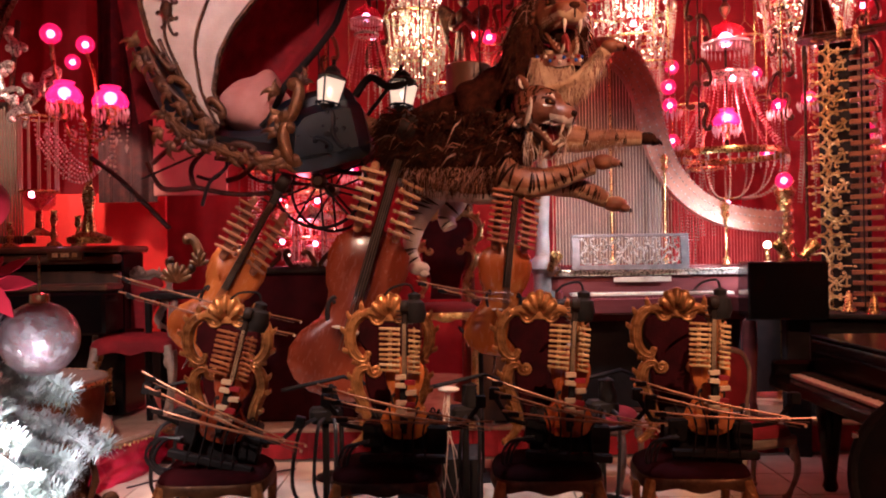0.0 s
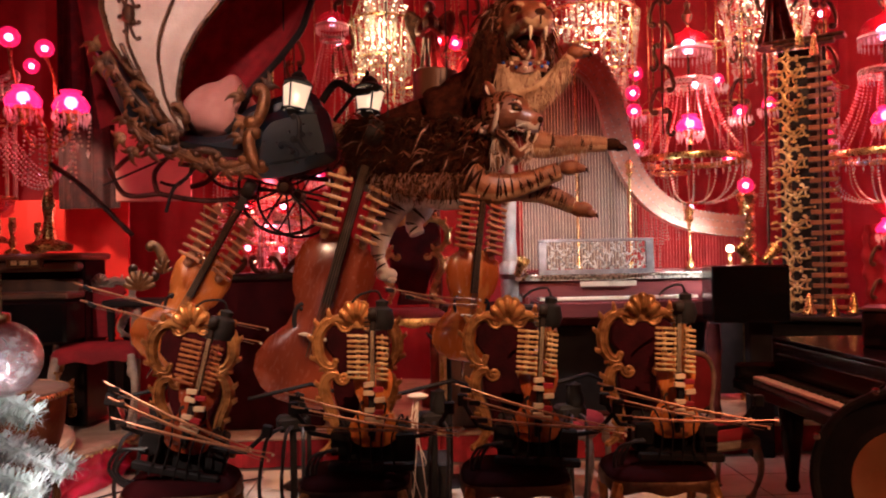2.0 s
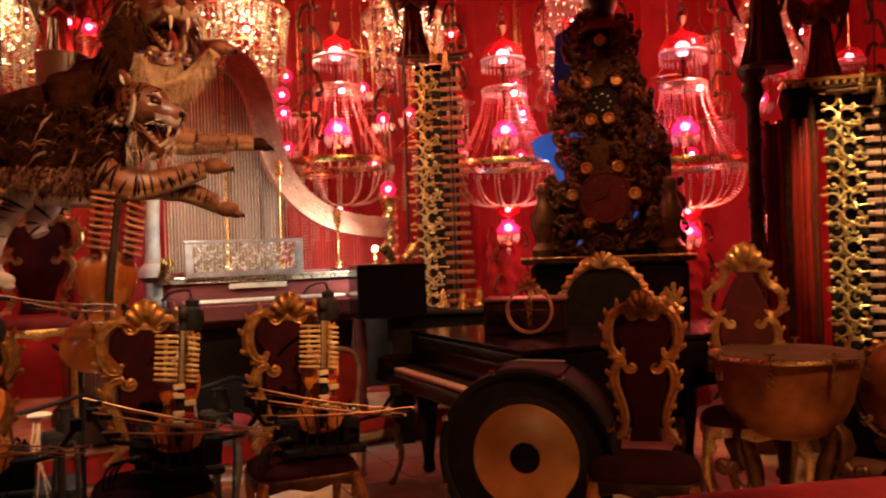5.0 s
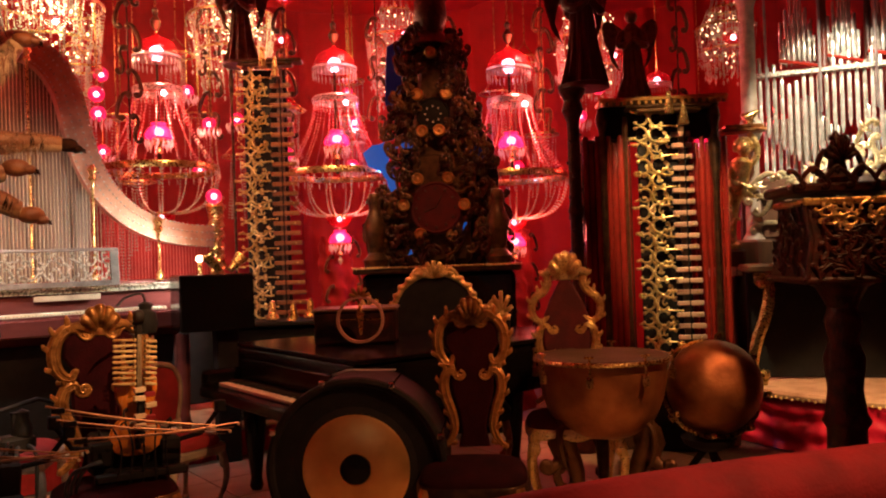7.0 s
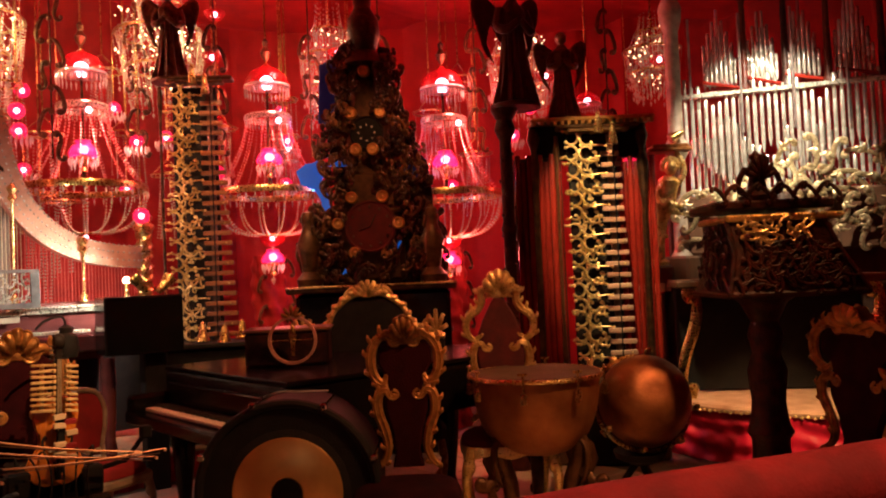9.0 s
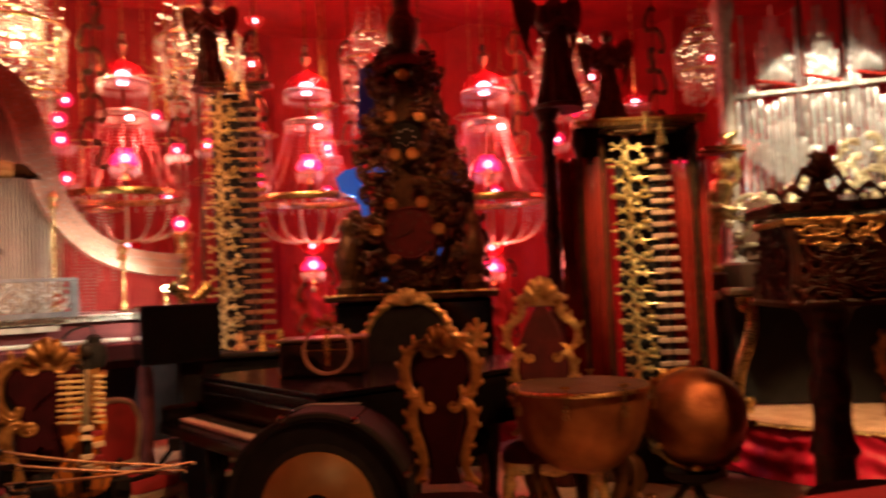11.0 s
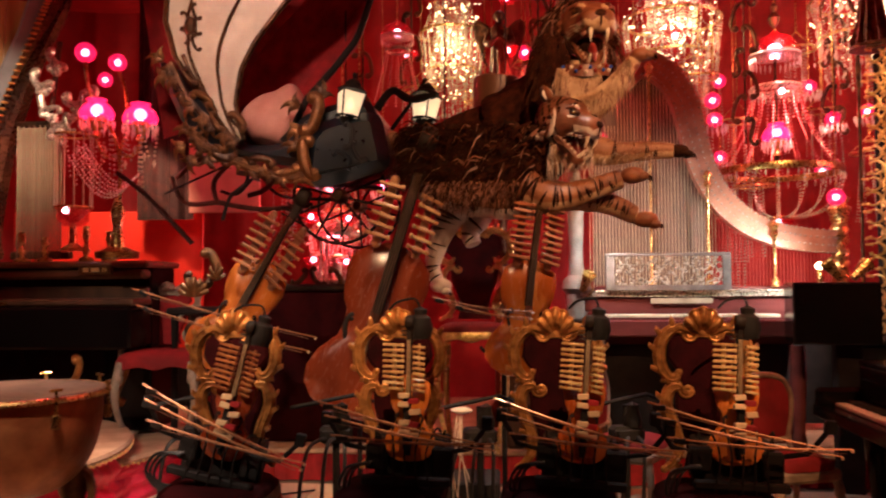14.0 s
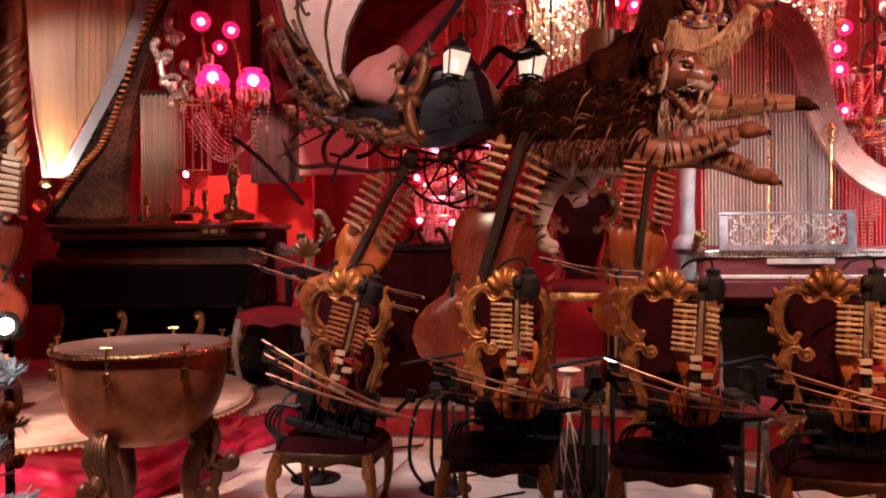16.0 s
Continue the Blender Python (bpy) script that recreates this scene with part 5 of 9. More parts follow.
for x, w in ((0.48, 0.04), (0.55, 0.06), (0.62, 0.035)):
    part("sign_bar", Geo().box((x, -0.142, 1.2), (w, 0.004, 0.03), 0.001), GOLD, sg)
for x in (-0.75, -0.2, 0.45, 0.8):
    g = Geo()
    scroll(g, (0, -0.22, 0.42), 0.34, "S", 0.026, 1, 0, 0.7)
    part("scroll_bracket", g, GILT, up, m=pose(x, 0, 0))

# concert harp on the piano
hl = thing("concert_harp", "brown harp with honey-coloured soundboard lit from below", "harp", pose(-4.03, 6.04, 1.575, 0, 0, 34.8))
part("soundboard", Geo().plate([(-0.5, 2.2), (0.5, 2.2), (0.38, 1.73), (-0.16, 0.66), (-0.18, 0.4), (-0.38, 0.4), (-0.46, 1.2)], 0.1, 0.13, 0.006), SOUNDBOARD, hl)
part("white_brace", Geo().plate([tuple(p) for p in smooth_line([(0.46, 2.2), (0.6, 2.2), (0.5, 1.9), (0.335, 1.43), (0.2, 0.974), (0.07, 0.656), (-0.1, 0.44), (-0.24, 0.42), (-0.14, 0.656), (0.02, 0.974), (0.2, 1.43), (0.38, 1.9)], 3)], -0.04, 0.09, 0.02), PALEGREY, hl, "pale grey painted brace")
body = smooth_line([(0.6, 2.2), (0.78, 2.2), (0.684, 1.92), (0.577, 1.63), (0.487, 1.31), (0.4, 0.985), (0.335, 0.576), (0.29, 0.2), (0.26, 0.01), (-0.33, 0.01), (-0.317, 0.1), (-0.276, 0.2), (-0.115, 0.44), (0.062, 0.656), (0.189, 0.974), (0.327, 1.43), (0.494, 1.9)], 4)
part("sound_box", Geo().plate([tuple(p) for p in body], -0.18, 0.2, 0.06), HARPWOOD, hl)
cord = Geo()
for p in smooth_line([(-0.25, 0.22), (-0.1, 0.45), (0.07, 0.66), (0.2, 0.974), (0.335, 1.43), (0.5, 1.9), (0.6, 2.18)], 9):
    cord.ball((p[0] + 0.01, -0.19, p[1]), (0.03, 0.016, 0.012), 8, 5)
part("rope_edge", cord, GILT, hl, "gilt rope edging")
for i in range(9):
    x = -0.12 + i * 0.05
    part("string", Geo().tube([(x, 0.08, 0.75 + max(0, x + 0.1) * 2.0), (x + 0.02, 0.08, 2.2)], 0.0025, 4), STRING, hl)
part("bead_edge", bead_line([(-0.46, 0.06, 1.3), (-0.42, 0.04, 0.8), (-0.36, 0.02, 0.42)], 0.022, 0.011), BEAD, hl)
pl = thing("carved_pillar", "carved gilt pillar beside the concert harp", "pillar", pose(-4.62, 5.84, 1.575))
g = Geo().lathe([(0.1, 0), (0.11, 0.05), (0.085, 0.08), (0.09, 1.6), (0.11, 1.66), (0.1, 1.9)], 16)
for k in range(4):
    g.tube([((0.095) * math.cos(0.35 * i + k * 1.57), 0.095 * math.sin(0.35 * i + k * 1.57), 0.5 + i * 0.03) for i in range(36)], 0.024, 6)
part("shaft", g, OLDGILT, pl)
spotlamp(-4.2, 5.7, 1.86, pose(0, 0, 0, 30, 30, 0), "brass spotlight lighting the concert harp")
spotlamp(-4.05, 5.42, 1.7, pose(0, 0, 0, 60, 60, 30), "brass spotlight housing on the piano lid", False)

# ---- lamps and chandeliers ----


def fringe(geo, r, z, n, h, slot=0):
    for i in range(n):
        a = 2 * math.pi * i / n
        geo.gem((r * math.cos(a), r * math.sin(a), z - h * 0.5), 0.009, h * 0.6, slot)


SHADE = Geo().lathe([(0.05, 0.12), (0.062, 0.115), (0.05, 0.1), (0.085, 0.07), (0.105, 0.03), (0.1, 0.0), (0.094, 0.0), (0.1, 0.03), (0.08, 0.065), (0.045, 0.1)], 20)
SHADE_MESH = mesh_of("shade", SHADE, PINKGLASS)
DOME_MESH = mesh_of("dome_shade", Geo().lathe([(0.195, 0.0), (0.2, 0.03), (0.185, 0.09), (0.14, 0.15), (0.07, 0.185), (0.03, 0.2), (0.03, 0.22), (0.0, 0.23)], 24), REDGLASS)
_f = Geo()
fringe(_f, 0.1, 0.0, 16, 0.07)
fringe(_f, 0.085, -0.02, 12, 0.08)
FRINGE_MESH = mesh_of("prism_fringe", _f, PRISM)
_f = Geo()
fringe(_f, 0.2, 0.0, 30, 0.09)
_f.lathe([(0.19, 0.0), (0.21, 0.0), (0.21, 0.02), (0.19, 0.02)], 28)
DOME_FRINGE = mesh_of("prism_fringe", _f, PRISM)
BULB_MESH = mesh_of("bulb", Geo().ball((0, 0, 0), 0.036, 12, 8), PINKBULB)
SMALL_RED = mesh_of("globe", Geo().ball((0, 0, 0), 0.066, 14, 10), ROSEGLOBE)
PIN_BULB = mesh_of("bulb", Geo().ball((0, 0, 0), 0.024, 9, 6), PINKBULB)


def lit_shade(parent, x, y, z, s=1.0):
    sh = part("shade", SHADE_MESH, None, parent, "lit cranberry glass shade", pose(x, y, z) @ Matrix.Scale(s, 4))
    part("prism_fringe", FRINGE_MESH, None, sh)
    part("bulb", BULB_MESH, None, sh, m=pose(0, 0, 0.05))
    c = part("cup", Geo().lathe([(0.0, -0.13), (0.03, -0.11), (0.02, -0.08), (0.06, -0.02), (0.05, 0.0)], 12), BRASS, sh)
    return sh


def beaded_chandelier(x, y, ztop, label, drop_lamp):
    c = thing("beaded_chandelier", label, "chandelier", pose(x, y, ztop - 3.36), "beaded chandeliers")
    d = part("dome_shade", DOME_MESH, None, c, "ruby glass dome", pose(0, 0, 3.27))
    part("prism_fringe", DOME_FRINGE, None, d, m=pose(0, 0, 0.0))
    part("bulb", BULB_MESH, None, d, m=pose(0, 0, 0.05) @ Matrix.Scale(1.8, 4))
    part("chain", Geo().tube([(0, 0, 3.48), (0, 0, 4.6)], 0.009, 6), BRASS, c)
    part("finial", Geo().lathe([(0.0, 3.5), (0.04, 3.56), (0.05, 3.6), (0.02, 3.65), (0.03, 3.7), (0.0, 3.74)], 12), BRONZE, c)
    part("crown_ring", Geo().lathe([(0.2, 2.96), (0.21, 2.96), (0.215, 3.0), (0.2, 3.02), (0.195, 3.0), (0.2, 2.96)], 32), SILVER, c)
    part("stem", Geo().lathe([(0.012, 2.3), (0.02, 2.4), (0.012, 2.5), (0.025, 2.56), (0.012, 2.8), (0.012, 3.3)], 10), BRONZE, c)
    band = Geo().lathe([(0.485, 2.27), (0.505, 2.265), (0.51, 2.295), (0.5, 2.325), (0.485, 2.32), (0.48, 2.295), (0.485, 2.27)], 48)
    part("main_ring", band, BRASS, c)
    fr = Geo()
    fringe(fr, 0.508, 2.275, 40, 0.07)
    fringe(fr, 0.2, 2.97, 34, 0.06)
    part("prism_fringe", fr, CRYSTAL, c)
    up = mesh_of("bead_string", bead_line([(0.2 + 0.3 * q ** 1.7, 0, 2.97 - 0.67 * q) for q in np.linspace(0, 1, 9)], 0.03, 0.0115), BEAD)
    dn = mesh_of("bead_string", bead_line([(0.5 - 0.38 * q ** 2.2, 0, 2.28 - 0.37 * math.sin(q * math.pi / 2)) for q in np.linspace(0, 1, 9)], 0.03, 0.0125), CRYSTAL)
    for i in range(16):
        part("bead_string", up, None, c, m=pose(0, 0, 0, 0, 0, 360 / 16 * i))
        part("bead_string", dn, None, c, m=pose(0, 0, 0, 0, 0, 360 / 16 * i + 6))
    part("bottom_ring", Geo().tube([(0.12 * math.cos(a), 0.12 * math.sin(a), 1.91) for a in np.linspace(0, 2 * math.pi, 24, False)], 0.012, 6, True), BRASS, c)
    bw = part("red_bowl", Geo().lathe([(0.0, 1.80), (0.06, 1.81), (0.11, 1.85), (0.125, 1.9), (0.115, 1.9), (0.1, 1.86), (0.0, 1.815)], 22), REDGLASS, c, "ruby glass bowl")
    part("bulb", PIN_BULB, None, bw, m=pose(0, 0, 1.88))
    lit_shade(c, 0, 0, 2.57, 1.15)
    part("pin_bulb", PIN_BULB, None, c, m=pose(-0.02, -0.22, 2.93))
    if drop_lamp:
        lit_shade(c, 0, 0, 1.66, 1.0)
        part("pendant", Geo().gem((0, 0, 1.5), 0.03, 0.05).tube([(0, 0, 1.53), (0, 0, 1.8)], 0.006, 6), CRYSTAL, c)
    return c


beaded_chandelier(2.54, 7.0, 3.36, "pear-shaped chandelier of rose bead strings with ruby shades", False)
beaded_chandelier(3.99, 6.42, 3.31, "pear-shaped beaded chandelier with a cranberry pendant lamp", True)
beaded_chandelier(5.2, 5.35, 3.22, "pear-shaped beaded chandelier beside the dark clock", True)


def crystal_chandelier(x, y, z, R, H, n, reds, seed, label):
    rnd = random.Random(seed)
    c = thing("crystal_chandelier", label, "chandelier", pose(x, y, z), "crystal chandeliers")
    part("chain", Geo().tube([(0, 0, H * 0.5), (0, 0, 4.55 - z)], 0.01, 6), BRASS, c)
    for k, (q, rr) in enumerate(((0.45, 0.5), (0.15, 0.95), (-0.2, 0.75))):
        part("tier_ring", Geo().tube([(R * rr * math.cos(a), R * rr * math.sin(a), H * q) for a in np.linspace(0, 2 * math.pi, 28, False)], 0.012, 6, True), BRASS, c)
    g = Geo()
    tiers = ((0.45, 0.5, 0.4), (0.15, 0.95, 0.5), (-0.2, 0.75, 0.36))
    for q0, rr, drop in tiers:
        m_ = int(10 + 34 * rr)
        for i in range(m_):
            a = 2 * math.pi * i / m_ + rnd.uniform(-0.05, 0.05)
            r0, L = R * rr * rnd.uniform(0.9, 1.05), H * drop * rnd.uniform(0.65, 1.1)
            k, z = 0, H * q0
            while z > H * q0 - L:
                e = rnd.uniform(0.006, 0.011)
                rk = r0 * (1 - 0.12 * (H * q0 - z) / L)
                g.gem((rk * math.cos(a), rk * math.sin(a), z), e, e * rnd.uniform(1.2, 2.0))
                z -= rnd.uniform(0.02, 0.034)
            g.gem((r0 * 0.88 * math.cos(a), r0 * 0.88 * math.sin(a), z - 0.02), 0.013, 0.034)
            if i % 2:
                b_ = a + math.pi / m_
                for k in range(9):
                    u = k / 8
                    rs = R * (rr + (0.16 - 0.55 * rr) * u)
                    g.gem((rs * math.cos(b_), rs * math.sin(b_), H * (q0 + 0.26 * u * u + 0.02)), 0.008, 0.012)
    tagged(part("crystal_cascade", g, CRYSTAL, c, "hundreds of small cut crystals"), kind="stuff")
    # tiny glowing balls scattered as sparkle among the crystals
    b = mesh_of("bulb", Geo().ball((0, 0, 0), (0.009, 0.009, 0.014), 8, 6), SPARK)
    tiny = mesh_of("bulb", Geo().ball((0, 0, 0), (0.006, 0.006, 0.008), 7, 5), SPARK)
    for i in range(int(n / 4)):
        q, a = rnd.uniform(-0.45, 0.48), rnd.uniform(0, 2 * math.pi)
        rr = R * (1.0 - 1.2 * (q - 0.12) ** 2) * rnd.uniform(0.2, 1.0)
        part("bulb", b if i % 3 == 0 else tiny, None, c, m=pose(rr * math.cos(a), rr * math.sin(a), H * q))
    for dx, dz in reds:
        s = part("red_bowl", Geo().lathe([(0.0, -0.06), (0.06, -0.045), (0.09, 0.0), (0.095, 0.025), (0.085, 0.02)], 18), REDGLASS, c, "ruby glass bowl lamp", pose(dx, -R * 0.95, dz))
        part("bulb", PIN_BULB, None, s, m=pose(0, 0, 0.0))
    return c


crystal_chandelier(-0.2, 7.1, 3.45, 0.3, 0.95, 520, ((0.5, -0.1), (0.5, 0.35), (-0.36, -0.12)), 1, "tall crystal chandelier with warm glowing specks over the platform")
crystal_chandelier(1.72, 7.15, 3.52, 0.44, 0.9, 620, ((-0.05, -0.12), (-0.1, 0.3)), 2, "wide crystal chandelier with ruby bowls behind the harp")
crystal_chandelier(3.25, 7.0, 3.6, 0.42, 0.9, 620, ((0.3, -0.12), (0.34, 0.28)), 3, "crystal chandelier with warm glowing specks above the gold lattice")
crystal_chandelier(4.75, 6.5, 3.5, 0.3, 0.9, 320, ((-0.1, 0.1),), 4, "crystal chandelier half hidden behind the clock")
crystal_chandelier(6.0, 5.1, 3.35, 0.34, 0.8, 420, ((0.0, -0.1), (0.1, -0.5)), 6, "crystal chandelier behind the dark pillar")
crystal_chandelier(6.9, 4.2, 3.4, 0.28, 0.6, 260, ((-0.3, -0.1),), 7, "small crystal chandelier beside the organ")
crystal_chandelier(-1.15, 6.95, 1.75, 0.32, 0.62, 45, ((-0.2, 0.2), (0.12, 0.18), (-0.18, -0.16), (0.1, -0.18)), 8, "low crystal lamp with ruby bowls behind the coach wheel")


STRAND = mesh_of("crystal_strand", bead_line([(0, 0, 0), (0, 0, -0.62)], 0.03, 0.0095), CRYSTAL)
STRAND_B = mesh_of("crystal_strand", bead_line([(0, 0, 0), (0, 0, -0.4)], 0.026, 0.0085), CRYSTAL)


def strand_cluster(x, y, z, n, seed):
    r = random.Random(seed)
    c = thing("crystal_pendant", "hanging cluster of crystal bead strands with a brass hoop", "chandelier", pose(x, y, z), "crystal pendants")
    part("hoop", Geo().tube([(0.16 * math.cos(a), 0.16 * math.sin(a), 0) for a in np.linspace(0, 2 * math.pi, 24, False)], 0.01, 6, True), BRASS, c)
    part("chain", Geo().tube([(0, 0, 0.16), (0, 0, 4.55 - z)], 0.006, 5).tube([(-0.16, 0, 0), (0, 0, 0.16), (0.16, 0, 0)], 0.005, 5), BRASS, c)
    for i in range(n):
        a, q = 2 * math.pi * i / n, r.uniform(0.05, 0.16)
        part("crystal_strand", STRAND if r.random() < 0.5 else STRAND_B, None, c, m=pose(q * math.cos(a), q * math.sin(a), 0, r.uniform(-4, 4), r.uniform(-4, 4), 0))


for i, (x, y, z) in enumerate(((-0.45, 6.9, 3.05), (0.1, 7.0, 2.95), (0.5, 7.1, 3.3), (1.15, 7.15, 3.05), (1.9, 6.95, 3.1), (2.25, 7.1, 2.75), (-0.95, 6.7, 2.75), (-2.35, 6.9, 2.9), (2.75, 7.1, 3.35), (3.75, 6.9, 2.9), (4.3, 6.7, 3.2), (5.35, 5.7, 3.0), (-1.6, 6.95, 2.2), (2.4, 7.2, 2.2), (2.05, 7.5, 3.4), (3.1, 7.5, 2.9), (3.45, 7.4, 2.5), (3.6, 7.3, 3.35), (4.5, 7.0, 2.9), (4.85, 6.3, 3.3), (5.65, 5.6, 3.35), (5.75, 5.5, 2.6), (0.75, 7.4, 2.85), (1.45, 7.5, 2.95), (-0.1, 7.4, 2.45), (2.3, 7.4, 1.95))):
    strand_cluster(x, y, z, 13, i)


def drop_lamp(x, y, z, label, globes=(), strings=True):
    c = thing("hanging_lamp", label, "lamp", pose(x, y, z), "red hanging lamps")
    d = part("dome_shade", DOME_MESH, None, c, "ruby glass dome", Matrix.Scale(0.62, 4))
    part("prism_fringe", DOME_FRINGE, None, d)
    part("bulb", BULB_MESH, None, d, m=pose(0, 0, 0.06) @ Matrix.Scale(1.5, 4))
    part("chain", Geo().tube([(0, 0, 0.1), (0, 0, 4.55 - z)], 0.007, 6), BRASS, c)
    if strings:
        s = mesh_of("bead_string", bead_line([(0.08 + 0.1 * q, 0, -0.1 - 0.4 * q) for q in np.linspace(0, 1, 5)], 0.024, 0.01), BEAD)
        for i in range(14):
            part("bead_string", s, None, c, m=pose(0, 0, 0, 0, 0, 360 / 14 * i))
        part("crown_ring", Geo().tube([(0.09 * math.cos(a), 0.09 * math.sin(a), -0.1) for a in np.linspace(0, 2 * math.pi, 20, False)], 0.012, 6, True), SILVER, c)
    for gx, gz in globes:
        part("globe", SMALL_RED, None, c, m=pose(gx, 0, gz))


drop_lamp(-0.55, 6.2, 3.3, "ruby dome lamp with crystal fringe beside the coach hood")
drop_lamp(-2.05, 6.4, 3.55, "ruby glass lamp above the silver scrolls", (), False)
drop_lamp(6.25, 4.5, 2.95, "ruby dome lamp beside the angel figure", (), False)
drop_lamp(3.9, 7.3, 3.0, "ruby dome lamp far behind the gold lattice")
drop_lamp(4.55, 7.0, 2.75, "ruby lamp far behind the second chandelier")

# small red lights hung among the chandeliers
for k, (x, y, z) in enumerate(((2.0, 6.85, 2.72), (1.95, 6.7, 2.85), (2.98, 6.95, 2.72), (0.45, 6.9, 3.35), (0.42, 6.9, 2.98), (3.55, 6.9, 2.62), (3.62, 6.7, 2.45), (4.3, 6.6, 2.78), (1.05, 6.7, 2.55), (0.92, 6.8, 2.1), (5.75, 5.0, 2.7),
                              (5.85, 4.85, 2.95), (6.3, 4.1, 2.35), (5.2, 4.25, 2.2), (-0.75, 6.7, 2.2), (2.7, 6.2, 2.0), (2.2, 7.5, 2.5), (2.15, 7.3, 3.15), (2.95, 7.4, 3.1), (3.05, 7.4, 2.35), (3.4, 7.3, 2.85), (3.5, 7.2, 3.25), (4.45, 6.9, 2.4), (4.75, 6.2, 2.95), (4.85, 6.0, 2.55), (5.6, 5.7, 2.3), (5.9, 5.3, 3.2), (1.3, 7.4, 2.75), (0.7, 7.4, 2.5), (0.15, 7.4, 2.3), (-0.4, 7.3, 2.6), (4.6, 7.2, 3.2))):
    s = thing("red_pendant", "small ruby globe pendant lamp", "lamp", pose(x, y, z), "small ruby pendants")
    part("globe", SMALL_RED, None, s)
    part("bulb", PIN_BULB, None, s)
    part("cord", Geo().tube([(0, 0, 0.05), (0, 0, 4.55 - z)], 0.004, 5), BRASS, s)
    if k % 2 == 0:
        part("prism_fringe", FRINGE_MESH, None, s, m=pose(0, 0, -0.03))

# girandole with cranberry shades beside the coach
gl = thing("girandole", "branched lamp with cranberry shades, ruby globes and crystal swags", "lamp", pose(-2.42, 5.45, 0))
lit_shade(gl, -0.16, 0, 2.57, 1.15)
lit_shade(gl, 0.16, 0, 2.53, 1.15)
for x, z, s in ((-0.25, 3.04, 1.1), (-0.01, 2.96, 0.95), (-0.1, 2.84, 0.8)):
    gb = part("globe", SMALL_RED, None, gl, m=pose(x, 0, z) @ Matrix.Scale(s, 4))
    part("bulb", PIN_BULB, None, gb)
g = Geo()
g.tube(smooth_line([(-0.16, 0, 2.42), (-0.1, 0, 2.3), (0, 0, 2.3), (0.1, 0, 2.3), (0.16, 0, 2.38)], 5), 0.014, 7)
g.tube(smooth_line([(-0.25, 0, 3.0), (-0.2, 0, 2.7), (0, 0, 2.35), (0, 0, 1.7)], 6), 0.014, 7)
g.tube(smooth_line([(-0.01, 0, 2.92), (0.05, 0, 2.75), (0.06, 0, 2.5), (0, 0, 2.3)], 6), 0.012, 7)
g.lathe([(0.14, 1.58), (0.15, 1.62), (0.05, 1.66), (0.03, 1.8), (0.05, 1.9), (0.02, 2.0)], 14)
part("stem", g, BRASS, gl)
for i in range(6):
    q = bead_line([(-0.3 + 0.42 * t, -0.04 * i + 0.1, 2.4 - 0.28 * math.sin(t * math.pi * 0.75) - 0.025 * i) for t in np.linspace(0, 1, 12)], 0.024, 0.012)
    tagged(part("crystal_swag", q, PRISM, gl), kind="stuff")
g = Geo()
for i in range(9):
    g.gem((-0.26 + 0.07 * i, -0.08, 2.33 - 0.05 * (i % 3)), 0.016, 0.04)
part("prism_drops", g, CRYSTAL, gl)
rnd = random.Random(12)
for i in range(16):
    x, n = -0.3 + 0.04 * i, rnd.randint(3, 8)
    q = bead_line([(x, -0.1 + rnd.uniform(-0.1, 0.1), 2.42 - 0.06 * math.sin(i * 0.4)), (x + 0.01, -0.1, 2.42 - 0.05 * n)], 0.034, 0.012)
    part("crystal_strand", q, CRYSTAL, gl)
# silver scrolls and pipes of the orchestrion behind it
sv = thing("pipe_rack", "rack of silver pipes crowned with silvered scrolls", "organ pipes", pose(-3.35, 6.0, 0))
pm = mesh_of("pipe", Geo().lathe([(0.006, 1.6), (0.008, 1.7), (0.008, 2.66), (0.006, 2.665)], 8), DARKSTRING)
for i in range(17):
    part("pipe", pm, None, sv, m=pose(-0.24 + 0.0225 * i, 0.1, -0.02 * (i % 2)))
part("lower_rail", Geo().box((-0.05, 0.13, 1.63), (0.5, 0.06, 0.06), 0.01), BRONZE, sv)
part("upper_rail", Geo().box((-0.05, 0.13, 2.68), (0.44, 0.05, 0.05), 0.01), BRONZE, sv)
for i, (x, z, h, kd, tn) in enumerate(((0.35, 2.76, 0.24, "Q", 20), (0.5, 2.66, 0.22, "Q", -60), (0.62, 2.82, 0.26, "C", 100), (0.72, 2.62, 0.2, "Q", 10), (0.3, 2.95, 0.2, "C", 40), (0.44, 2.56, 0.16, "Q", 120), (0.4, 3.1, 0.2, "S", 10))):
    g = Geo()
    scroll(g, (x - 0.24, -0.08, z + 0.02), h, kd, 0.03, 1 if i % 2 else -1, tn, n=9)
    scroll(g, (x - 0.2, -0.1, z - 0.03), h * 0.7, "Q", 0.022, -1 if i % 2 else 1, tn + 80, n=8)
    part("scroll", g, SILVER, sv, "silvered scroll")
part("scroll_bracket", Geo().tube([(0.08, 0.0, 2.6), (0.16, 0.0, 3.3)], 0.02, 6), BRONZE, sv)
cl = thing("glass_cage", "slim glass rods hanging in a ring by the girandole", "lamp", pose(-2.92, 5.75, 1.65))
for i in range(12):
    a = 2 * math.pi * i / 12
    part("glass_rod", Geo().tube([(0.13 * math.cos(a), 0.13 * math.sin(a), 0.32), (0.13 * math.cos(a), 0.13 * math.sin(a), 0.86)], 0.006, 5), CRYSTAL, cl)
for z in (0.32, 0.86):
    part("ring", Geo().tube([(0.13 * math.cos(a), 0.13 * math.sin(a), z) for a in np.linspace(0, 2 * math.pi, 24, False)], 0.01, 6, True), BRASS, cl)
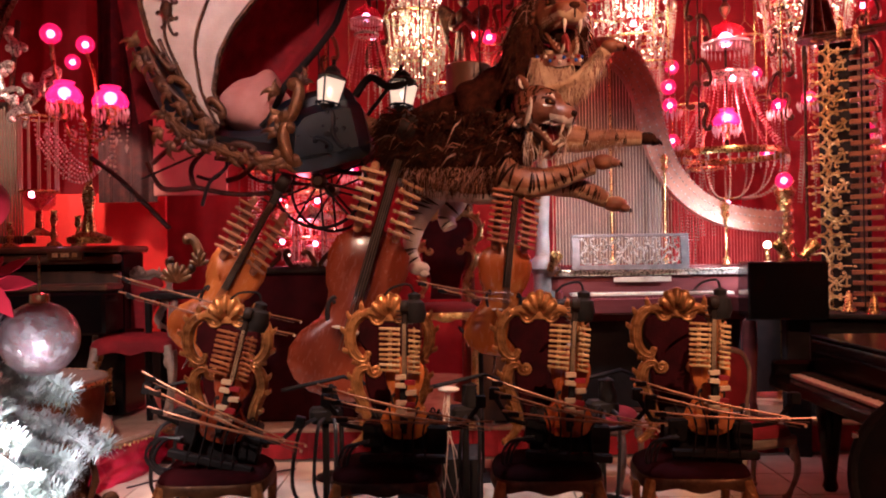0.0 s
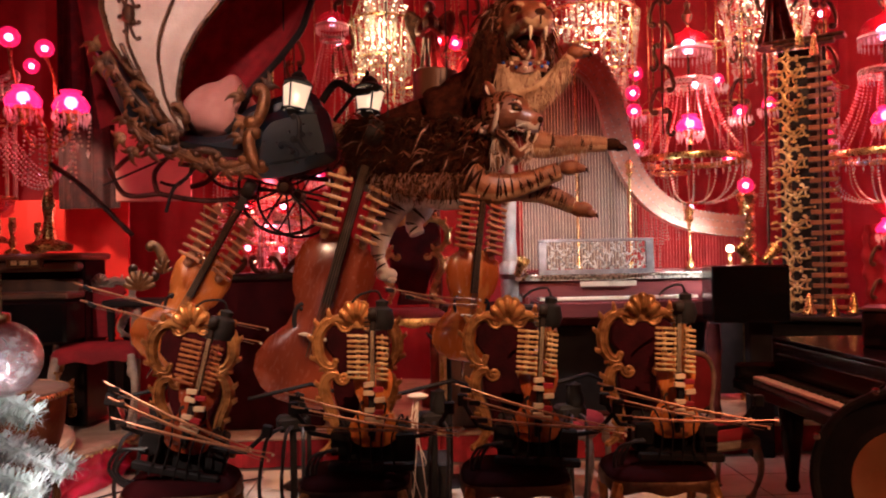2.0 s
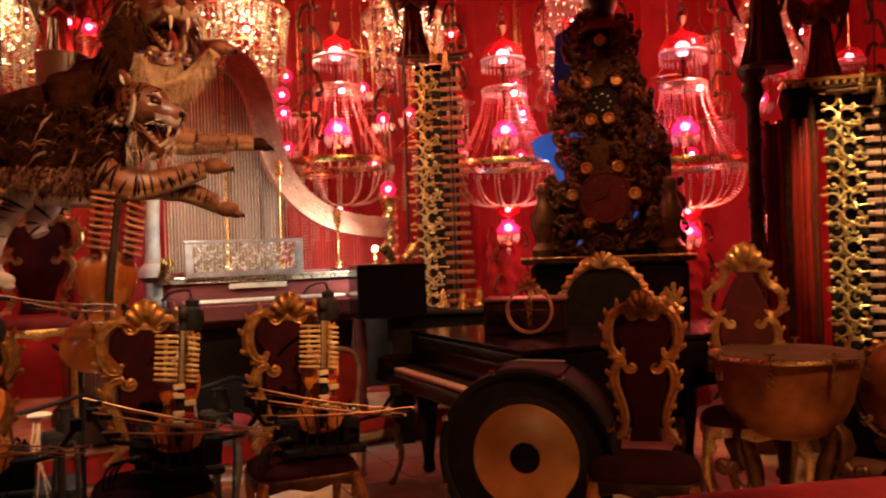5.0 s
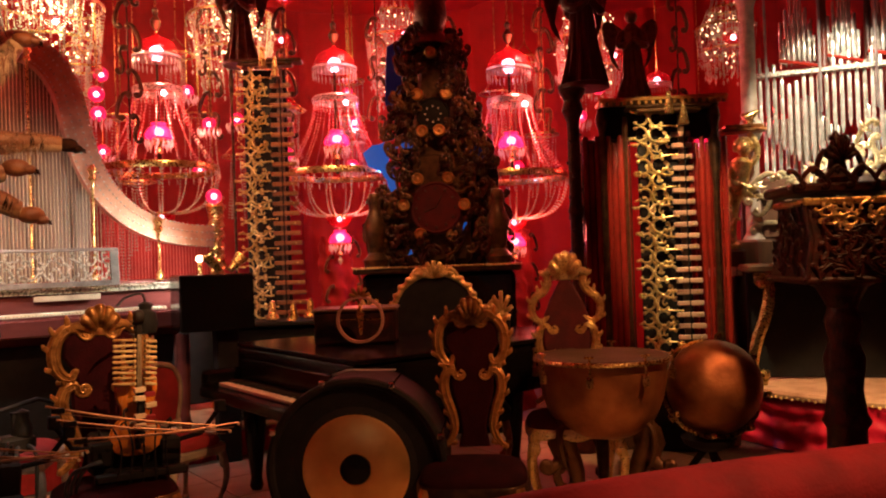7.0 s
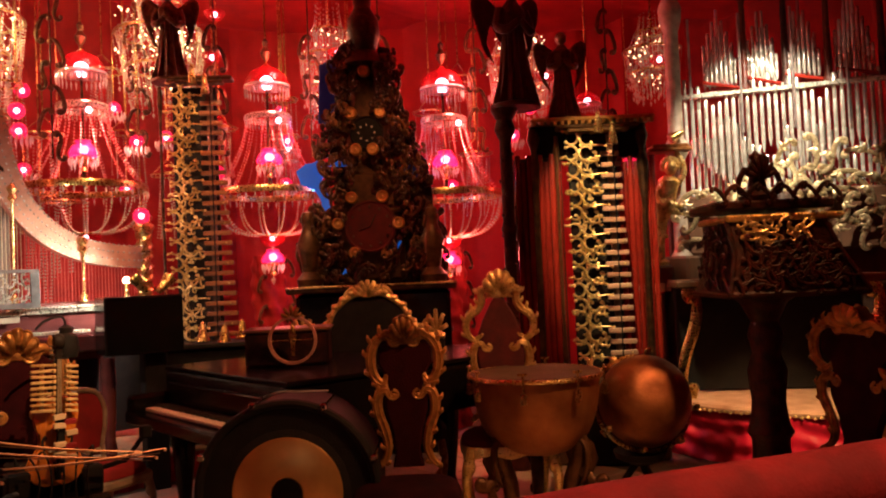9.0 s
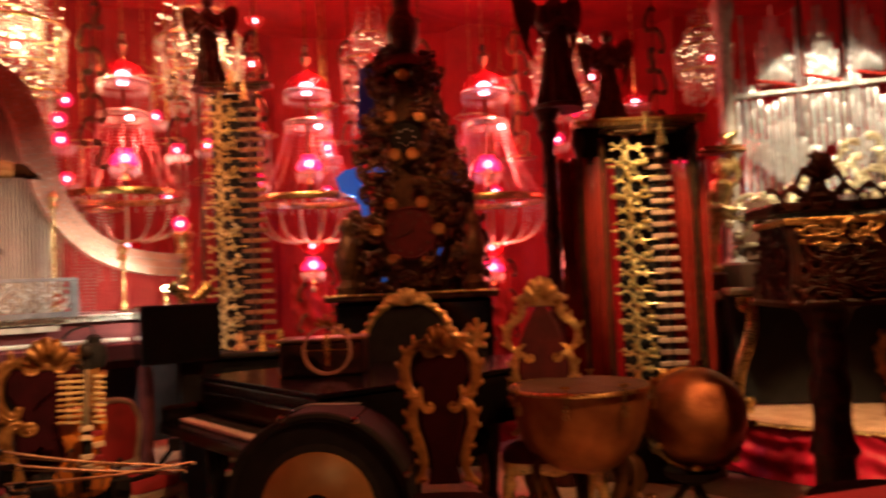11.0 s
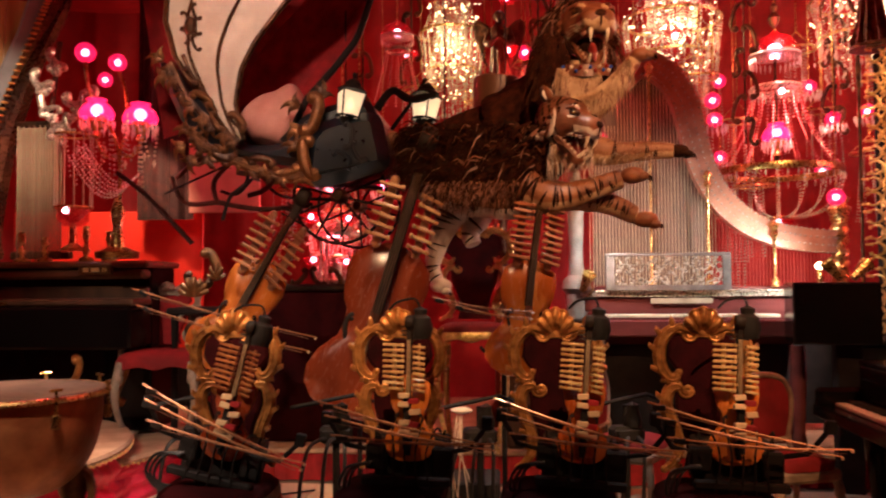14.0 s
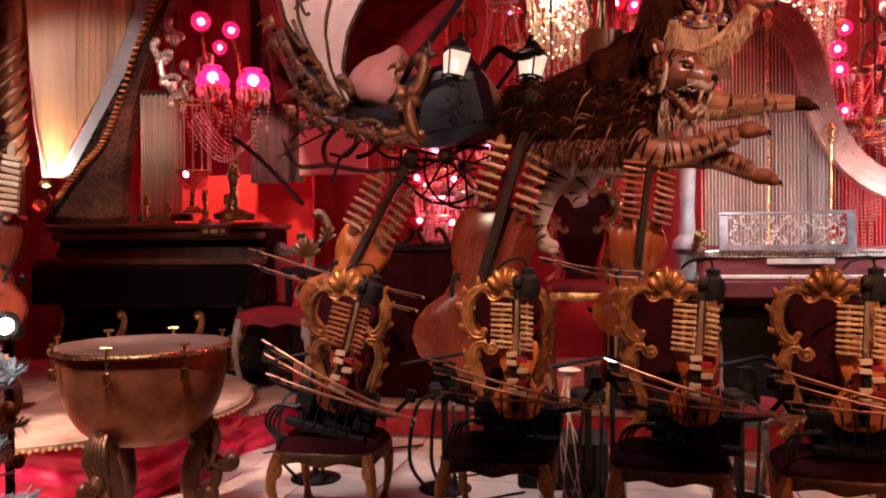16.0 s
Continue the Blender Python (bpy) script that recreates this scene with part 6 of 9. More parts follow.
part("foot", Geo().lathe([(0.1, 0.0), (0.03, 0.05), (0.02, 0.2), (0.12, 0.3)], 12), BRASS, cl)
rb = part("ruby_cup", Geo().lathe([(0.06, 0.18), (0.11, 0.22), (0.115, 0.3), (0.1, 0.31)], 18), REDGLASS, cl)
part("bulb", PIN_BULB, None, rb, m=pose(0, -0.1, 0.29))
for i, (x, h) in enumerate(((-3.3, 0.2), (-3.12, 0.16), (-2.8, 0.24), (-2.62, 0.2))):
    s = thing("gilt_candlestick", "small gilt candlestick on the piano lid", "candlestick", pose(x, 5.72, 1.567), "gilt candlesticks")
    part("stem", Geo().lathe([(0.05, 0.0), (0.055, 0.015), (0.015, 0.04), (0.03, 0.08), (0.012, h * 0.6), (0.03, h * 0.8), (0.02, h), (0.028, h + 0.02)], 12), BRASS, s)

# red glowing panels of cloth behind the coach
rp = thing("red_screen", "smooth orange-red cloth screen standing behind the upright piano", "screen", pose(-3.3, 7.0, 0.0, 0, 0, 6))
part("cloth", Geo().box((0, 0, 1.43), (1.7, 0.03, 1.24), 0.01), ORANGECLOTH, rp)
part("stand", Geo().box((0, 0.03, 0.4), (1.6, 0.04, 0.84), 0.01), SOOT, rp)
pk = thing("blush_banner", "faded tan cloth banner hanging behind the coach", "banner", pose(-2.08, 6.6, 0))
part("cloth", Geo().box((0, 0, 2.36), (0.62, 0.02, 0.74), 0.008), TANCLOTH, pk)
part("cord", Geo().tube([(-0.3, 0, 2.8), (-0.3, 0, 4.6)], 0.006, 5).tube([(0.3, 0, 2.8), (0.3, 0, 4.6)], 0.006, 5), SOOT, pk)
dk = thing("dark_drape", "dark mottled brown velvet drape hanging behind the girandole", "drape", pose(-2.66, 6.75, 0))
g = Geo()
g.sheet(lambda u, v: (-0.26 + 0.52 * u, 0.03 * math.sin(u * 17 + v) + 0.012 * math.sin(u * 41), 1.95 + 2.5 * v), 40, 12)
part("cloth", g, MOTTLED, dk)
part("drape_rod", Geo().tube([(-0.3, 0, 4.45), (0.3, 0, 4.45)], 0.015, 8), BRONZE, dk)

# ---- flying coach ----
co = thing("coach", "navy and gilt coach with red lined hood, hung in the air", "carriage", pose(0, 5.4, 0))
tub = smooth_line([(-1.93, 2.84), (-1.86, 2.62), (-1.72, 2.36), (-1.5, 2.22), (-1.2, 2.16), (-0.9, 2.12), (-0.66, 2.1), (-0.5, 2.22), (-0.5, 2.42), (-0.58, 2.55), (-0.8, 2.52), (-1.0, 2.44), (-1.08, 2.3), (-1.3, 2.28), (-1.44, 2.34), (-1.52, 2.48), (-1.66, 2.62), (-1.8, 2.78)], 4)
part("tub", Geo().plate([tuple(p) for p in tub], -0.42, 0.42, 0.05), NAVY, co, "navy enamel body")


ZL = [2.3, 2.4, 2.65, 2.85, 3.08, 3.5]
XL = [-1.40, -1.51, -1.67, -1.80, -1.86, -1.84]
ZR = [2.3, 2.54, 2.76, 2.93, 3.08, 3.5]
XR = [-1.345, -1.40, -1.36, -1.27, -1.15, -0.8]
ZH = [2.3, 2.36, 2.57, 2.76, 2.95, 3.18, 3.5]
XH = [-1.12, -1.06, -0.96, -0.78, -0.63, -0.55, -0.52]


def hood(u, v):
    z = 2.3 + 1.2 * v
    a, b = np.interp(z, ZR, XR) - 0.06, np.interp(z, ZH, XH)
    tuft = 0.02 * abs(math.sin(u * 14)) + 0.015 * math.sin(v * 18 + 4 * u)
    return (a + (b - a) * u, -0.34 + 0.75 * math.sin(math.pi * min(1, 0.06 + 0.94 * u)) ** 0.7 * (0.4 + 0.6 * v) + tuft, z)


part("hood_lining", Geo().sheet(hood, 40, 24), VELVET, co, "deep red velvet hood lining")
g = Geo().tube([(hood(1.0, v)[0], -0.36, hood(1.0, v)[2]) for v in np.linspace(0, 1, 24)], 0.022, 8)
part("hood_rim", g, SOOT, co, "black leather rim of the hood")
g = Geo()
g.sheet(lambda u, v: (-1.0 - 0.95 * math.cos(u * math.pi / 2) - 0.15 * v, 0.42 * (1 - 0.2 * v) - 0.75 * (1 - u) * 0.9, 2.35 + 1.15 * v + 0.1 * math.sin(u * 3)), 16, 12)
part("hood_shell", g, VELVET, co, "dull red outer shell of the hood")
fl = Geo()


def flap(u, v):
    z = 2.31 + 1.15 * v
    a, b = np.interp(z, ZL, XL), np.interp(z, ZR, XR)
    return (a + (b - a) * u, -0.42 - 0.05 * math.sin(math.pi * u), z)


fl.sheet(flap, 10, 30)
part("satin_flap", fl, SATIN, co, "cream satin side flap of the hood")
for u in (0.0, 0.22, 0.62, 1.0):
    g = Geo()
    pts = [flap(u, v) for v in np.linspace(0, 1, 22)]
    g.tube([(p[0], p[1] - 0.015, p[2]) for p in pts], 0.018 if u in (0.0, 1.0) else 0.01, 7)
    for p in pts[::1]:
        g.ball((p[0] + 0.01, p[1] - 0.024, p[2]), 0.014 if u in (0.0, 1.0) else 0.008, 6, 4)
    part("braid", g, OLDGILT, co, "gilt braid")
g = Geo()
for k in range(5):
    scroll(g, (-1.68 + 0.035 * (-1) ** k, -0.47, 2.92 + 0.05 * k), 0.11, "Q", 0.01, 1 if k % 2 else -1, 20)
g.ball((-1.68, -0.48, 3.03), (0.04, 0.02, 0.06), 10, 7)
part("medallion", g, BRONZE, co)


def cush(u, v):
    a, b = 2 * math.pi * u, math.pi * (v - 0.5)
    k = math.copysign(abs(math.cos(b)) ** 0.7, math.cos(b))
    x = 0.25 * k * math.copysign(abs(math.cos(a)) ** 0.75, math.cos(a))
    y = 0.2 * k * math.sin(a)
    z = 0.165 * math.sin(b) * (1 - 0.25 * (x / 0.24) ** 2)
    crease = 0.012 * math.sin(9 * x + 14 * z) + 0.008 * math.sin(31 * x - 20 * z)
    return (-1.2 + x, -0.2 + y + crease, 2.46 + z + 0.09 * math.exp(-((x - 0.12) / 0.09) ** 2) * (z > 0) * (z / 0.15) + crease)


part("cushion", Geo().sheet(cush, 40, 22), BLUSH, co, "blush pink satin cushion")
g = Geo()
edge = smooth_line([(-1.813, 2.8), (-1.737, 2.636), (-1.615, 2.473), (-1.474, 2.353), (-1.357, 2.28)], 6)
g.tube([(p[0], -0.46, p[1]) for p in edge], 0.022, 8)
g.tube([(p[0] + 0.075, -0.45, p[1] + 0.05) for p in edge[:-4]], 0.015, 8)
part("gilt_edge", g, OLDGILT, co, "carved gilt edge moulding")
for k, p in enumerate(edge[1:-1:3]):
    part("gilt_leaf", (lambda q: (leaf(q, (p[0], -0.47, p[1]), 215 if k % 2 else 250, 0.11, 0.02), q)[1])(Geo()), OLDGILT, co)
under = smooth_line([(-1.705, 2.379), (-1.582, 2.259), (-1.405, 2.174), (-1.211, 2.092), (-1.034, 2.053), (-0.898, 2.093)], 6)
part("gilt_edge", Geo().tube([(p[0], -0.46, p[1]) for p in under], [0.034 * (0.7 + 0.4 * math.sin(3 * math.pi * i / (len(under) - 1)) ** 2) for i in range(len(under))], 9), OLDGILT, co, "carved gilt swag under the body")
for k, p in enumerate(under[1:-2:3]):
    for a in (130, 300):
        part("gilt_leaf", (lambda q: (leaf(q, (p[0], -0.47, p[1]), a + 25 * (-1) ** k, 0.1, 0.02), q)[1])(Geo()), OLDGILT, co)
for x, z, h, fl_, tn, r in ((-0.9, 2.44, 0.24, 1, -15, 0.04), (-0.91, 2.17, 0.24, -1, 12, 0.04), (-1.37, 2.41, 0.13, 1, 40, 0.024), (-1.5, 2.41, 0.12, -1, 30, 0.02), (-1.6, 2.56, 0.14, 1, 60, 0.022),
                            (-1.68, 2.7, 0.12, -1, 40, 0.02), (-1.21, 2.15, 0.15, 1, 80, 0.026), (-1.46, 2.2, 0.13, -1, 70, 0.024), (-1.06, 2.1, 0.14, -1, 95, 0.024), (-1.64, 2.26, 0.12, 1, 30, 0.022)):
    part("gilt_scroll", scroll(Geo(), (x, -0.48, z), h, "Q", r, fl_, tn, 0.95, n=10), OLDGILT, co, "carved gilt volute")
for x, z, a in ((-0.98, 2.5, 160), (-0.97, 2.36, 200), (-0.84, 2.55, 60), (-0.98, 2.24, 150), (-1.66, 2.2, 250), (-1.72, 2.28, 220), (-1.56, 2.2, 280), (-1.83, 2.72, 200), (-1.86, 2.82, 150)):
    part("gilt_leaf", (lambda q: (leaf(q, (x, -0.47, z), a, 0.12, 0.022), q)[1])(Geo()), OLDGILT, co)
for a, b, c in (((-2.27, 2.137), (-2.07, 1.985), (-1.756, 1.664)), ((-1.586, 1.92), (-1.6, 2.08), (-1.395, 2.269)), ((-1.862, 2.092), (-1.76, 2.18), (-1.674, 2.23)), ((-1.9, 2.1), (-1.8, 1.93), (-1.58, 1.93)),
                ((-1.453, 2.122), (-1.1, 2.07), (-0.49, 2.0)), ((-1.38, 1.97), (-1.28, 2.0), (-1.19, 2.08)), ((-1.58, 1.93), (-1.3, 1.88), (-0.95, 1.9))):
    part("iron_bar", Geo().tube([(p[0], -0.25, p[1]) for p in smooth_line([a, b, c], 6)], 0.017, 7), DARKCARVE, co, "dark carved iron bar")
part("side_panel", Geo().plate([tuple(p) for p in smooth_line([(-1.78, 2.64), (-1.62, 2.56), (-1.46, 2.42), (-1.42, 2.3), (-1.6, 2.28), (-1.72, 2.42)], 4)], -0.45, -0.43, 0.01), NAVY, co)


def wheel(x, z, R, y, n):
    w = part("wheel", Geo().tube([(R * math.cos(a), 0, R * math.sin(a)) for a in np.linspace(0, 2 * math.pi, 44, False)], 0.011, 7, True), SOOT, co, m=pose(x, y, z))
    part("hub", Geo().lathe([(0.0, -0.1), (0.03, -0.1), (0.05, -0.05), (0.05, 0.05), (0.03, 0.08), (0, 0.08)], 14, pose(0, 0, 0, 90, 0, 0)), BRONZE, w)
    sp_ = mesh_of("spoke", Geo().tube([(0.04, 0, 0), (R * 0.5, 0, 0), (R, 0, 0)], [0.007, 0.009, 0.006], 7), SOOT)
    for i in range(n):
        part("spoke", sp_, None, w, m=pose(0, 0, 0, 0, 360 / n * i + 14, 0))


wheel(-0.76, 1.95, 0.3, -0.3, 10)
wheel(-0.78, 1.95, 0.3, 0.42, 10)
g = Geo()
g.tube(smooth_line([(-1.62, -0.1, 2.02), (-1.5, -0.1, 2.0), (-1.35, -0.12, 2.12), (-1.2, -0.1, 1.98), (-0.78, -0.1, 1.95)], 6), 0.011, 7)
g.tube([(-1.9, -0.35, 1.98), (-1.35, -0.4, 2.2)], 0.008, 6)
g.tube(smooth_line([(-1.36, -0.38, 2.2), (-1.34, -0.38, 2.05), (-1.45, -0.38, 1.95), (-1.5, -0.38, 1.8)], 5), 0.012, 7)
part("undercarriage", g, SOOT, co)
for x in (-1.75, -0.85):
    part("suspension_cable", Geo().tube([(x, 0.3, 2.3), (x, 0.3, 4.6)], 0.006, 5), SOOT, co)


def coach_lantern(x, y, z, rz):
    l = thing("coach_lantern", "lit black coach lantern with frosted panes", "lantern", pose(x, y, z, 0, 10, rz), "coach lanterns")
    gm = mesh_of("pane", Geo().plate([(-0.045, -0.09), (0.045, -0.09), (0.066, 0.07), (-0.066, 0.07)], -0.066, -0.06, 0.002, pose(0, 0, 0, 7, 0, 0)), LANTERN)
    for k in range(4):
        part("pane", gm, None, l, m=pose(0, 0, 0, 0, 0, 90 * k))
    fr = Geo()
    for k in range(4):
        c, s = (1, 1, -1, -1)[k], (1, -1, -1, 1)[k]
        fr.tube([(c * 0.048, s * 0.048, -0.09), (c * 0.07, s * 0.07, 0.075)], 0.007, 6)
    part("frame", fr, SOOT, l)
    part("bulb", Geo().ball((0, 0, -0.01), (0.02, 0.02, 0.03), 10, 7), BULB, l)
    part("cap", Geo().lathe([(0.095, 0.075), (0.095, 0.083), (0.055, 0.11), (0.05, 0.13), (0.03, 0.15), (0.0, 0.17)], 8), SOOT, l)
    part("base", Geo().lathe([(0.0, -0.16), (0.03, -0.14), (0.05, -0.1), (0.085, -0.09), (0.085, -0.085)], 8), SOOT, l)
    part("arm", Geo().tube(smooth_line([(0, 0.02, 0.2), (0.04, 0.12, 0.1), (0.05, 0.3, -0.1)], 5), 0.014, 7), SOOT, l)


coach_lantern(-0.66, 4.95, 2.51, 28)
coach_lantern(-0.22, 5.2, 2.53, 62)
da = thing("coach_dashboard", "dark blue curved coach dashboard with worn enamel", "carriage part", pose(0, 5.2, 0))
part("dash", Geo().plate([tuple(p) for p in smooth_line([(-0.93, 2.3), (-0.84, 2.4), (-0.64, 2.45), (-0.49, 2.44), (-0.44, 2.3), (-0.42, 2.12), (-0.55, 2.06), (-0.8, 2.0), (-0.95, 2.02), (-0.95, 2.16)], 4)], -0.3, 0.1, 0.07), NAVY, da)
for k, (x, z, h) in enumerate(((-0.66, 2.3, 0.16), (-0.6, 2.2, 0.14), (-0.7, 2.17, 0.12))):
    part("carving", scroll(Geo(), (x, -0.31, z), h, "Q", 0.014, (-1) ** k, 30 * k), NAVY, da)
g = Geo()
g.tube(smooth_line([(-0.52, -0.1, 2.5), (-0.42, -0.1, 2.62), (-0.3, -0.1, 2.56), (-0.15, -0.05, 2.6)], 5), 0.026, 7)
part("shaft", g, SOOT, da)

# ---- leaping beasts: painted carved figures, one mesh each ----


def limb(g, pts, rad, slot, n=12, under=None, stripes=0, seed=1, dark=2):
    k = len(pts)
    P = smooth_line(pts, 5)
    R = np.interp(np.linspace(0, k - 1, len(P)), range(k), rad)
    rr = random.Random(seed)
    R = [q * rr.uniform(0.95, 1.05) for q in R]
    g.tube(P, R, n, slot=slot)
    if under is not None:
        g.tube([(p[0], p[1] - 0.004, p[2] - 0.34 * q) for p, q in zip(P, R)], [q * 0.84 for q in R], n, slot=under)
    for i in range(stripes):
        f = (i + rr.uniform(0.1, 0.9)) / stripes * (len(P) - 2)
        j = int(f)
        p, d = np.array(P[j]), unit(np.array(P[j + 1]) - np.array(P[j]))
        p = p + (np.array(P[j + 1]) - p) * (f - j)
        side = unit(np.cross(d, (0, -1, 0)))
        face = unit(np.cross(side, d))
        if face[1] > 0:
            face = -face
        a0, a1 = rr.uniform(1.0, 2.2), rr.uniform(-1.6, -0.1)
        lean = rr.uniform(-0.25, 0.25)
        q = []
        for s in range(7):
            a = a0 + (a1 - a0) * s / 6
            q.append(tuple(p + R[j] * 1.0 * (side * math.sin(a) + face * math.cos(a)) + d * lean * R[j] * (s / 3 - 1)))
        w = R[j] * rr.uniform(0.04, 0.085) + 0.0025
        g.tube(q, [0.001, w * 0.6, w, w * 1.1, w, w * 0.6, 0.001], 5, slot=dark)
        if rr.random() < 0.4:
            e = [tuple(np.array(v) + d * w * 2.4 * (1 - abs(i2 - 3) / 4)) for i2, v in enumerate(q)]
            g.tube(e[1:6], [0.001, w * 0.6, w * 0.8, w * 0.6, 0.001], 5, slot=dark)


def paw(g, p, d, r, slot, claw):
    g.ball(p, (r * 1.3, r, r * 0.85), 12, 8, slot=slot)
    for k in (-1.0, -0.35, 0.35, 1.0):
        q = (p[0] + d[0] * r * (1.25 - 0.2 * abs(k)), p[1] + k * r * 0.75, p[2] + d[1] * r * 1.1 - 0.012)
        g.ball(q, (r * 0.55, r * 0.32, r * 0.42), 8, 6, slot=slot)
        g.tube([q, (q[0] + d[0] * r * 0.65, q[1], q[2] - r * 0.1), (q[0] + d[0] * r * 0.85, q[1], q[2] - r * 0.5)], [r * 0.2, r * 0.14, 0.001], 6, slot=claw)


def tufts(g, n, seed, where, length, width, slots):
    """Long thin hairs that spring from the hide, bend and droop."""
    r = random.Random(seed)
    for i in range(n):
        p, d = where(r)
        p, d = np.array(p), np.array(d)
        L = r.uniform(*length)
        s = np.array((r.uniform(-1, 1), r.uniform(-0.5, 0.2), r.uniform(-1, 1))) * L * 0.26
        w = r.uniform(*width)
        q = p + d * L * 0.5 + s + (0, -0.02, 0.01)
        e = p + d * L + s * 1.6 - (0, 0, 0.25 * L)
        g.tube([tuple(p), tuple((p + q) / 2 + (0, -0.008, 0)), tuple(q), tuple(e)], [w, w * 0.9, w * 0.6, 0.0006], 3, slot=slots[r.randrange(len(slots))])


HEADX = [-0.21, -0.19, -0.15, -0.09, -0.02, 0.05, 0.1, 0.135, 0.17, 0.205, 0.235, 0.258, 0.266]
HEADW = [0.01, 0.07, 0.13, 0.165, 0.175, 0.165, 0.14, 0.116, 0.105, 0.102, 0.092, 0.06, 0.01]
HEADT = [0.01, 0.06, 0.11, 0.145, 0.158, 0.148, 0.115, 0.085, 0.068, 0.06, 0.052, 0.035, 0.01]
HEADB = [0.01, 0.06, 0.11, 0.15, 0.155, 0.12, 0.085, 0.075, 0.078, 0.082, 0.075, 0.05, 0.01]


def beast_head(g, c, s, slots, yaw=0, pitch=0, striped=True, gape=40):
    """A big cat's roaring head: skull and muzzle in one skin, hinged jaw, teeth, eyes, ears, whisker pads."""
    hide, pale, dark, tooth, tongue, eye = slots
    m = Matrix.Translation(c) @ pose(0, 0, 0, 0, pitch, yaw) @ Matrix.Scale(s, 4)
    nu, nv = 40, 44
    vs, fs, tint = [], [], []
    for j in range(nv + 1):
        x = -0.21 + 0.476 * j / nv
        w, t, b = np.interp(x, HEADX, HEADW), np.interp(x, HEADX, HEADT), np.interp(x, HEADX, HEADB)
        for i in range(nu):
            a = 2 * math.pi * i / nu
            cy, cz = math.cos(a), math.sin(a)
            y = w * math.copysign(abs(cy) ** 0.8, cy)
            z = (t if cz > 0 else b) * math.copysign(abs(cz) ** 0.85, cz)
            brow = 0.016 * math.exp(-((x - 0.1) / 0.03) ** 2 - ((abs(y) - 0.075) / 0.03) ** 2) * (cz > 0)
            socket = -0.018 * math.exp(-((x - 0.128) / 0.024) ** 2 - ((abs(y) - 0.085) / 0.025) ** 2) * (cz > -0.1)
            bridge = -0.012 * math.exp(-((x - 0.17) / 0.03) ** 2 - ((abs(y) - 0.06) / 0.02) ** 2) * (cz > 0)
            vs.append((x, y * (1 + socket * 4), z + brow + socket + bridge))
    for j in range(nv):
        for i in range(nu):
            f = [j * nu + i, j * nu + (i + 1) % nu, (j + 1) * nu + (i + 1) % nu, (j + 1) * nu + i]
            x, y, z = np.mean([vs[q] for q in f], axis=0)
            k = hide
            if (x > 0.15 and z < -0.02) or (-0.06 < x < 0.04 and z < -0.05 and abs(y) > 0.06) or (abs(x - 0.11) < 0.02 and 0.085 < z < 0.115 and abs(y) > 0.055):
                k = pale
            if striped:
                if x < 0.05 and abs(y) > 0.06 and math.sin(x * 95 + z * 55 + 1) > 0.55:
                    k = dark
                if z > 0.1 and x < 0.1 and math.sin(x * 120 + abs(y) * 30) > 0.62:
                    k = dark
            if x < 0.2 and x > 0.05 and z < -0.06 and abs(y) < 0.08:
                k = tongue
            fs.append(f)
            tint.append(k)
    for k in sorted(set(tint)):
        g.add(vs, [f for f, q in zip(fs, tint) if q == k], m, k)
    ja, jb = math.cos(radians(gape)), math.sin(radians(gape))

    def jaw(d, y, z):
        d *= 0.84
        return (0.02 + d * ja + z * jb, y, -0.11 - d * jb + z * ja)
    vs, fs = [], []
    for j in range(13):
        d = 0.265 * j / 12
        w = np.interp(d, [0, 0.06, 0.16, 0.23, 0.255, 0.265], [0.12, 0.105, 0.075, 0.066, 0.045, 0.01])
        for i in range(20):
            a = 2 * math.pi * i / 20
            z = 0.055 * math.sin(a)
            vs.append(jaw(d, w * math.cos(a), z if z < 0 else z * 0.25 + (0.02 if abs(math.cos(a)) > 0.6 else -0.012)))
    fs = [[j * 20 + i, j * 20 + (i + 1) % 20, (j + 1) * 20 + (i + 1) % 20, (j + 1) * 20 + i] for j in range(12) for i in range(20)]
    g.add(vs, fs, m, hide)
    g.tube([jaw(0.02, 0, 0.0), jaw(0.1, 0, 0.03), jaw(0.17, 0, 0.035), jaw(0.215, 0, 0.02)], [0.04, 0.04, 0.034, 0.012], 10, False, 0.6, m, tongue)
    g.ball((0.035, 0, -0.105), (0.07, 0.09, 0.07), 12, 9, m, dark)
    for k in (-1, 1):
        g.tube([(0.225, k * 0.05, -0.06), (0.23, k * 0.05, -0.1), (0.22, k * 0.048, -0.145)], [0.013, 0.01, 0.001], 8, m=m, slot=tooth)
        g.tube([jaw(0.225, k * 0.045, 0.01), jaw(0.235, k * 0.045, 0.06), jaw(0.225, k * 0.043, 0.095)], [0.013, 0.01, 0.001], 8, m=m, slot=tooth)
        for q in range(4):
            g.tube([(0.19 - 0.035 * q, k * 0.07, -0.07), (0.19 - 0.035 * q, k * 0.07, -0.092)], [0.009, 0.002], 6, m=m, slot=tooth)
            g.tube([jaw(0.19 - 0.04 * q, k * (0.058 + 0.008 * q), 0.01), jaw(0.19 - 0.04 * q, k * (0.058 + 0.008 * q), 0.04)], [0.011, 0.002], 6, m=m, slot=tooth)
            g.tube([(0.21 - 0.015 * q, k * 0.095, -0.03 - 0.008 * q), (0.2 - 0.03 * q, k * 0.18, -0.06 - 0.02 * q)], [0.0009, 0.0004], 4, m=m, slot=tooth)
        g.tube([(0.04, k * 0.115, -0.09), (0.09, k * 0.11, -0.085), (0.14, k * 0.1, -0.08), (0.2, k * 0.097, -0.086), (0.245, k * 0.06, -0.06)], [0.002, 0.003, 0.004, 0.005, 0.003], 8, m=m, slot=hide)
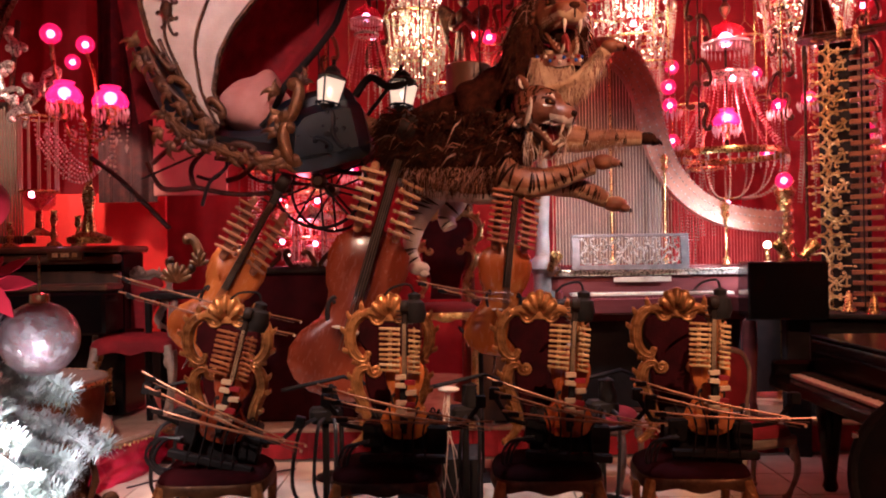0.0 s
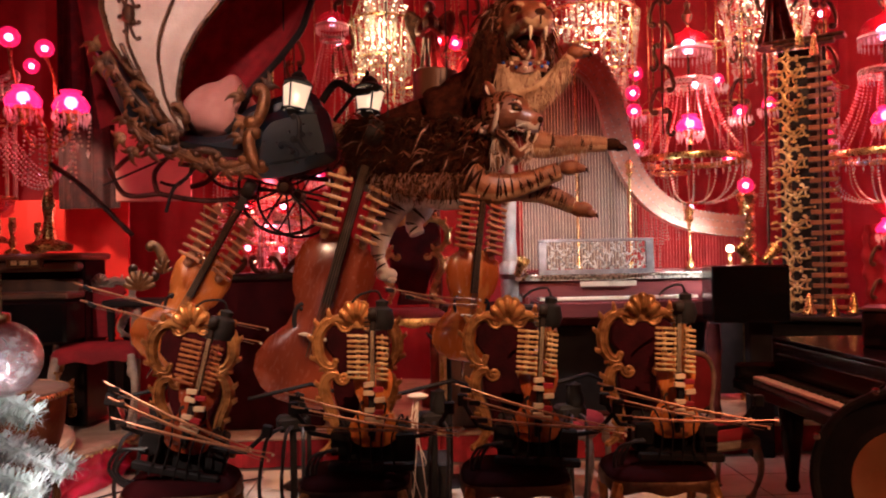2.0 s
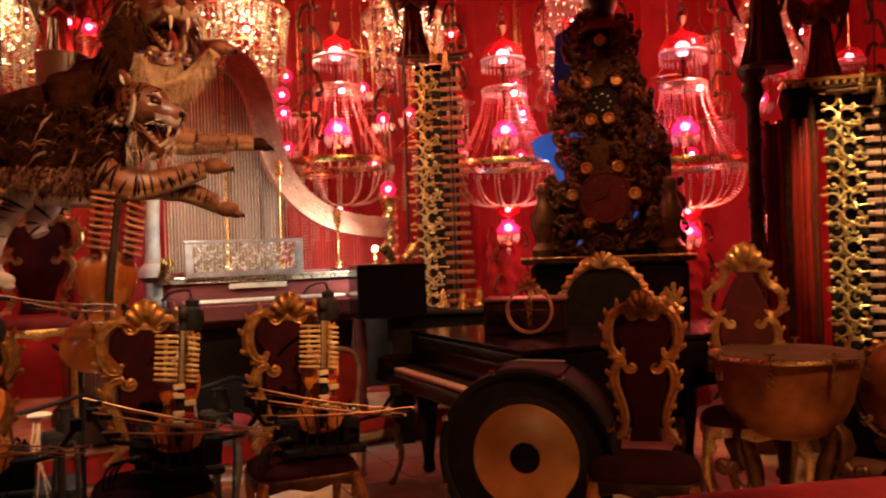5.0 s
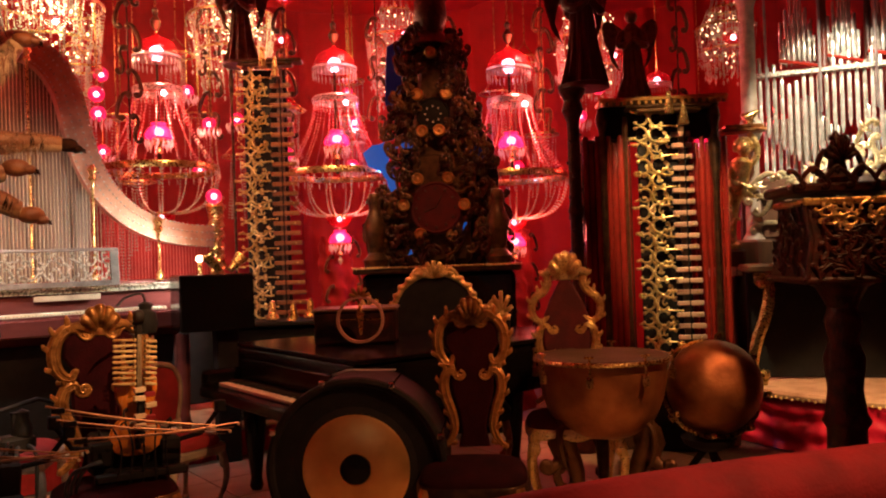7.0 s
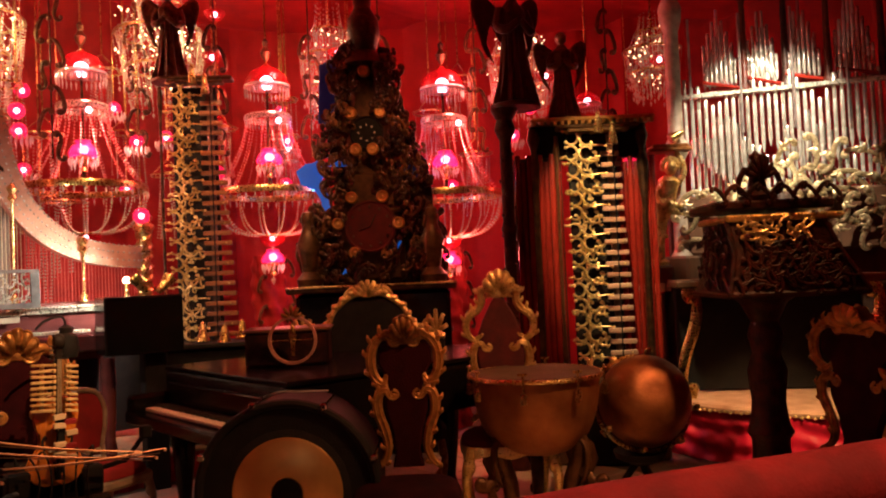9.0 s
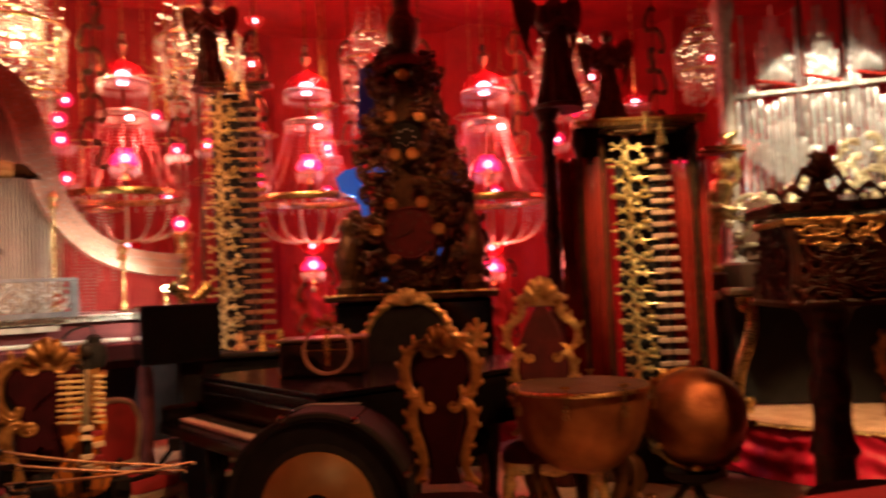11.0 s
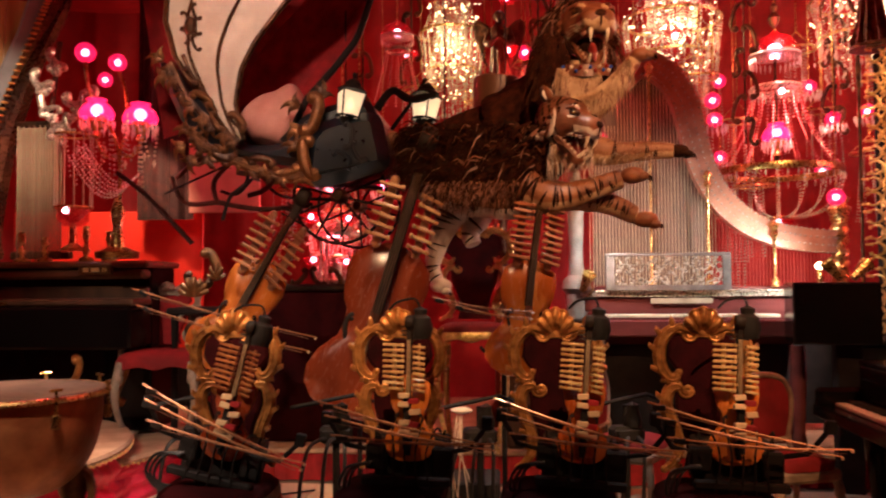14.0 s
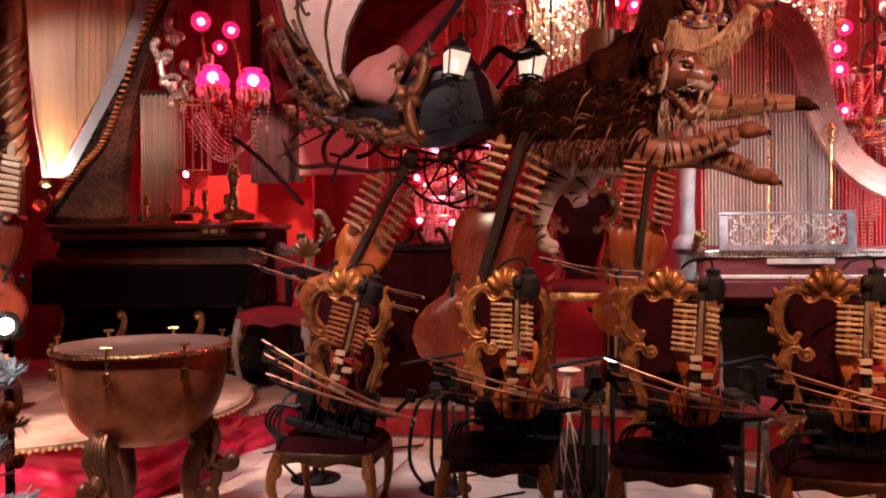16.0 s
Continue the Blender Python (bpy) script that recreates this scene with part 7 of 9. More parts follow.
        g.tube([(0.02, k * 0.13, -0.07), (0.03, k * 0.118, -0.13), jaw(0.05, k * 0.108, -0.01), jaw(0.1, k * 0.094, 0.012), jaw(0.2, k * 0.068, 0.014)], [0.002, 0.004, 0.005, 0.006, 0.005], 8, m=m, slot=hide)
        g.ball((0.116, k * 0.1, 0.056), (0.05, 0.03, 0.027), 14, 10, m, dark)
        g.ball((0.134, k * 0.114, 0.056), (0.017, 0.017, 0.014), 12, 9, m, eye)
        g.tube([(0.06, k * 0.128, 0.055), (0.09, k * 0.132, 0.082), (0.125, k * 0.118, 0.092), (0.158, k * 0.088, 0.074)], [0.004, 0.01, 0.01, 0.004], 8, m=m, slot=hide)
        g.tube([(0.07, k * 0.133, 0.036), (0.11, k * 0.13, 0.026), (0.15, k * 0.104, 0.036)], [0.004, 0.008, 0.004], 8, m=m, slot=pale)
        if striped:
            for q in range(4):
                u = 0.012 * q
                arc = [(0.0 - 2.4 * u + 0.03 * math.cos(b), k * (0.158 + 0.012 * math.cos(b) - 0.5 * u), -0.03 + (0.1 + u) * math.sin(b)) for b in np.linspace(-1.5, 1.2, 8)]
                g.tube(arc, [0.004, 0.012, 0.015, 0.017, 0.017, 0.015, 0.011, 0.004], 8, False, 0.8, m, pale if q % 2 == 0 else hide)
        e = m @ pose(-0.085, k * 0.125, 0.115, -k * 32, -18, k * 25)
        g.lathe([(0.002, -0.02), (0.05, -0.01), (0.06, 0.02), (0.05, 0.06), (0.025, 0.085), (0.0, 0.092)], 14, e, hide, 0.45)
        g.ball((0.016, 0, 0.03), (0.016, 0.04, 0.042), 10, 8, e, pale)
        g.ball((0.024, 0, 0.026), (0.014, 0.026, 0.03), 10, 8, e, dark)
        for q in range(9):
            a = 0.1 + 0.27 * q
            p = np.array((0.03 - 0.016 * q, k * 0.15, -0.14 * math.sin(a) + 0.04))
            d = p + np.array((-0.065 - 0.01 * (q % 3), k * 0.02, -0.08 * math.sin(a) - 0.02))
            g.tube([tuple(p), tuple((p + d) / 2 + (0.015, k * 0.02, 0)), tuple(d)], [0.02, 0.017, 0.001], 6, m=m, slot=(dark if q % 3 == 2 else pale if q == 4 and striped else hide))
    g.ball((0.26, 0, 0.014), (0.016, 0.036, 0.022), 12, 9, m, dark)
    g.tube([(0.272, 0, -0.002), (0.268, 0, -0.06)], [0.006, 0.004], 6, m=m, slot=dark)
    for q in range(6):
        g.tube([jaw(0.24, -0.04 + 0.016 * q, -0.03), jaw(0.25, -0.045 + 0.018 * q, -0.1)], [0.014, 0.001], 5, m=m, slot=pale)


tg = Geo()
limb(tg, [(-0.35, 0.0, 2.14), (-0.1, 0.0, 2.16), (0.2, -0.02, 2.14), (0.42, -0.04, 2.16), (0.62, -0.1, 2.28)], [0.12, 0.2, 0.22, 0.22, 0.15], 4, 18)
limb(tg, [(-0.24, -0.1, 2.0), (0.08, -0.13, 1.91), (0.38, -0.15, 1.89), (0.62, -0.15, 1.95)], [0.07, 0.085, 0.085, 0.075], 0, 16, 1, 17, 5)
beast_head(tg, (0.665, -0.26, 2.375), 0.94, (5, 1, 2, 3, 7, 8), -38, 16, True, 38)
limb(tg, [(0.62, -0.12, 2.26), (0.86, -0.15, 2.215), (0.98, -0.15, 2.195), (1.18, -0.15, 2.205), (1.32, -0.15, 2.2)], [0.13, 0.088, 0.066, 0.052, 0.044], 9, 14, 6, 5, 12)
paw(tg, (1.36, -0.15, 2.195), (1, -0.2), 0.05, 2, 2)
limb(tg, [(0.42, -0.22, 1.98), (0.585, -0.26, 1.91), (0.81, -0.26, 1.96), (0.99, -0.26, 2.02)], [0.11, 0.086, 0.066, 0.052], 0, 14, 6, 13, 2)
paw(tg, (1.06, -0.26, 2.035), (1, 0.05), 0.06, 0, 2)
limb(tg, [(0.48, -0.12, 1.95), (0.72, -0.15, 1.925), (0.92, -0.15, 1.885), (1.09, -0.15, 1.805)], [0.1, 0.08, 0.062, 0.05], 0, 14, 6, 13, 3)
paw(tg, (1.15, -0.15, 1.775), (0.9, -0.3), 0.06, 0, 2)
limb(tg, [(0.02, 0.0, 2.0), (-0.03, 0.03, 1.89), (-0.09, 0.04, 1.79), (-0.165, 0.05, 1.62), (-0.185, 0.05, 1.49), (-0.155, 0.03, 1.4)], [0.15, 0.115, 0.092, 0.064, 0.046, 0.046], 1, 14, None, 13, 4)
paw(tg, (-0.13, 0.0, 1.375), (0.6, -0.4), 0.055, 1, 2)
limb(tg, [(0.1, 0.1, 2.0), (0.12, 0.08, 1.84), (0.06, 0.06, 1.72), (0.08, 0.04, 1.64)], [0.14, 0.09, 0.06, 0.05], 1, 12, None, 6, 6)
limb(tg, [(-0.3, -0.05, 2.25), (-0.5, -0.08, 2.34), (-0.78, -0.06, 2.36)], [0.075, 0.05, 0.02], 9)
tufts(tg, 7500, 8, lambda r: ((r.uniform(-0.34, 0.56), -0.05 - 0.19 * r.random(), r.uniform(2.06, 2.36)), (r.uniform(-0.9, -0.1), -0.12, r.uniform(-0.8, 0.1))), (0.07, 0.2), (0.0018, 0.0042), (4, 4, 4, 4, 4, 2, 2, 2))
tufts(tg, 1500, 18, lambda r: ((r.uniform(-0.28, 0.5), -0.1 + 0.2 * r.random(), 2.33 + 0.05 * r.random()), (r.uniform(-0.9, 0.0), 0, r.uniform(-0.1, 0.5))), (0.07, 0.17), (0.0018, 0.0042), (4, 4, 4, 2))
tufts(tg, 160, 28, lambda r: ((r.uniform(0.55, 0.82), -0.22 - 0.1 * r.random(), r.uniform(2.1, 2.28)), (r.uniform(-0.2, 0.3), -0.1, -0.9)), (0.06, 0.13), (0.0025, 0.005), (1, 1, 6, 6, 9))
tufts(tg, 1100, 38, lambda r: ((r.uniform(-0.2, 0.45), -0.22 - 0.05 * r.random(), r.uniform(1.92, 2.02)), (r.uniform(-0.5, 0.2), -0.1, -0.8)), (0.05, 0.12), (0.0025, 0.006), (0, 5, 5, 4, 4, 4, 2))
tufts(tg, 420, 48, lambda r: ((r.uniform(-0.34, 0.56), -0.16 - 0.12 * r.random(), r.uniform(2.04, 2.38)), (r.uniform(-0.9, -0.2), -0.15, r.uniform(-0.7, 0.3))), (0.08, 0.2), (0.005, 0.011), (4, 4, 4, 4, 2, 2, 2, 5))
tufts(tg, 260, 58, lambda r: ((r.uniform(0.7, 1.2), -0.17 - 0.06 * r.random(), r.uniform(2.12, 2.18)), (r.uniform(-0.4, 0.1), -0.1, -0.7)), (0.02, 0.05), (0.002, 0.004), (1, 6, 6, 9))
for q, (a, b, c, w) in enumerate((((0.5, -0.3, 1.96), (0.72, -0.32, 1.94), (0.98, -0.3, 2.02), 0.06), ((0.6, -0.22, 1.94), (0.85, -0.21, 1.9), (1.08, -0.2, 1.81), 0.055), ((0.8, -0.22, 2.24), (1.0, -0.21, 2.21), (1.28, -0.19, 2.21), 0.05))):
    arm = smooth_line([a, b, c], 10)
    tufts(tg, 420, 70 + q, lambda r: ((lambda p: (p[0], p[1] + 0.05 * r.random(), p[2] + r.uniform(-w, w)))(arm[r.randrange(len(arm))]), (r.uniform(-0.9, -0.4), -0.1, r.uniform(-0.5, 0.1))), (0.02, 0.05), (0.0012, 0.0026), (0, 0, 5, 9) if q < 2 else (9, 9, 5, 6))
solid("tiger_figure", tg, [TIGERSKIN, WHITEHIDE, MANE, IVORY, SHAG, HIDE, CREAM, TONGUE, AMBER, TAWNY], "carved painted tiger leaping with open jaws, hung in the air", "figure", pose(0, 5.25, 0))
ln = Geo()
limb(ln, [(0.2, 0.1, 2.42), (0.42, 0.06, 2.5), (0.6, 0.04, 2.66), (0.72, 0.04, 2.84)], [0.2, 0.22, 0.2, 0.15], 4, 14)
limb(ln, [(0.62, -0.1, 2.48), (0.72, -0.16, 2.58), (0.8, -0.14, 2.72)], [0.1, 0.13, 0.12], 1, 14)
tufts(ln, 900, 5, lambda r: ((r.uniform(0.62, 0.86), -0.25, r.uniform(2.5, 2.72)), (r.uniform(-0.1, 0.1), -0.1, -1)), (0.08, 0.16), (0.003, 0.006), (1, 1, 1, 5))
beast_head(ln, (0.82, -0.14, 3.0), 1.04, (5, 1, 2, 3, 6, 7), -78, 2, False, 52)
limb(ln, [(0.74, -0.2, 2.46), (0.88, -0.24, 2.51), (1.0, -0.25, 2.63), (1.09, -0.25, 2.75)], [0.12, 0.085, 0.06, 0.046], 1, 14, 5)
paw(ln, (1.13, -0.25, 2.785), (1, 0.1), 0.05, 5, 2)
tufts(ln, 700, 25, lambda r: (lambda q: ((0.76 + 0.3 * q, -0.33 + 0.06 * r.random(), 2.42 + 0.26 * q * q + 0.1 * r.random()), (r.uniform(-0.3, 0.2), -0.1, -0.9)))(r.random()), (0.04, 0.1), (0.0025, 0.005), (1, 1, 1, 5))
limb(ln, [(-0.3, 0.2, 2.34), (0.0, 0.15, 2.4), (0.3, 0.1, 2.42)], [0.06, 0.14, 0.2], 4, 12)


def mane_at(r):
    a = r.uniform(0, 2 * math.pi)
    q = r.uniform(0.1, 0.21)
    return (0.76 + q * math.cos(a) * 1.0, -0.06 - 0.14 * r.random() + 0.04, 2.99 + q * 1.25 * math.sin(a) - 0.04), (0.35 * math.cos(a) - 0.12, -0.1, 0.3 * math.sin(a) - 0.75)


tufts(ln, 3000, 3, mane_at, (0.1, 0.22), (0.003, 0.007), (2, 2, 4, 4, 4, 4, 5))
tufts(ln, 1400, 4, lambda r: ((r.uniform(0.5, 0.68), -0.12 - 0.1 * r.random(), r.uniform(2.4, 2.95)), (r.uniform(-0.5, 0.1), -0.1, -0.8)), (0.1, 0.2), (0.003, 0.007), (2, 4, 4, 4))
ln.sheet(lambda u, v: (0.79 + 0.17 * math.sin(2.6 * u - 1.3), -0.12 - 0.19 * math.cos(2.6 * u - 1.3), 2.72 + 0.03 * abs(2 * u - 1) - 0.075 * v), 20, 3, slot=8)
for k in range(15):
    a = 2.4 * k / 14 - 1.2
    ln.ball((0.79 + 0.175 * math.sin(a), -0.12 - 0.2 * math.cos(a), 2.685 + 0.03 * abs(a) + 0.012 * (-1) ** k), 0.012, 8, 6, slot=(9, 3, 10)[k % 3])
solid("lion_figure", ln, [TIGERSKIN, CREAM, MANE, IVORY, SHAG, HIDE, TONGUE, AMBER, LEATHER, REDSHINE, BLUEGEM], "carved maned lion figure roaring, a jewelled collar at its neck", "figure", pose(0, 5.3, 0))
for x, y, z in ((0.3, 5.3, 2.3), (0.6, 5.35, 2.7), (-0.1, 5.25, 2.25)):
    solid("suspension_cable", Geo().tube([(x, y, z), (x, y + 0.1, 4.6)], 0.005, 5), SOOT, "thin dark cable holding up a figure", "cable", group="suspension cables")
ht = thing("leather_top_hat", "brown leather top hat shape on the beast's back", "hat", pose(0.22, 5.55, 2.5, 0, 3, 0))
part("crown", Geo().lathe([(0.15, 0.0), (0.15, 0.05), (0.165, 0.28), (0.155, 0.29), (0.0, 0.295)], 24), WOOD, ht)
part("brim", Geo().lathe([(0.14, 0.0), (0.24, 0.012), (0.25, 0.0), (0.24, -0.01), (0.14, -0.008)], 24), WOOD, ht)
part("hat_prop", Geo().tube([(0, 0.0, -0.28), (0, 0, 0.0)], 0.02, 8), SOOT, ht)
pc = thing("stone_column", "grey turned stone column behind the cello", "column", pose(0.80, 6.15, 0.22))
part("shaft", Geo().lathe([(0.12, 0), (0.12, 0.1), (0.08, 0.14), (0.075, 1.08), (0.11, 1.12), (0.1, 1.18), (0.06, 1.22), (0.05, 1.4), (0.065, 1.8), (0.04, 2.0)], 16), GREY, pc)

# ---- gold lattices with vertical marimba bars ----
def lattice_unit(seed):
    """Thin C scrolls set back to back in two rows, a small leaf at the rim and one stem to the bars."""
    r = random.Random(seed)
    g = Geo()

    def hook(cx, cz, rad, a0, a1, w):
        """An open ring, thickest in the middle, with a rolled leaf at each end."""
        pts = [(cx + rad * math.cos(radians(a)), -0.006 * math.sin(radians(a) * 2), cz + rad * math.sin(radians(a))) for a in np.linspace(a0, a1, 19)]
        g.tube(pts, [w * (0.6 + 0.5 * math.sin(math.pi * i / 18)) for i in range(19)], 8, False, 0.75)
        for p in (pts[0], pts[-1]):
            g.ball((p[0], -0.008, p[2]), w * 1.5, 8, 6)
    for sz in (-1, 1):
        hook(-0.1, sz * 0.054, 0.048, -132 + r.uniform(-8, 8), 132, 0.009)
        hook(0.005, sz * 0.054, 0.048, 48, 312 + r.uniform(-8, 8), 0.009)
        g.tube([(-0.135, -0.006, 0.09 * sz), (-0.158, -0.014, 0.092 * sz), (-0.172, -0.008, 0.1 * sz)], [0.006, 0.012, 0.003], 7, False, 0.7)
        g.tube([(0.035, -0.008, 0.09 * sz), (0.07, -0.016, 0.088 * sz), (0.1, -0.012, 0.094 * sz)], [0.006, 0.01, 0.003], 7, False, 0.7)
    g.tube([(0.03, -0.015, 0.0), (0.09, -0.03, 0.003), (0.13, -0.03, 0.0)], [0.007, 0.006, 0.005], 6)
    g.ball((0.135, -0.03, 0.0), 0.01, 8, 6)
    g.ball((-0.032, -0.016, 0.0), 0.014, 8, 6)
    return g


def leaf_link(seed):
    r = random.Random(seed)
    g = Geo()
    for s in (-1, 1):
        scroll(g, (s * 0.035, -0.005, 0), 0.15, "S", 0.0085, s, r.uniform(-25, 25), 1.0, 0.7, n=6)
        scroll(g, (s * 0.085, 0.0, r.uniform(-0.02, 0.02)), 0.08, "Q", 0.007, -s, r.uniform(-30, 30), 1.0, 0.7, n=6)
    g.ball((0, -0.014, 0), 0.016, 8, 6)
    return g


def marimba(m, z0, z1, nb, label, bars_mat, bar_w=0.26, seed=1):
    r = random.Random(seed)
    units = [mesh_of("lattice_unit", lattice_unit(q), GOLD) for q in range(4)]
    links = [mesh_of("lattice_link", leaf_link(q), GOLD) for q in range(3)]
    v = thing("vertical_marimba", label, "marimba", m, "vertical marimbas")
    H = z1 - z0
    part("bar_post", Geo().box((0.13, 0.06, (z0 + z1) / 2), (0.05, 0.03, H), 0.008), WOOD, v, "dark walnut post behind the bars")
    part("side_post", Geo().lathe([(0.03, 0), (0.02, 0.1), (0.012, 0.3), (0.012, H - 0.3), (0.022, H - 0.1), (0.014, H)], 10), BRONZE, v, m=pose(-0.27, 0.05, z0))
    part("back_board", Geo().box((0.0, 0.1, (z0 + z1) / 2), (0.36, 0.02, H), 0.006), EBONY, v, "black board behind the lattice")
    part("spine", Geo().tube([(-0.09, 0.03, z0), (-0.09, 0.03, z1)], 0.006, 6), BRASS, v)
    n = int(H / 0.212)
    for k in range(n):
        z = z0 + 0.11 + (H - 0.2) * k / (n - 1)
        dx = r.uniform(-0.008, 0.008)
        part("lattice_unit", units[k % 4], None, v, m=pose(-0.06 + dx, -0.01, z, 0, r.uniform(-5, 5), 0) @ Matrix.Diagonal((r.uniform(0.92, 1.1), 1, r.uniform(0.95, 1.08), 1)))
        if k < n - 1:
            part("lattice_link", links[k % 3], None, v, m=pose(-0.055 + dx * 0.5, 0.005, z + (H - 0.2) / (n - 1) / 2, 0, r.uniform(-8, 8), 0))
    me = mesh_of("tone_bar", Geo().box((0, 0, 0), (bar_w, 0.03, 0.036), 0.006), bars_mat)
    for k in range(nb):
        z = z0 + 0.05 + (H - 0.2) * k / (nb - 1)
        w = 1.0 - 0.34 * k / nb
        part("tone_bar", me, None, v, m=pose(0.05 + bar_w * w / 2 + r.uniform(-0.006, 0.006), 0.02, z, 0, r.uniform(-1.2, 1.2), 0) @ Matrix.Diagonal((w, 1, 1, 1)))
        if k % 2:
            part("bar_pin", BARPIN, None, v, m=pose(0.05 + bar_w * w * 0.8, 0.0, z))
    part("cord", Geo().tube([(0.14, -0.0, z0), (0.14, -0.0, z1 - 0.1)], 0.005, 5), SOOT, v)
    part("cornice", Geo().box((0.03, 0.02, z1 + 0.05), (0.6, 0.16, 0.03), 0.01).box((0.03, 0.0, z1 + 0.02), (0.45, 0.12, 0.03), 0.01), BRONZE, v)
    for x, z in ((0.02, z1 - 0.02), (0.12, z1 - 0.1)):
        part("bell_cone", Geo().lathe([(0.032, 0.0), (0.036, 0.01), (0.014, 0.16), (0.0, 0.17)], 14), BRASS, v, m=pose(x, -0.1, z))
    part("plinth", Geo().box((0.03, 0.06, z0 / 2), (0.5, 0.16, z0), 0.02), SOOT, v)
    return v


BARPIN = mesh_of("bar_pin", Geo().ball((0, 0, 0), (0.008, 0.008, 0.008), 6, 5), BRASS)
marimba(pose(3.12, 6.12, 0, 0, 0, -35), 0.98, 3.08, 24, "tall gold scroll lattice with a ladder of wooden marimba bars", ROSEWOOD)
marimba(pose(4.98, 3.5, 0, 0, 0, -43), 0.68, 2.42, 20, "bright gold scroll lattice with a ladder of pale marimba bars", BARPALE, 0.2, 2)
for x, y, z, t in ((3.3, 5.75, 1.0, 0), (3.12, 5.7, 0.98, 160), (2.98, 5.78, 1.0, 20)):
    s = thing("brass_bell", "small brass bell on the dark shelf below the lattice", "bell", pose(x, y, z), "small brass bells")
    part("bell_body", Geo().lathe([(0.05, 0.0), (0.055, 0.01), (0.03, 0.06), (0.022, 0.13), (0.0, 0.16)], 14), BRASS, s)
sh = thing("low_shelf", "dark low shelf in front of the gold lattice", "shelf", pose(3.15, 5.75, 0, 0, 0, -35))
part("shelf_top", Geo().box((0, 0, 0.97), (1.0, 0.3, 0.04), 0.01), SOOT, sh)
part("shelf_body", Geo().box((0, 0.02, 0.47), (0.9, 0.24, 0.94), 0.01), SOOT, sh)

# ---- dark clock tower with blue light behind ----
ck = thing("clock_tower", "tall dark carved clock with gilt medallions, backlit in blue", "clock", pose(4.2, 5.2, 0, 0, 0, -42))
part("pedestal", Geo().box((0, 0.1, 0.66), (1.25, 0.4, 1.32), 0.03), BLACK, ck)
part("shelf", Geo().box((0, 0.05, 1.35), (1.36, 0.52, 0.05), 0.012), BRONZE, ck)
g = Geo()
for i in range(60):
    g.ball((-0.67 + 1.34 * i / 59, -0.215, 1.375), 0.0115, 6, 4)
part("gilt_edge", g, BRASS, ck)
g = Geo()
g.box((0, 0.1, 1.86), (0.54, 0.16, 0.94), 0.04)
g.box((0, 0.1, 2.5), (0.36, 0.14, 0.5), 0.04)
g.box((0, 0.1, 2.95), (0.26, 0.12, 0.5), 0.04)
part("clock_case", g, BRONZE, ck)
part("dial", Geo().lathe([(0.215, -0.02), (0.215, 0.01), (0.2, 0.02), (0.19, 0.01), (0.0, 0.012)], 36, pose(0, -0.06, 1.85, 90, 0, 0)), CRIMSON, ck, "dark red clock dial")
dl = Geo()
for i in range(12):
    a = radians(30 * i)
    dl.ball((0.16 * math.cos(a), -0.078, 1.85 + 0.16 * math.sin(a)), 0.011, 6, 4)
dl.tube([(0, -0.08, 1.85), (0.05, -0.08, 1.95)], 0.005, 5)
dl.tube([(0, -0.08, 1.85), (-0.1, -0.08, 1.82)], 0.005, 5)
part("hour_marks", dl, BRONZE, ck)
part("upper_dial", Geo().lathe([(0.14, -0.02), (0.14, 0.01), (0.13, 0.02), (0.12, 0.008), (0.0, 0.01)], 30, pose(0, -0.04, 2.62, 90, 0, 0)), SOOT, ck)
MED = Geo().lathe([(0.05, -0.02), (0.05, 0.01), (0.038, 0.022), (0.032, 0.008), (0.014, 0.008), (0.01, 0.018), (0.0, 0.02)], 18, pose(0, 0, 0, 90, 0, 0))
MED = mesh_of("medallion", MED, DISC)
for x, z in ((-.14, 2.09), (.11, 2.09), (.235, 1.87), (-.13, 1.64), (-.26, 1.88), (-.09, 2.48), (.05, 2.48), (-.12, 2.78), (.12, 2.78), (0.13, 1.62), (0.0, 3.12)):
    part("medallion", MED, None, ck, "gilt ring medallion", pose(x, -0.09, z))
for i in range(8):
    part("dial_mark", Geo().ball((0.065 * math.cos(i * 0.785), -0.058, 2.62 + 0.065 * math.sin(i * 0.785)), 0.008, 7, 5), IVORY, ck)
rnd = random.Random(21)
for i in range(300):
    s = rnd.choice((-1, 1))
    z = rnd.uniform(1.42, 3.3)
    wmax = np.interp(z, [1.4, 1.8, 2.3, 2.7, 3.3], [0.64, 0.56, 0.5, 0.34, 0.22])
    x = s * rnd.uniform(0.06, wmax)
    if (-0.6 < x < -0.36 and 2.02 < z < 2.42) or math.hypot(x, z - 1.85) < 0.24 or math.hypot(x, z - 2.62) < 0.16:
        continue
    g = Geo()
    scroll(g, (0, 0, 0), rnd.uniform(0.09, 0.2), rnd.choice("CSQ"), rnd.uniform(0.011, 0.022), s, rnd.uniform(-60, 60), 1, 0.9, n=6)
    for k in range(3):
        g.ball((0.03 * math.cos(k * 2.1 + i), -0.012, 0.04 * math.sin(k * 2.1 + i)), (0.016, 0.012, 0.024), 7, 5)
    part("carved_scroll", g, (DARKCARVE, BRONZE, DARKCARVE, BRONZE, DARKCARVE, OLDGILT)[i % 6], ck, m=pose(x, rnd.uniform(-0.12, 0.06), z))
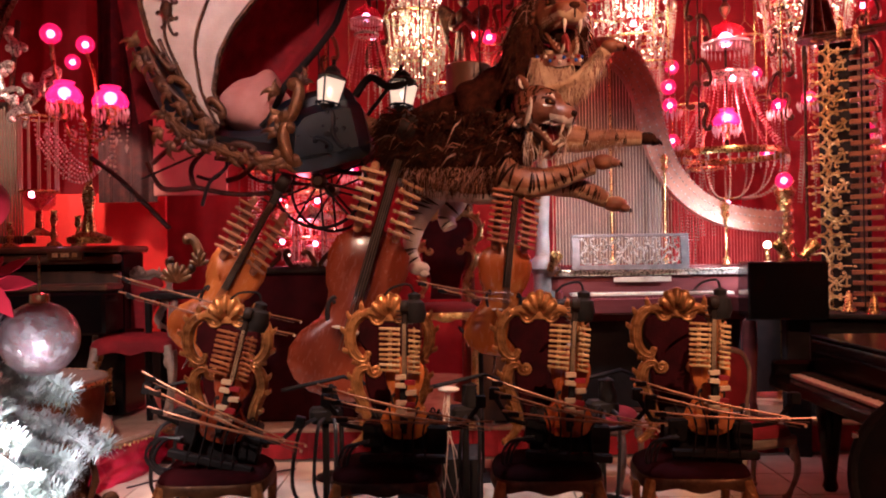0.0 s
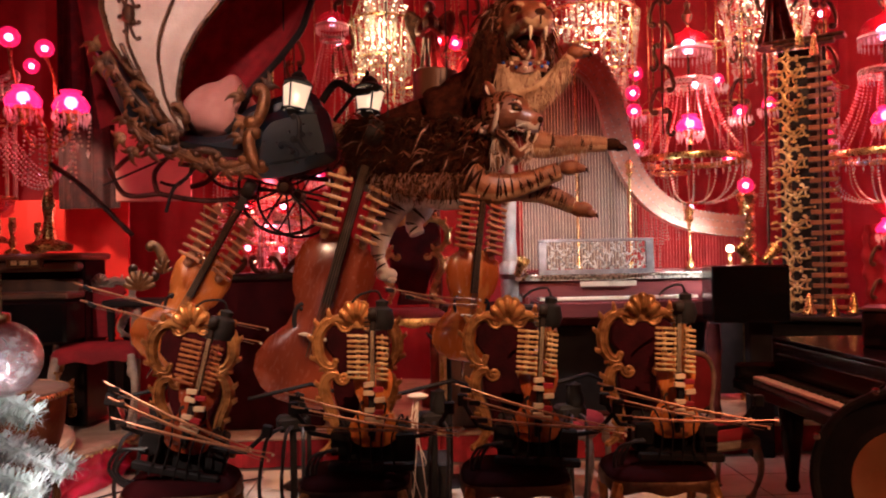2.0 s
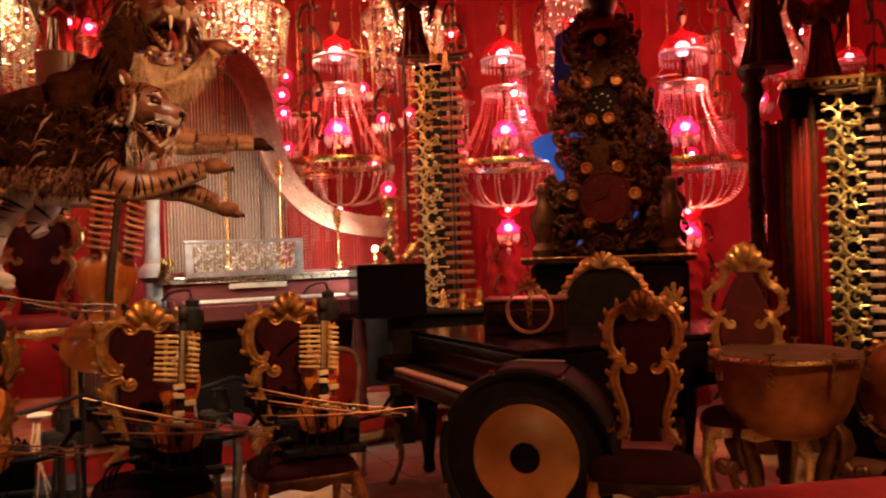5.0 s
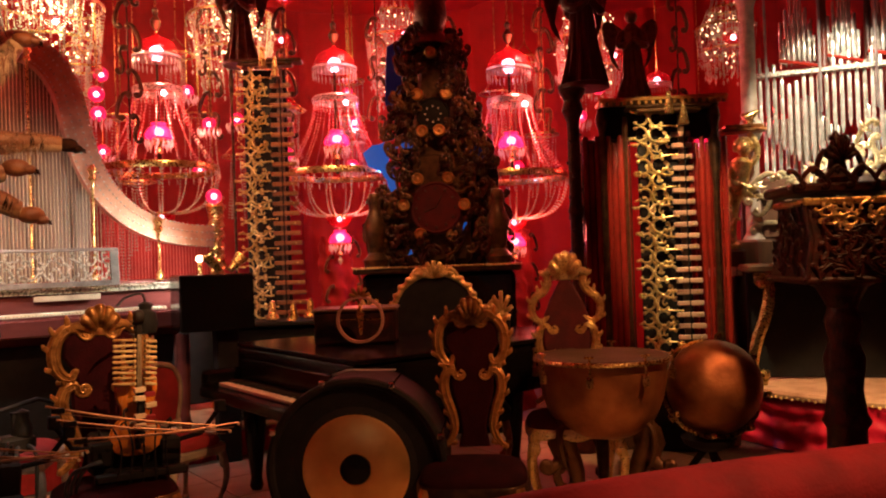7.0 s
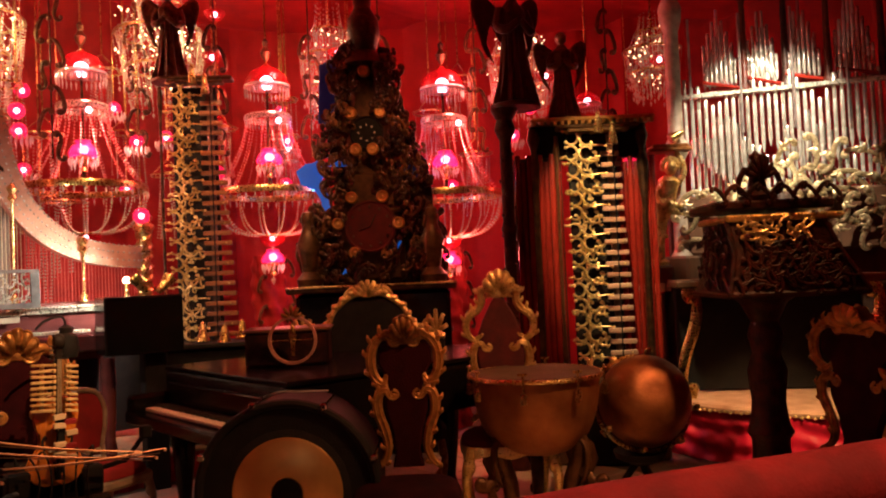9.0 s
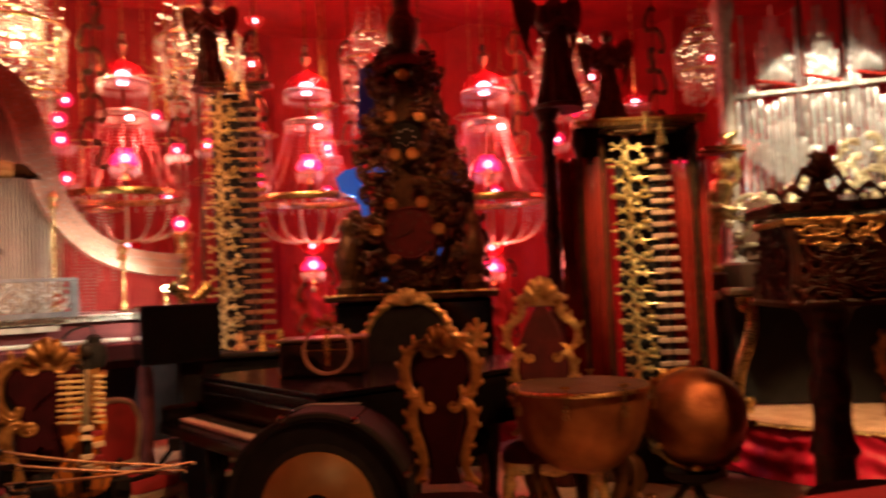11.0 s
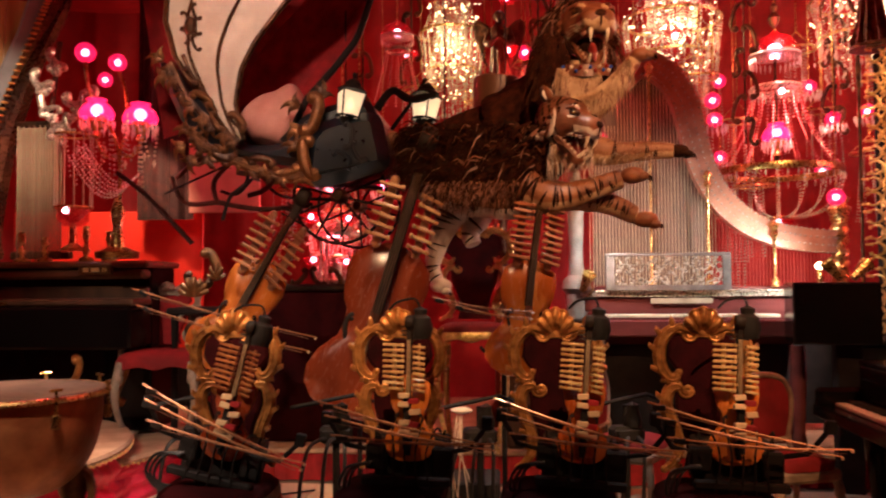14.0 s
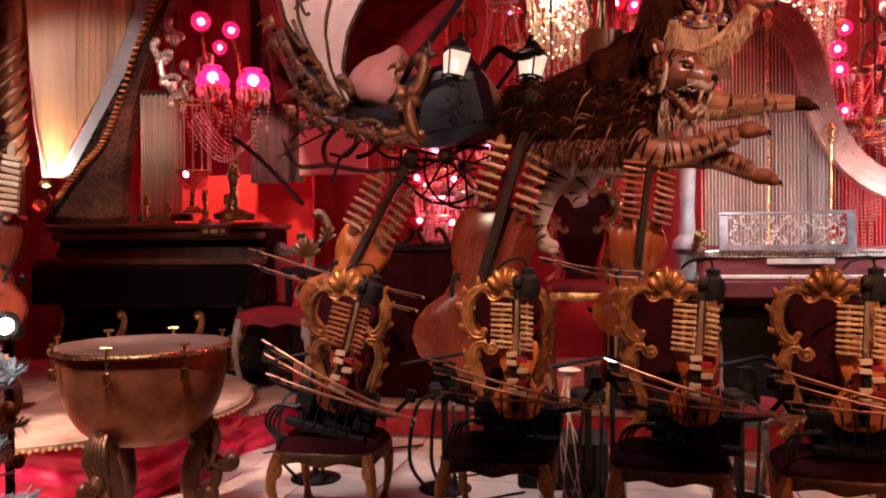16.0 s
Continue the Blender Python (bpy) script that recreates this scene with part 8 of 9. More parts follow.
for s in (-1, 1):
    g = Geo()
    g.lathe([(0.1, 1.38), (0.11, 1.44), (0.06, 1.5), (0.08, 1.62), (0.1, 1.72), (0.06, 1.82), (0.05, 1.86), (0.06, 1.92), (0.045, 1.98), (0.0, 2.0)], 14)
    part("carved_figure", g, BRONZE, ck, "small dark carved figure", pose(s * 0.5, -0.08, 0))
g = Geo().lathe([(0.2, 3.18), (0.16, 3.24), (0.1, 3.3), (0.14, 3.42), (0.13, 3.56), (0.07, 3.66), (0.08, 3.74), (0.06, 3.82), (0.0, 3.88)], 16)
part("crowning_figure", g, BRONZE, ck)
# filler outline added behind the carving to block the blue glow
side = [(0.62, 1.36), (0.6, 1.55), (0.5, 1.75), (0.52, 2.1), (0.48, 2.4), (0.36, 2.55), (0.33, 2.8), (0.22, 3.1), (0.18, 3.3)]
notch = [(-0.18, 3.3), (-0.22, 3.1), (-0.3, 2.8), (-0.36, 2.55), (-0.3, 2.42), (-0.28, 2.2), (-0.32, 1.96), (-0.5, 1.88), (-0.54, 1.7), (-0.6, 1.55), (-0.62, 1.36)]
part("back_plate", Geo().plate(side + notch, 0.13, 0.17, 0.01), DARKCARVE, ck, "dark filler plate added to mask the blue glow")
bl = thing("blue_panel", "self-glowing blue panel standing for backlight behind the clock", "panel", pose(4.45, 5.46, 0, 0, 0, -42))
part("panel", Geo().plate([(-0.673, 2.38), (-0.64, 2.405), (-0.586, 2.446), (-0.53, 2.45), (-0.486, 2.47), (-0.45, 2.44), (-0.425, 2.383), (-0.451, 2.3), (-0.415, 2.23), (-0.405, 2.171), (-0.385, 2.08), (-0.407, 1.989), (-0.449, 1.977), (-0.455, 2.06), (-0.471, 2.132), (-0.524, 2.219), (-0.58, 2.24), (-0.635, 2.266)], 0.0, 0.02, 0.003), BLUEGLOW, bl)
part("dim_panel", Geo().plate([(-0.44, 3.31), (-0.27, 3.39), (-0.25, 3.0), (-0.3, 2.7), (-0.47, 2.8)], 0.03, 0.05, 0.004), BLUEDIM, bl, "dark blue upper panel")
# emissive patches shaped as glimpses of the blue light through the carving
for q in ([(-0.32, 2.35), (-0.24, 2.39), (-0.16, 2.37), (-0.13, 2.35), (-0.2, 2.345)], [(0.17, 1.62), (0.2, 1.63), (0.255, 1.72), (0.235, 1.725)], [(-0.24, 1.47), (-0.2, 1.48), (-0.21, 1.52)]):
    part("blue_pane", Geo().plate(q, -0.1, -0.09, 0.002), BLUEGLOW, ck, "small glowing patch for blue light in a chink")
part("blue_pane", Geo().plate([(0.23, 2.35), (0.3, 2.4), (0.39, 2.42), (0.42, 2.3), (0.4, 2.22), (0.28, 2.21)], 0.11, 0.12, 0.002), BLUEDIM, ck, "dim blue glow patch")
part("panel_frame", Geo().box((0, 0.05, 0.75), (1.2, 0.05, 1.5), 0.01), SOOT, bl)

# draped columns either side of the clock
for x, y in ((4.08, 6.65), (5.38, 5.56)):
    dc = thing("draped_column", "column wound with twisted red fabric and gilt leaves", "column", pose(x, y, 0), "draped columns")

    def twist(u, v):
        a = 2 * math.pi * u
        r = 0.15 + 0.022 * math.sin(5 * a + v * 16) + 0.012 * math.sin(v * 70 + 2 * a)
        return (r * math.cos(a), r * math.sin(a), 1.68 * v)
    part("fabric", Geo().sheet(twist, 50, 46), VELVET, dc)
    g = Geo()
    for k in range(7):
        scroll(g, ((-1) ** k * 0.15, -0.12, 0.72 + 0.14 * k), 0.17, "Q", 0.016, (-1) ** k, 25 * (-1) ** k)
    part("gilt_leaves", g, BRONZE, dc)

# bronze scroll chains between the chandeliers
for j, (x, y, z0, z1) in enumerate(((-0.52, 6.75, 2.9, 3.9), (0.55, 6.75, 2.8, 3.9), (2.22, 6.75, 2.5, 4.0), (2.98, 6.9, 2.6, 3.9), (3.55, 6.55, 2.6, 3.9), (4.42, 6.35, 2.6, 3.9), (4.8, 5.75, 2.7, 3.9), (5.6, 5.3, 2.6, 3.9), (-0.95, 6.8, 2.4, 3.6), (6.45, 4.4, 2.7, 3.9), (1.05, 6.75, 2.4, 3.4))):
    sc_ = thing("scroll_hanging", "hanging string of dark bronze scrolls between chandeliers", "ornament", pose(x, y, 0, 0, 0, -18), "bronze scroll hangings")
    n = int((z1 - z0) / 0.19)
    for k in range(n):
        g = Geo()
        scroll(g, (0, 0, 0), 0.23, "Q" if k % 3 else "S", 0.02, (-1) ** k, 18 * (-1) ** k, 1, 0.8, n=6)
        part("scroll", g, BRONZE, sc_, m=pose(0.05 * (-1) ** k, 0, z0 + 0.1 + 0.19 * k))
    part("rod", Geo().tube([(0, 0.02, z0), (0, 0.02, 4.6)], 0.008, 6), BRONZE, sc_)

# ---- dark pillar, red tubes, figures ----
pi = thing("dark_pillar", "slim dark carved wooden pillar with ringed mouldings", "pillar", pose(4.53, 3.96, 0))
g = Geo().lathe([(0.1, 0.0), (0.1, 0.2), (0.055, 0.26), (0.045, 0.9), (0.06, 0.95), (0.045, 1.0), (0.045, 1.7), (0.06, 1.75), (0.045, 1.8), (0.045, 2.4), (0.08, 2.48), (0.06, 2.55), (0.1, 2.62), (0.1, 2.66)], 18)
for k in range(40):
    g.ball((0.046 * math.cos(k * 2.4), 0.046 * math.sin(k * 2.4), 0.35 + k * 0.05), 0.015, 6, 5)
part("shaft", g, DARKCARVE, pi)
rt = thing("red_tube_rack", "rack of tall glossy red organ tubes", "organ pipes", pose(4.72, 3.82, 0, 0, 0, -43))
TUBE = mesh_of("red_tube", Geo().lathe([(0.015, 0.0), (0.019, 0.3), (0.019, 1.75), (0.016, 1.755), (0.014, 1.7)], 12), REDSHINE)
for i in range(8):
    part("red_tube", TUBE, None, rt, m=pose(-0.15 + 0.042 * i, 0.02 * (i % 2), 0.53 - 0.05 * (i % 2)) @ Matrix.Diagonal((1.15, 1.15, 1, 1)))
part("tube_base", Geo().box((0.0, 0.03, 0.3), (0.36, 0.1, 0.6), 0.02), WOOD, rt)
part("back_board", Geo().box((0.0, 0.06, 1.42), (0.36, 0.02, 1.7), 0.006), DARKCARVE, rt)
rt2 = thing("red_tube_rack", "rack of glossy red organ tubes beside the pale lattice", "organ pipes", pose(5.27, 3.37, 0, 0, 0, -43))
for i in range(7):
    part("red_tube", TUBE, None, rt2, m=pose(-0.1 + 0.04 * i, 0, 0.5 - 0.04 * (i % 2)))
part("tube_base", Geo().box((0.02, 0.03, 0.28), (0.32, 0.1, 0.56), 0.02), WOOD, rt2)
tp = thing("cornice_shelf", "gilt dentil cornice shelf above the pale lattice", "shelf", pose(4.99, 3.56, 0, 0, 0, -42))
g = Geo().box((0.02, 0.0, 2.52), (0.9, 0.26, 0.03), 0.008)
for i in range(18):
    g.box((-0.4 + 0.05 * i, -0.1, 2.495), (0.025, 0.05, 0.03), 0.004)
part("cornice", g, GILT, tp)
part("shelf_back", Geo().box((0.02, 0.1, 2.38), (0.86, 0.06, 0.26), 0.01), SOOT, tp)
for s in (-1, 1):
    part("turned_post", Geo().lathe([(0.02, 0.0), (0.03, 0.5), (0.02, 1.9), (0.045, 2.2), (0.02, 2.3), (0.05, 2.4), (0.03, 2.48)], 12, pose(s * 0.4, 0.02, 0)), BRONZE, tp)


def robed_figure(m, h, mat, label):
    """A slender standing figure: folded robe, folded arms, bowed head with hair, layered wings."""
    g = Geo()
    prof_z = [0.0, 0.05, 0.25, 0.45, 0.55, 0.66, 0.74, 0.79, 0.82]
    prof_r = [0.16, 0.155, 0.115, 0.095, 0.085, 0.105, 0.11, 0.06, 0.04]

    def robe(u, v):
        a, z = 2 * math.pi * u, 0.82 * v
        r = np.interp(z, prof_z, prof_r) * (1 + (0.16 * math.sin(11 * a + 3 * z) + 0.08 * math.sin(23 * a)) * max(0.1, 1 - 1.2 * z))
        return (r * math.cos(a), 0.78 * r * math.sin(a), z)
    g.sheet(robe, 66, 26)
    g.lathe([(0.19, -0.03), (0.19, 0.0), (0.16, 0.012)], 18)
    g.ball((0, -0.02, 0.885), (0.052, 0.06, 0.07), 14, 10)
    g.ball((0, 0.015, 0.9), (0.066, 0.062, 0.07), 12, 9)
    for s in (-1, 1):
        g.tube(smooth_line([(s * 0.1, 0, 0.74), (s * 0.14, -0.02, 0.6), (s * 0.1, -0.1, 0.56), (s * 0.01, -0.12, 0.63)], 4), [0.042] * 4 + [0.036] * 5 + [0.028] * 4, 9)
        for k in range(5):
            q = k / 4
            g.tube(smooth_line([(s * 0.05, 0.09, 0.72 - 0.05 * k), (s * (0.14 + 0.1 * (1 - q)), 0.11, 0.86 - 0.16 * q), (s * (0.2 + 0.06 * (1 - q)), 0.11, 0.7 - 0.2 * q), (s * (0.16 - 0.04 * q), 0.1, 0.42 - 0.08 * q)], 4), [0.02, 0.026, 0.03, 0.034, 0.034, 0.032, 0.03, 0.026, 0.022, 0.018, 0.014, 0.008, 0.002], 7, False, 0.4)
    return solid("robed_figure", g, mat, label, "statue", m @ Matrix.Scale(h, 4), "robed figures")


robed_figure(pose(4.87, 3.67, 2.535, 0, 0, -42), 0.68, OLDGILT, "small carved winged figure in robes on the cornice")
robed_figure(pose(4.6, 3.9, 2.66, 0, 0, -20), 0.95, DARKCARVE, "large dark carved robed figure on the pillar")
robed_figure(pose(3.02, 6.3, 3.14, 0, 0, -35), 0.8, BRONZE, "dark carved winged figure above the gold lattice")
robed_figure(pose(0.23, 6.75, 2.95, 0, 0, 0), 0.75, BRONZE, "small carved figure on a pedestal amid the crystals")
fp = thing("figure_pedestal", "slim turned pedestal under the small carved figure", "pedestal", pose(0.23, 6.75, 0.22))
part("shaft", Geo().lathe([(0.14, 0.0), (0.14, 0.1), (0.06, 0.2), (0.05, 2.2), (0.1, 2.5), (0.05, 2.55), (0.13, 2.7), (0.13, 2.73)], 14), BRONZE, fp)

# ---- organ ----
og = thing("glass_organ", "bright silver organ pipes in tiers over silvered scrollwork", "organ", pose(6.35, 3.55, 0, 0, 0, -60))
part("case", Geo().box((0.85, 0.32, 1.1), (2.1, 0.3, 1.5), 0.02), WOOD, og)
PIPE = mesh_of("organ_pipe", Geo().lathe([(0.005, -0.08), (0.017, 0.0), (0.017, 0.2), (0.0155, 0.205), (0.0155, 0.215), (0.017, 0.22), (0.017, 0.46), (0.0155, 0.465), (0.0155, 0.475), (0.017, 0.48), (0.017, 0.7), (0.014, 0.705), (0.014, 0.6)], 10), PIPEMETAL)
rnd = random.Random(4)
for row in range(2):
    for i in range(32):
        part("organ_pipe", PIPE, None, og, m=pose(0.0 + 0.055 * i + 0.0275 * row, 0.09 * row, 2.14 + 0.3 * abs(((i + 7 * row) % 12) / 6 - 1) - 0.42 * row) @ Matrix.Diagonal((1, 1, 0.72 + 0.3 * rnd.random(), 1)))
for c0, c1 in ((0.17, 0.44), (0.53, 0.76), (0.82, 1.08), (1.2, 1.48), (1.56, 1.84)):
    n = int((c1 - c0) / 0.034)
    for row in range(2):
        for i in range(n):
            h = 0.5 + 0.35 * (1 - abs(2 * i / (n - 1) - 1)) - 0.22 * row
            part("organ_pipe", PIPE, None, og, m=pose(c0 + (c1 - c0) * (i + 0.5 * row) / n, 0.12 - 0.07 * row, 2.95 + 0.05 * (1 - abs(2 * i / (n - 1) - 1))) @ Matrix.Diagonal((0.8, 0.8, h, 1)))
    part("slanting_tube", Geo().tube([(c0 - 0.02, 0.0, 2.96), (c1, -0.02, 2.88)], 0.016, 8), REDSHINE, og, "glossy red slanting tube")
    part("tier_post", Geo().lathe([(0.05, 2.86), (0.03, 2.95), (0.022, 3.6), (0.05, 3.7), (0.05, 4.2)], 12, pose(c1 + 0.05, 0.06, 0)), DARKCARVE, og, "dark carved post")
part("pipe_rail", Geo().box((0.85, -0.04, 2.84), (1.9, 0.03, 0.035), 0.006).box((0.85, 0.12, 2.87), (1.9, 0.2, 0.02), 0.006), SILVER, og)
for i in range(5):
    part("rail_stay", Geo().tube([(0.05 + 0.4 * i, -0.05, 2.5), (0.05 + 0.4 * i, -0.05, 3.5)], 0.012, 6), PEWTER, og)
for i in range(60):
    col, row = i % 10, i // 10
    x = -0.02 + 0.19 * col + 0.05 * (row % 2) + rnd.uniform(-0.03, 0.03)
    z = 1.62 + 0.15 * row + 0.06 * math.sin(x * 2.2) + rnd.uniform(-0.03, 0.03)
    if row > 2.2 + 2.6 * min(1.0, max(0.0, (x - 0.45) / 0.4)):
        continue
    s_ = 1 if col % 2 else -1
    g = Geo()
    scroll(g, (0, 0, 0), rnd.uniform(0.22, 0.32), ("Q", "S", "Q")[(i * 7) % 3], rnd.uniform(0.019, 0.026), s_, s_ * rnd.choice((10, 45, 90)) + rnd.uniform(-12, 12), 1, 0.75, n=8)
    leaf(g, (0.03 * s_, -0.01, 0.03), rnd.choice((40, 140, 250, 320)), 0.1, 0.017)
    part("silver_scroll", g, PALEGILT, og, "pale silver-gilt carved scroll", pose(x, -0.12 - 0.06 * rnd.random(), z))
part("scroll_rail", Geo().box((0.85, 0.06, 1.75), (1.9, 0.12, 0.5), 0.02), WOOD, og)
wc = thing("white_column", "pale fluted column at the organ's corner", "column", pose(6.26, 3.6, 0))
g = Geo().lathe([(0.09, 1.5), (0.06, 1.56), (0.06, 2.3), (0.1, 2.38), (0.1, 2.44), (0.065, 2.5), (0.06, 3.4), (0.09, 3.5), (0.1, 3.6), (0.06, 3.7), (0.06, 4.4)], 16)
part("shaft", g, PALEPAINT, wc)
part("column_base", Geo().box((0, 0, 0.92), (0.26, 0.26, 1.16), 0.02), WOOD, wc)
kb_ = thing("toy_keyboard", "small dark console with a row of yellow keys", "keyboard", pose(5.98, 3.72, 0, 0, 0, -45))
part("console", Geo().box((0, 0.05, 1.32), (0.34, 0.25, 0.22), 0.02).box((0, 0.05, 0.6), (0.2, 0.16, 1.2), 0.02), WOOD, kb_)
YK = mesh_of("yellow_key", Geo().box((0, 0, 0), (0.034, 0.03, 0.07), 0.004), IVORY)
for i in range(6):
    part("yellow_key", YK, None, kb_, m=pose(-0.11 + 0.044 * i, -0.09, 1.25))
g = Geo()
g.lathe([(0.075, 1.43), (0.08, 1.46), (0.05, 1.49)], 14, pose(0.075, 0.02, 0))
g.tube(smooth_line([(0.075, 0.02, 1.46), (0.085, 0.01, 1.62), (0.1, 0.0, 1.8), (0.14, -0.02, 1.96), (0.165, -0.03, 2.08), (0.175, -0.03, 2.17)], 5), np.interp(np.arange(26), [0, 5, 10, 14, 18, 22, 25], [0.045, 0.035, 0.055, 0.085, 0.078, 0.09, 0.04])[:26].tolist(), 12, False, 0.8)
g.ball((0.185, -0.055, 2.235), (0.055, 0.055, 0.068), 12, 9)
for k in range(9):
    g.ball((0.185 + 0.062 * math.cos(0.45 * k - 0.2), -0.045, 2.25 + 0.062 * math.sin(0.45 * k - 0.2)), 0.026, 7, 5)
g.tube(smooth_line([(0.24, -0.03, 2.1), (0.29, -0.05, 2.18), (0.28, -0.04, 2.29), (0.24, -0.02, 2.36)], 4), 0.026, 8)
g.tube(smooth_line([(0.1, -0.03, 2.09), (0.06, -0.07, 2.0), (0.1, -0.1, 1.92), (0.15, -0.1, 1.95)], 4), 0.024, 8)
for k in range(5):
    leaf(g, (0.05 + 0.03 * k, -0.07, 1.98 - 0.02 * abs(k - 2)), 250 + 10 * k, 0.16, 0.022)
for k in range(4):
    scroll(g, (0.06 + 0.035 * (k % 2), -0.04, 1.54 + 0.09 * k), 0.11, "Q", 0.014, (-1) ** k, 30 * (-1) ** k)
solid("gilt_statue", g, GOLD, "gilt carved caryatid standing on the dark keyboard console", "statue", pose(5.98, 3.72, 0, 0, 0, -45))
cs = thing("capital_shelf", "gilt capital shelf with a brass cone over the caryatid", "shelf", pose(5.98, 3.72, 0, 0, 0, -45))
part("shelf_slab", Geo().box((0.18, 0.0, 2.385), (0.36, 0.2, 0.03), 0.008).box((0.19, 0.0, 2.415), (0.3, 0.17, 0.03), 0.008), GILT, cs)
part("bell_cone", Geo().lathe([(0.05, 0.0), (0.052, 0.012), (0.015, 0.13), (0.0, 0.14)], 14), BRASS, cs, m=pose(0.2, -0.03, 2.47, 0, 60, 0))
tl = thing("console_table", "dark table with gilt scroll legs on the round podium", "table", pose(5.95, 3.0, 0.422, 0, 0, -50))
part("table_top", Geo().box((0.3, 0, 0.86), (1.5, 0.5, 0.06), 0.015), WOOD, tl)
for x in (-0.35, 0.95):
    g = Geo()
    scroll(g, (0, 0, 0.42), 0.84, "S", 0.045, 1, 0, 0.5)
    part("scroll_leg", g, BRASS, tl, m=pose(x, -0.1, 0))
part("back_panel", Geo().box((0.3, 0.22, 0.43), (1.4, 0.04, 0.84), 0.01), SOOT, tl)

# ---- carved lectern in the foreground ----
le = thing("carved_lectern", "dark carved lectern with gilt fretwork on a baluster pedestal", "lectern", pose(4.31, 1.95, 0, 0, 0, -42))
part("baluster", Geo().lathe([(0.19, 0.0), (0.2, 0.06), (0.14, 0.12), (0.1, 0.22), (0.095, 0.5), (0.12, 0.54), (0.1, 0.58), (0.085, 0.7), (0.1, 0.86), (0.07, 0.95), (0.09, 1.05), (0.07, 1.12), (0.12, 1.22), (0.2, 1.27)], 20), DARKCARVE, le)


def cove(u, v):
    s = (-1, -1), (1, -1), (1, 1), (-1, 1), (-1, -1)
    k = min(3, int(u * 4))
    f = u * 4 - k
    a, b = s[k], s[k + 1]
    x = a[0] + (b[0] - a[0]) * f
    w = (0.42 - 0.17 * v if x > 0 else 0.27 - 0.03 * v) - 0.03 * math.sin(v * math.pi)
    return (x * w, (a[1] + (b[1] - a[1]) * f) * (0.28 - 0.08 * v), 1.27 + 0.4 * v)


part("flared_body", Geo().sheet(cove, 40, 8), DARKCARVE, le)
part("gilt_cornice", Geo().box((0.045, 0, 1.655), (0.6, 0.46, 0.035), 0.01), GOLD, le)
part("base_board", Geo().box((0.075, 0, 1.27), (0.72, 0.58, 0.035), 0.012), DARKCARVE, le)
rnd = random.Random(9)
for i in range(24):
    g = Geo()
    scroll(g, (0, 0, 0), rnd.uniform(0.07, 0.11), rnd.choice("QSC"), 0.0065, rnd.choice((-1, 1)), rnd.uniform(-90, 90), 1, 0.9, n=6)
    part("fret_scroll", g, GOLD, le, m=pose(rnd.uniform(-0.17, 0.17), -0.235, rnd.uniform(1.54, 1.64), -16, 0, 0))
for i in range(70):
    g = Geo()
    x, v = -0.23 + 0.6 * ((i * 0.618) % 1), i / 69
    scroll(g, (0, 0, 0), rnd.uniform(0.07, 0.12), rnd.choice("QSC"), 0.0085, rnd.choice((-1, 1)), rnd.uniform(-90, 90), 1, 0.9, n=6)
    w = 0.36 - 0.13 * v
    part("carved_scroll", g, DARKCARVE, le, m=pose(x * w / 0.36, -0.285 + 0.035 * v, 1.31 + 0.21 * v, -12, 0, 0))
for i in range(26):
    g = Geo()
    scroll(g, (0, 0, 0), rnd.uniform(0.08, 0.13), rnd.choice("QSC"), 0.0095, rnd.choice((-1, 1)), rnd.uniform(-90, 90), 1, 0.9, n=6)
    v = i / 25
    part("carved_scroll", g, DARKCARVE, le, m=pose(-0.268 + 0.03 * v, (-0.21 + 0.42 * ((i * 0.618) % 1)) * (1 - 0.2 * v), 1.32 + 0.3 * v, 0, 0, -90))
for s in (-1, 1):
    part("corner_moulding", Geo().tube([(0.42 if s > 0 else -0.27, -0.28, 1.28), (0.31 if s > 0 else -0.225, -0.24, 1.47), (s * 0.245, -0.2, 1.65)], 0.014, 8), DARKCARVE, le)
g = Geo().box((0, 0, 1.72), (0.6, 0.46, 0.05), 0.012)
for i in range(11):
    scroll(g, (-0.29 + 0.058 * i, -0.24, 1.77 + 0.012 * (i % 2)), 0.1, "Q", 0.012, (-1) ** i, 40 * (-1) ** i)
part("scalloped_cornice", g, DARKCARVE, le, "dark scalloped top moulding")
g = Geo().lathe([(0.09, 1.74), (0.1, 1.78), (0.05, 1.82), (0.04, 1.88), (0.06, 1.9), (0.03, 1.95), (0.025, 2.0), (0.0, 2.03)], 14)
for s in (-1, 1):
    scroll(g, (s * 0.085, -0.03, 1.86), 0.13, "Q", 0.016, s, s * 20)
    scroll(g, (s * 0.05, -0.03, 1.95), 0.09, "Q", 0.013, -s, s * 30)
palmette(g, (0, -0.05, 1.86), 0.12, 0.13, 7)
part("crest", g, DARKCARVE, le)

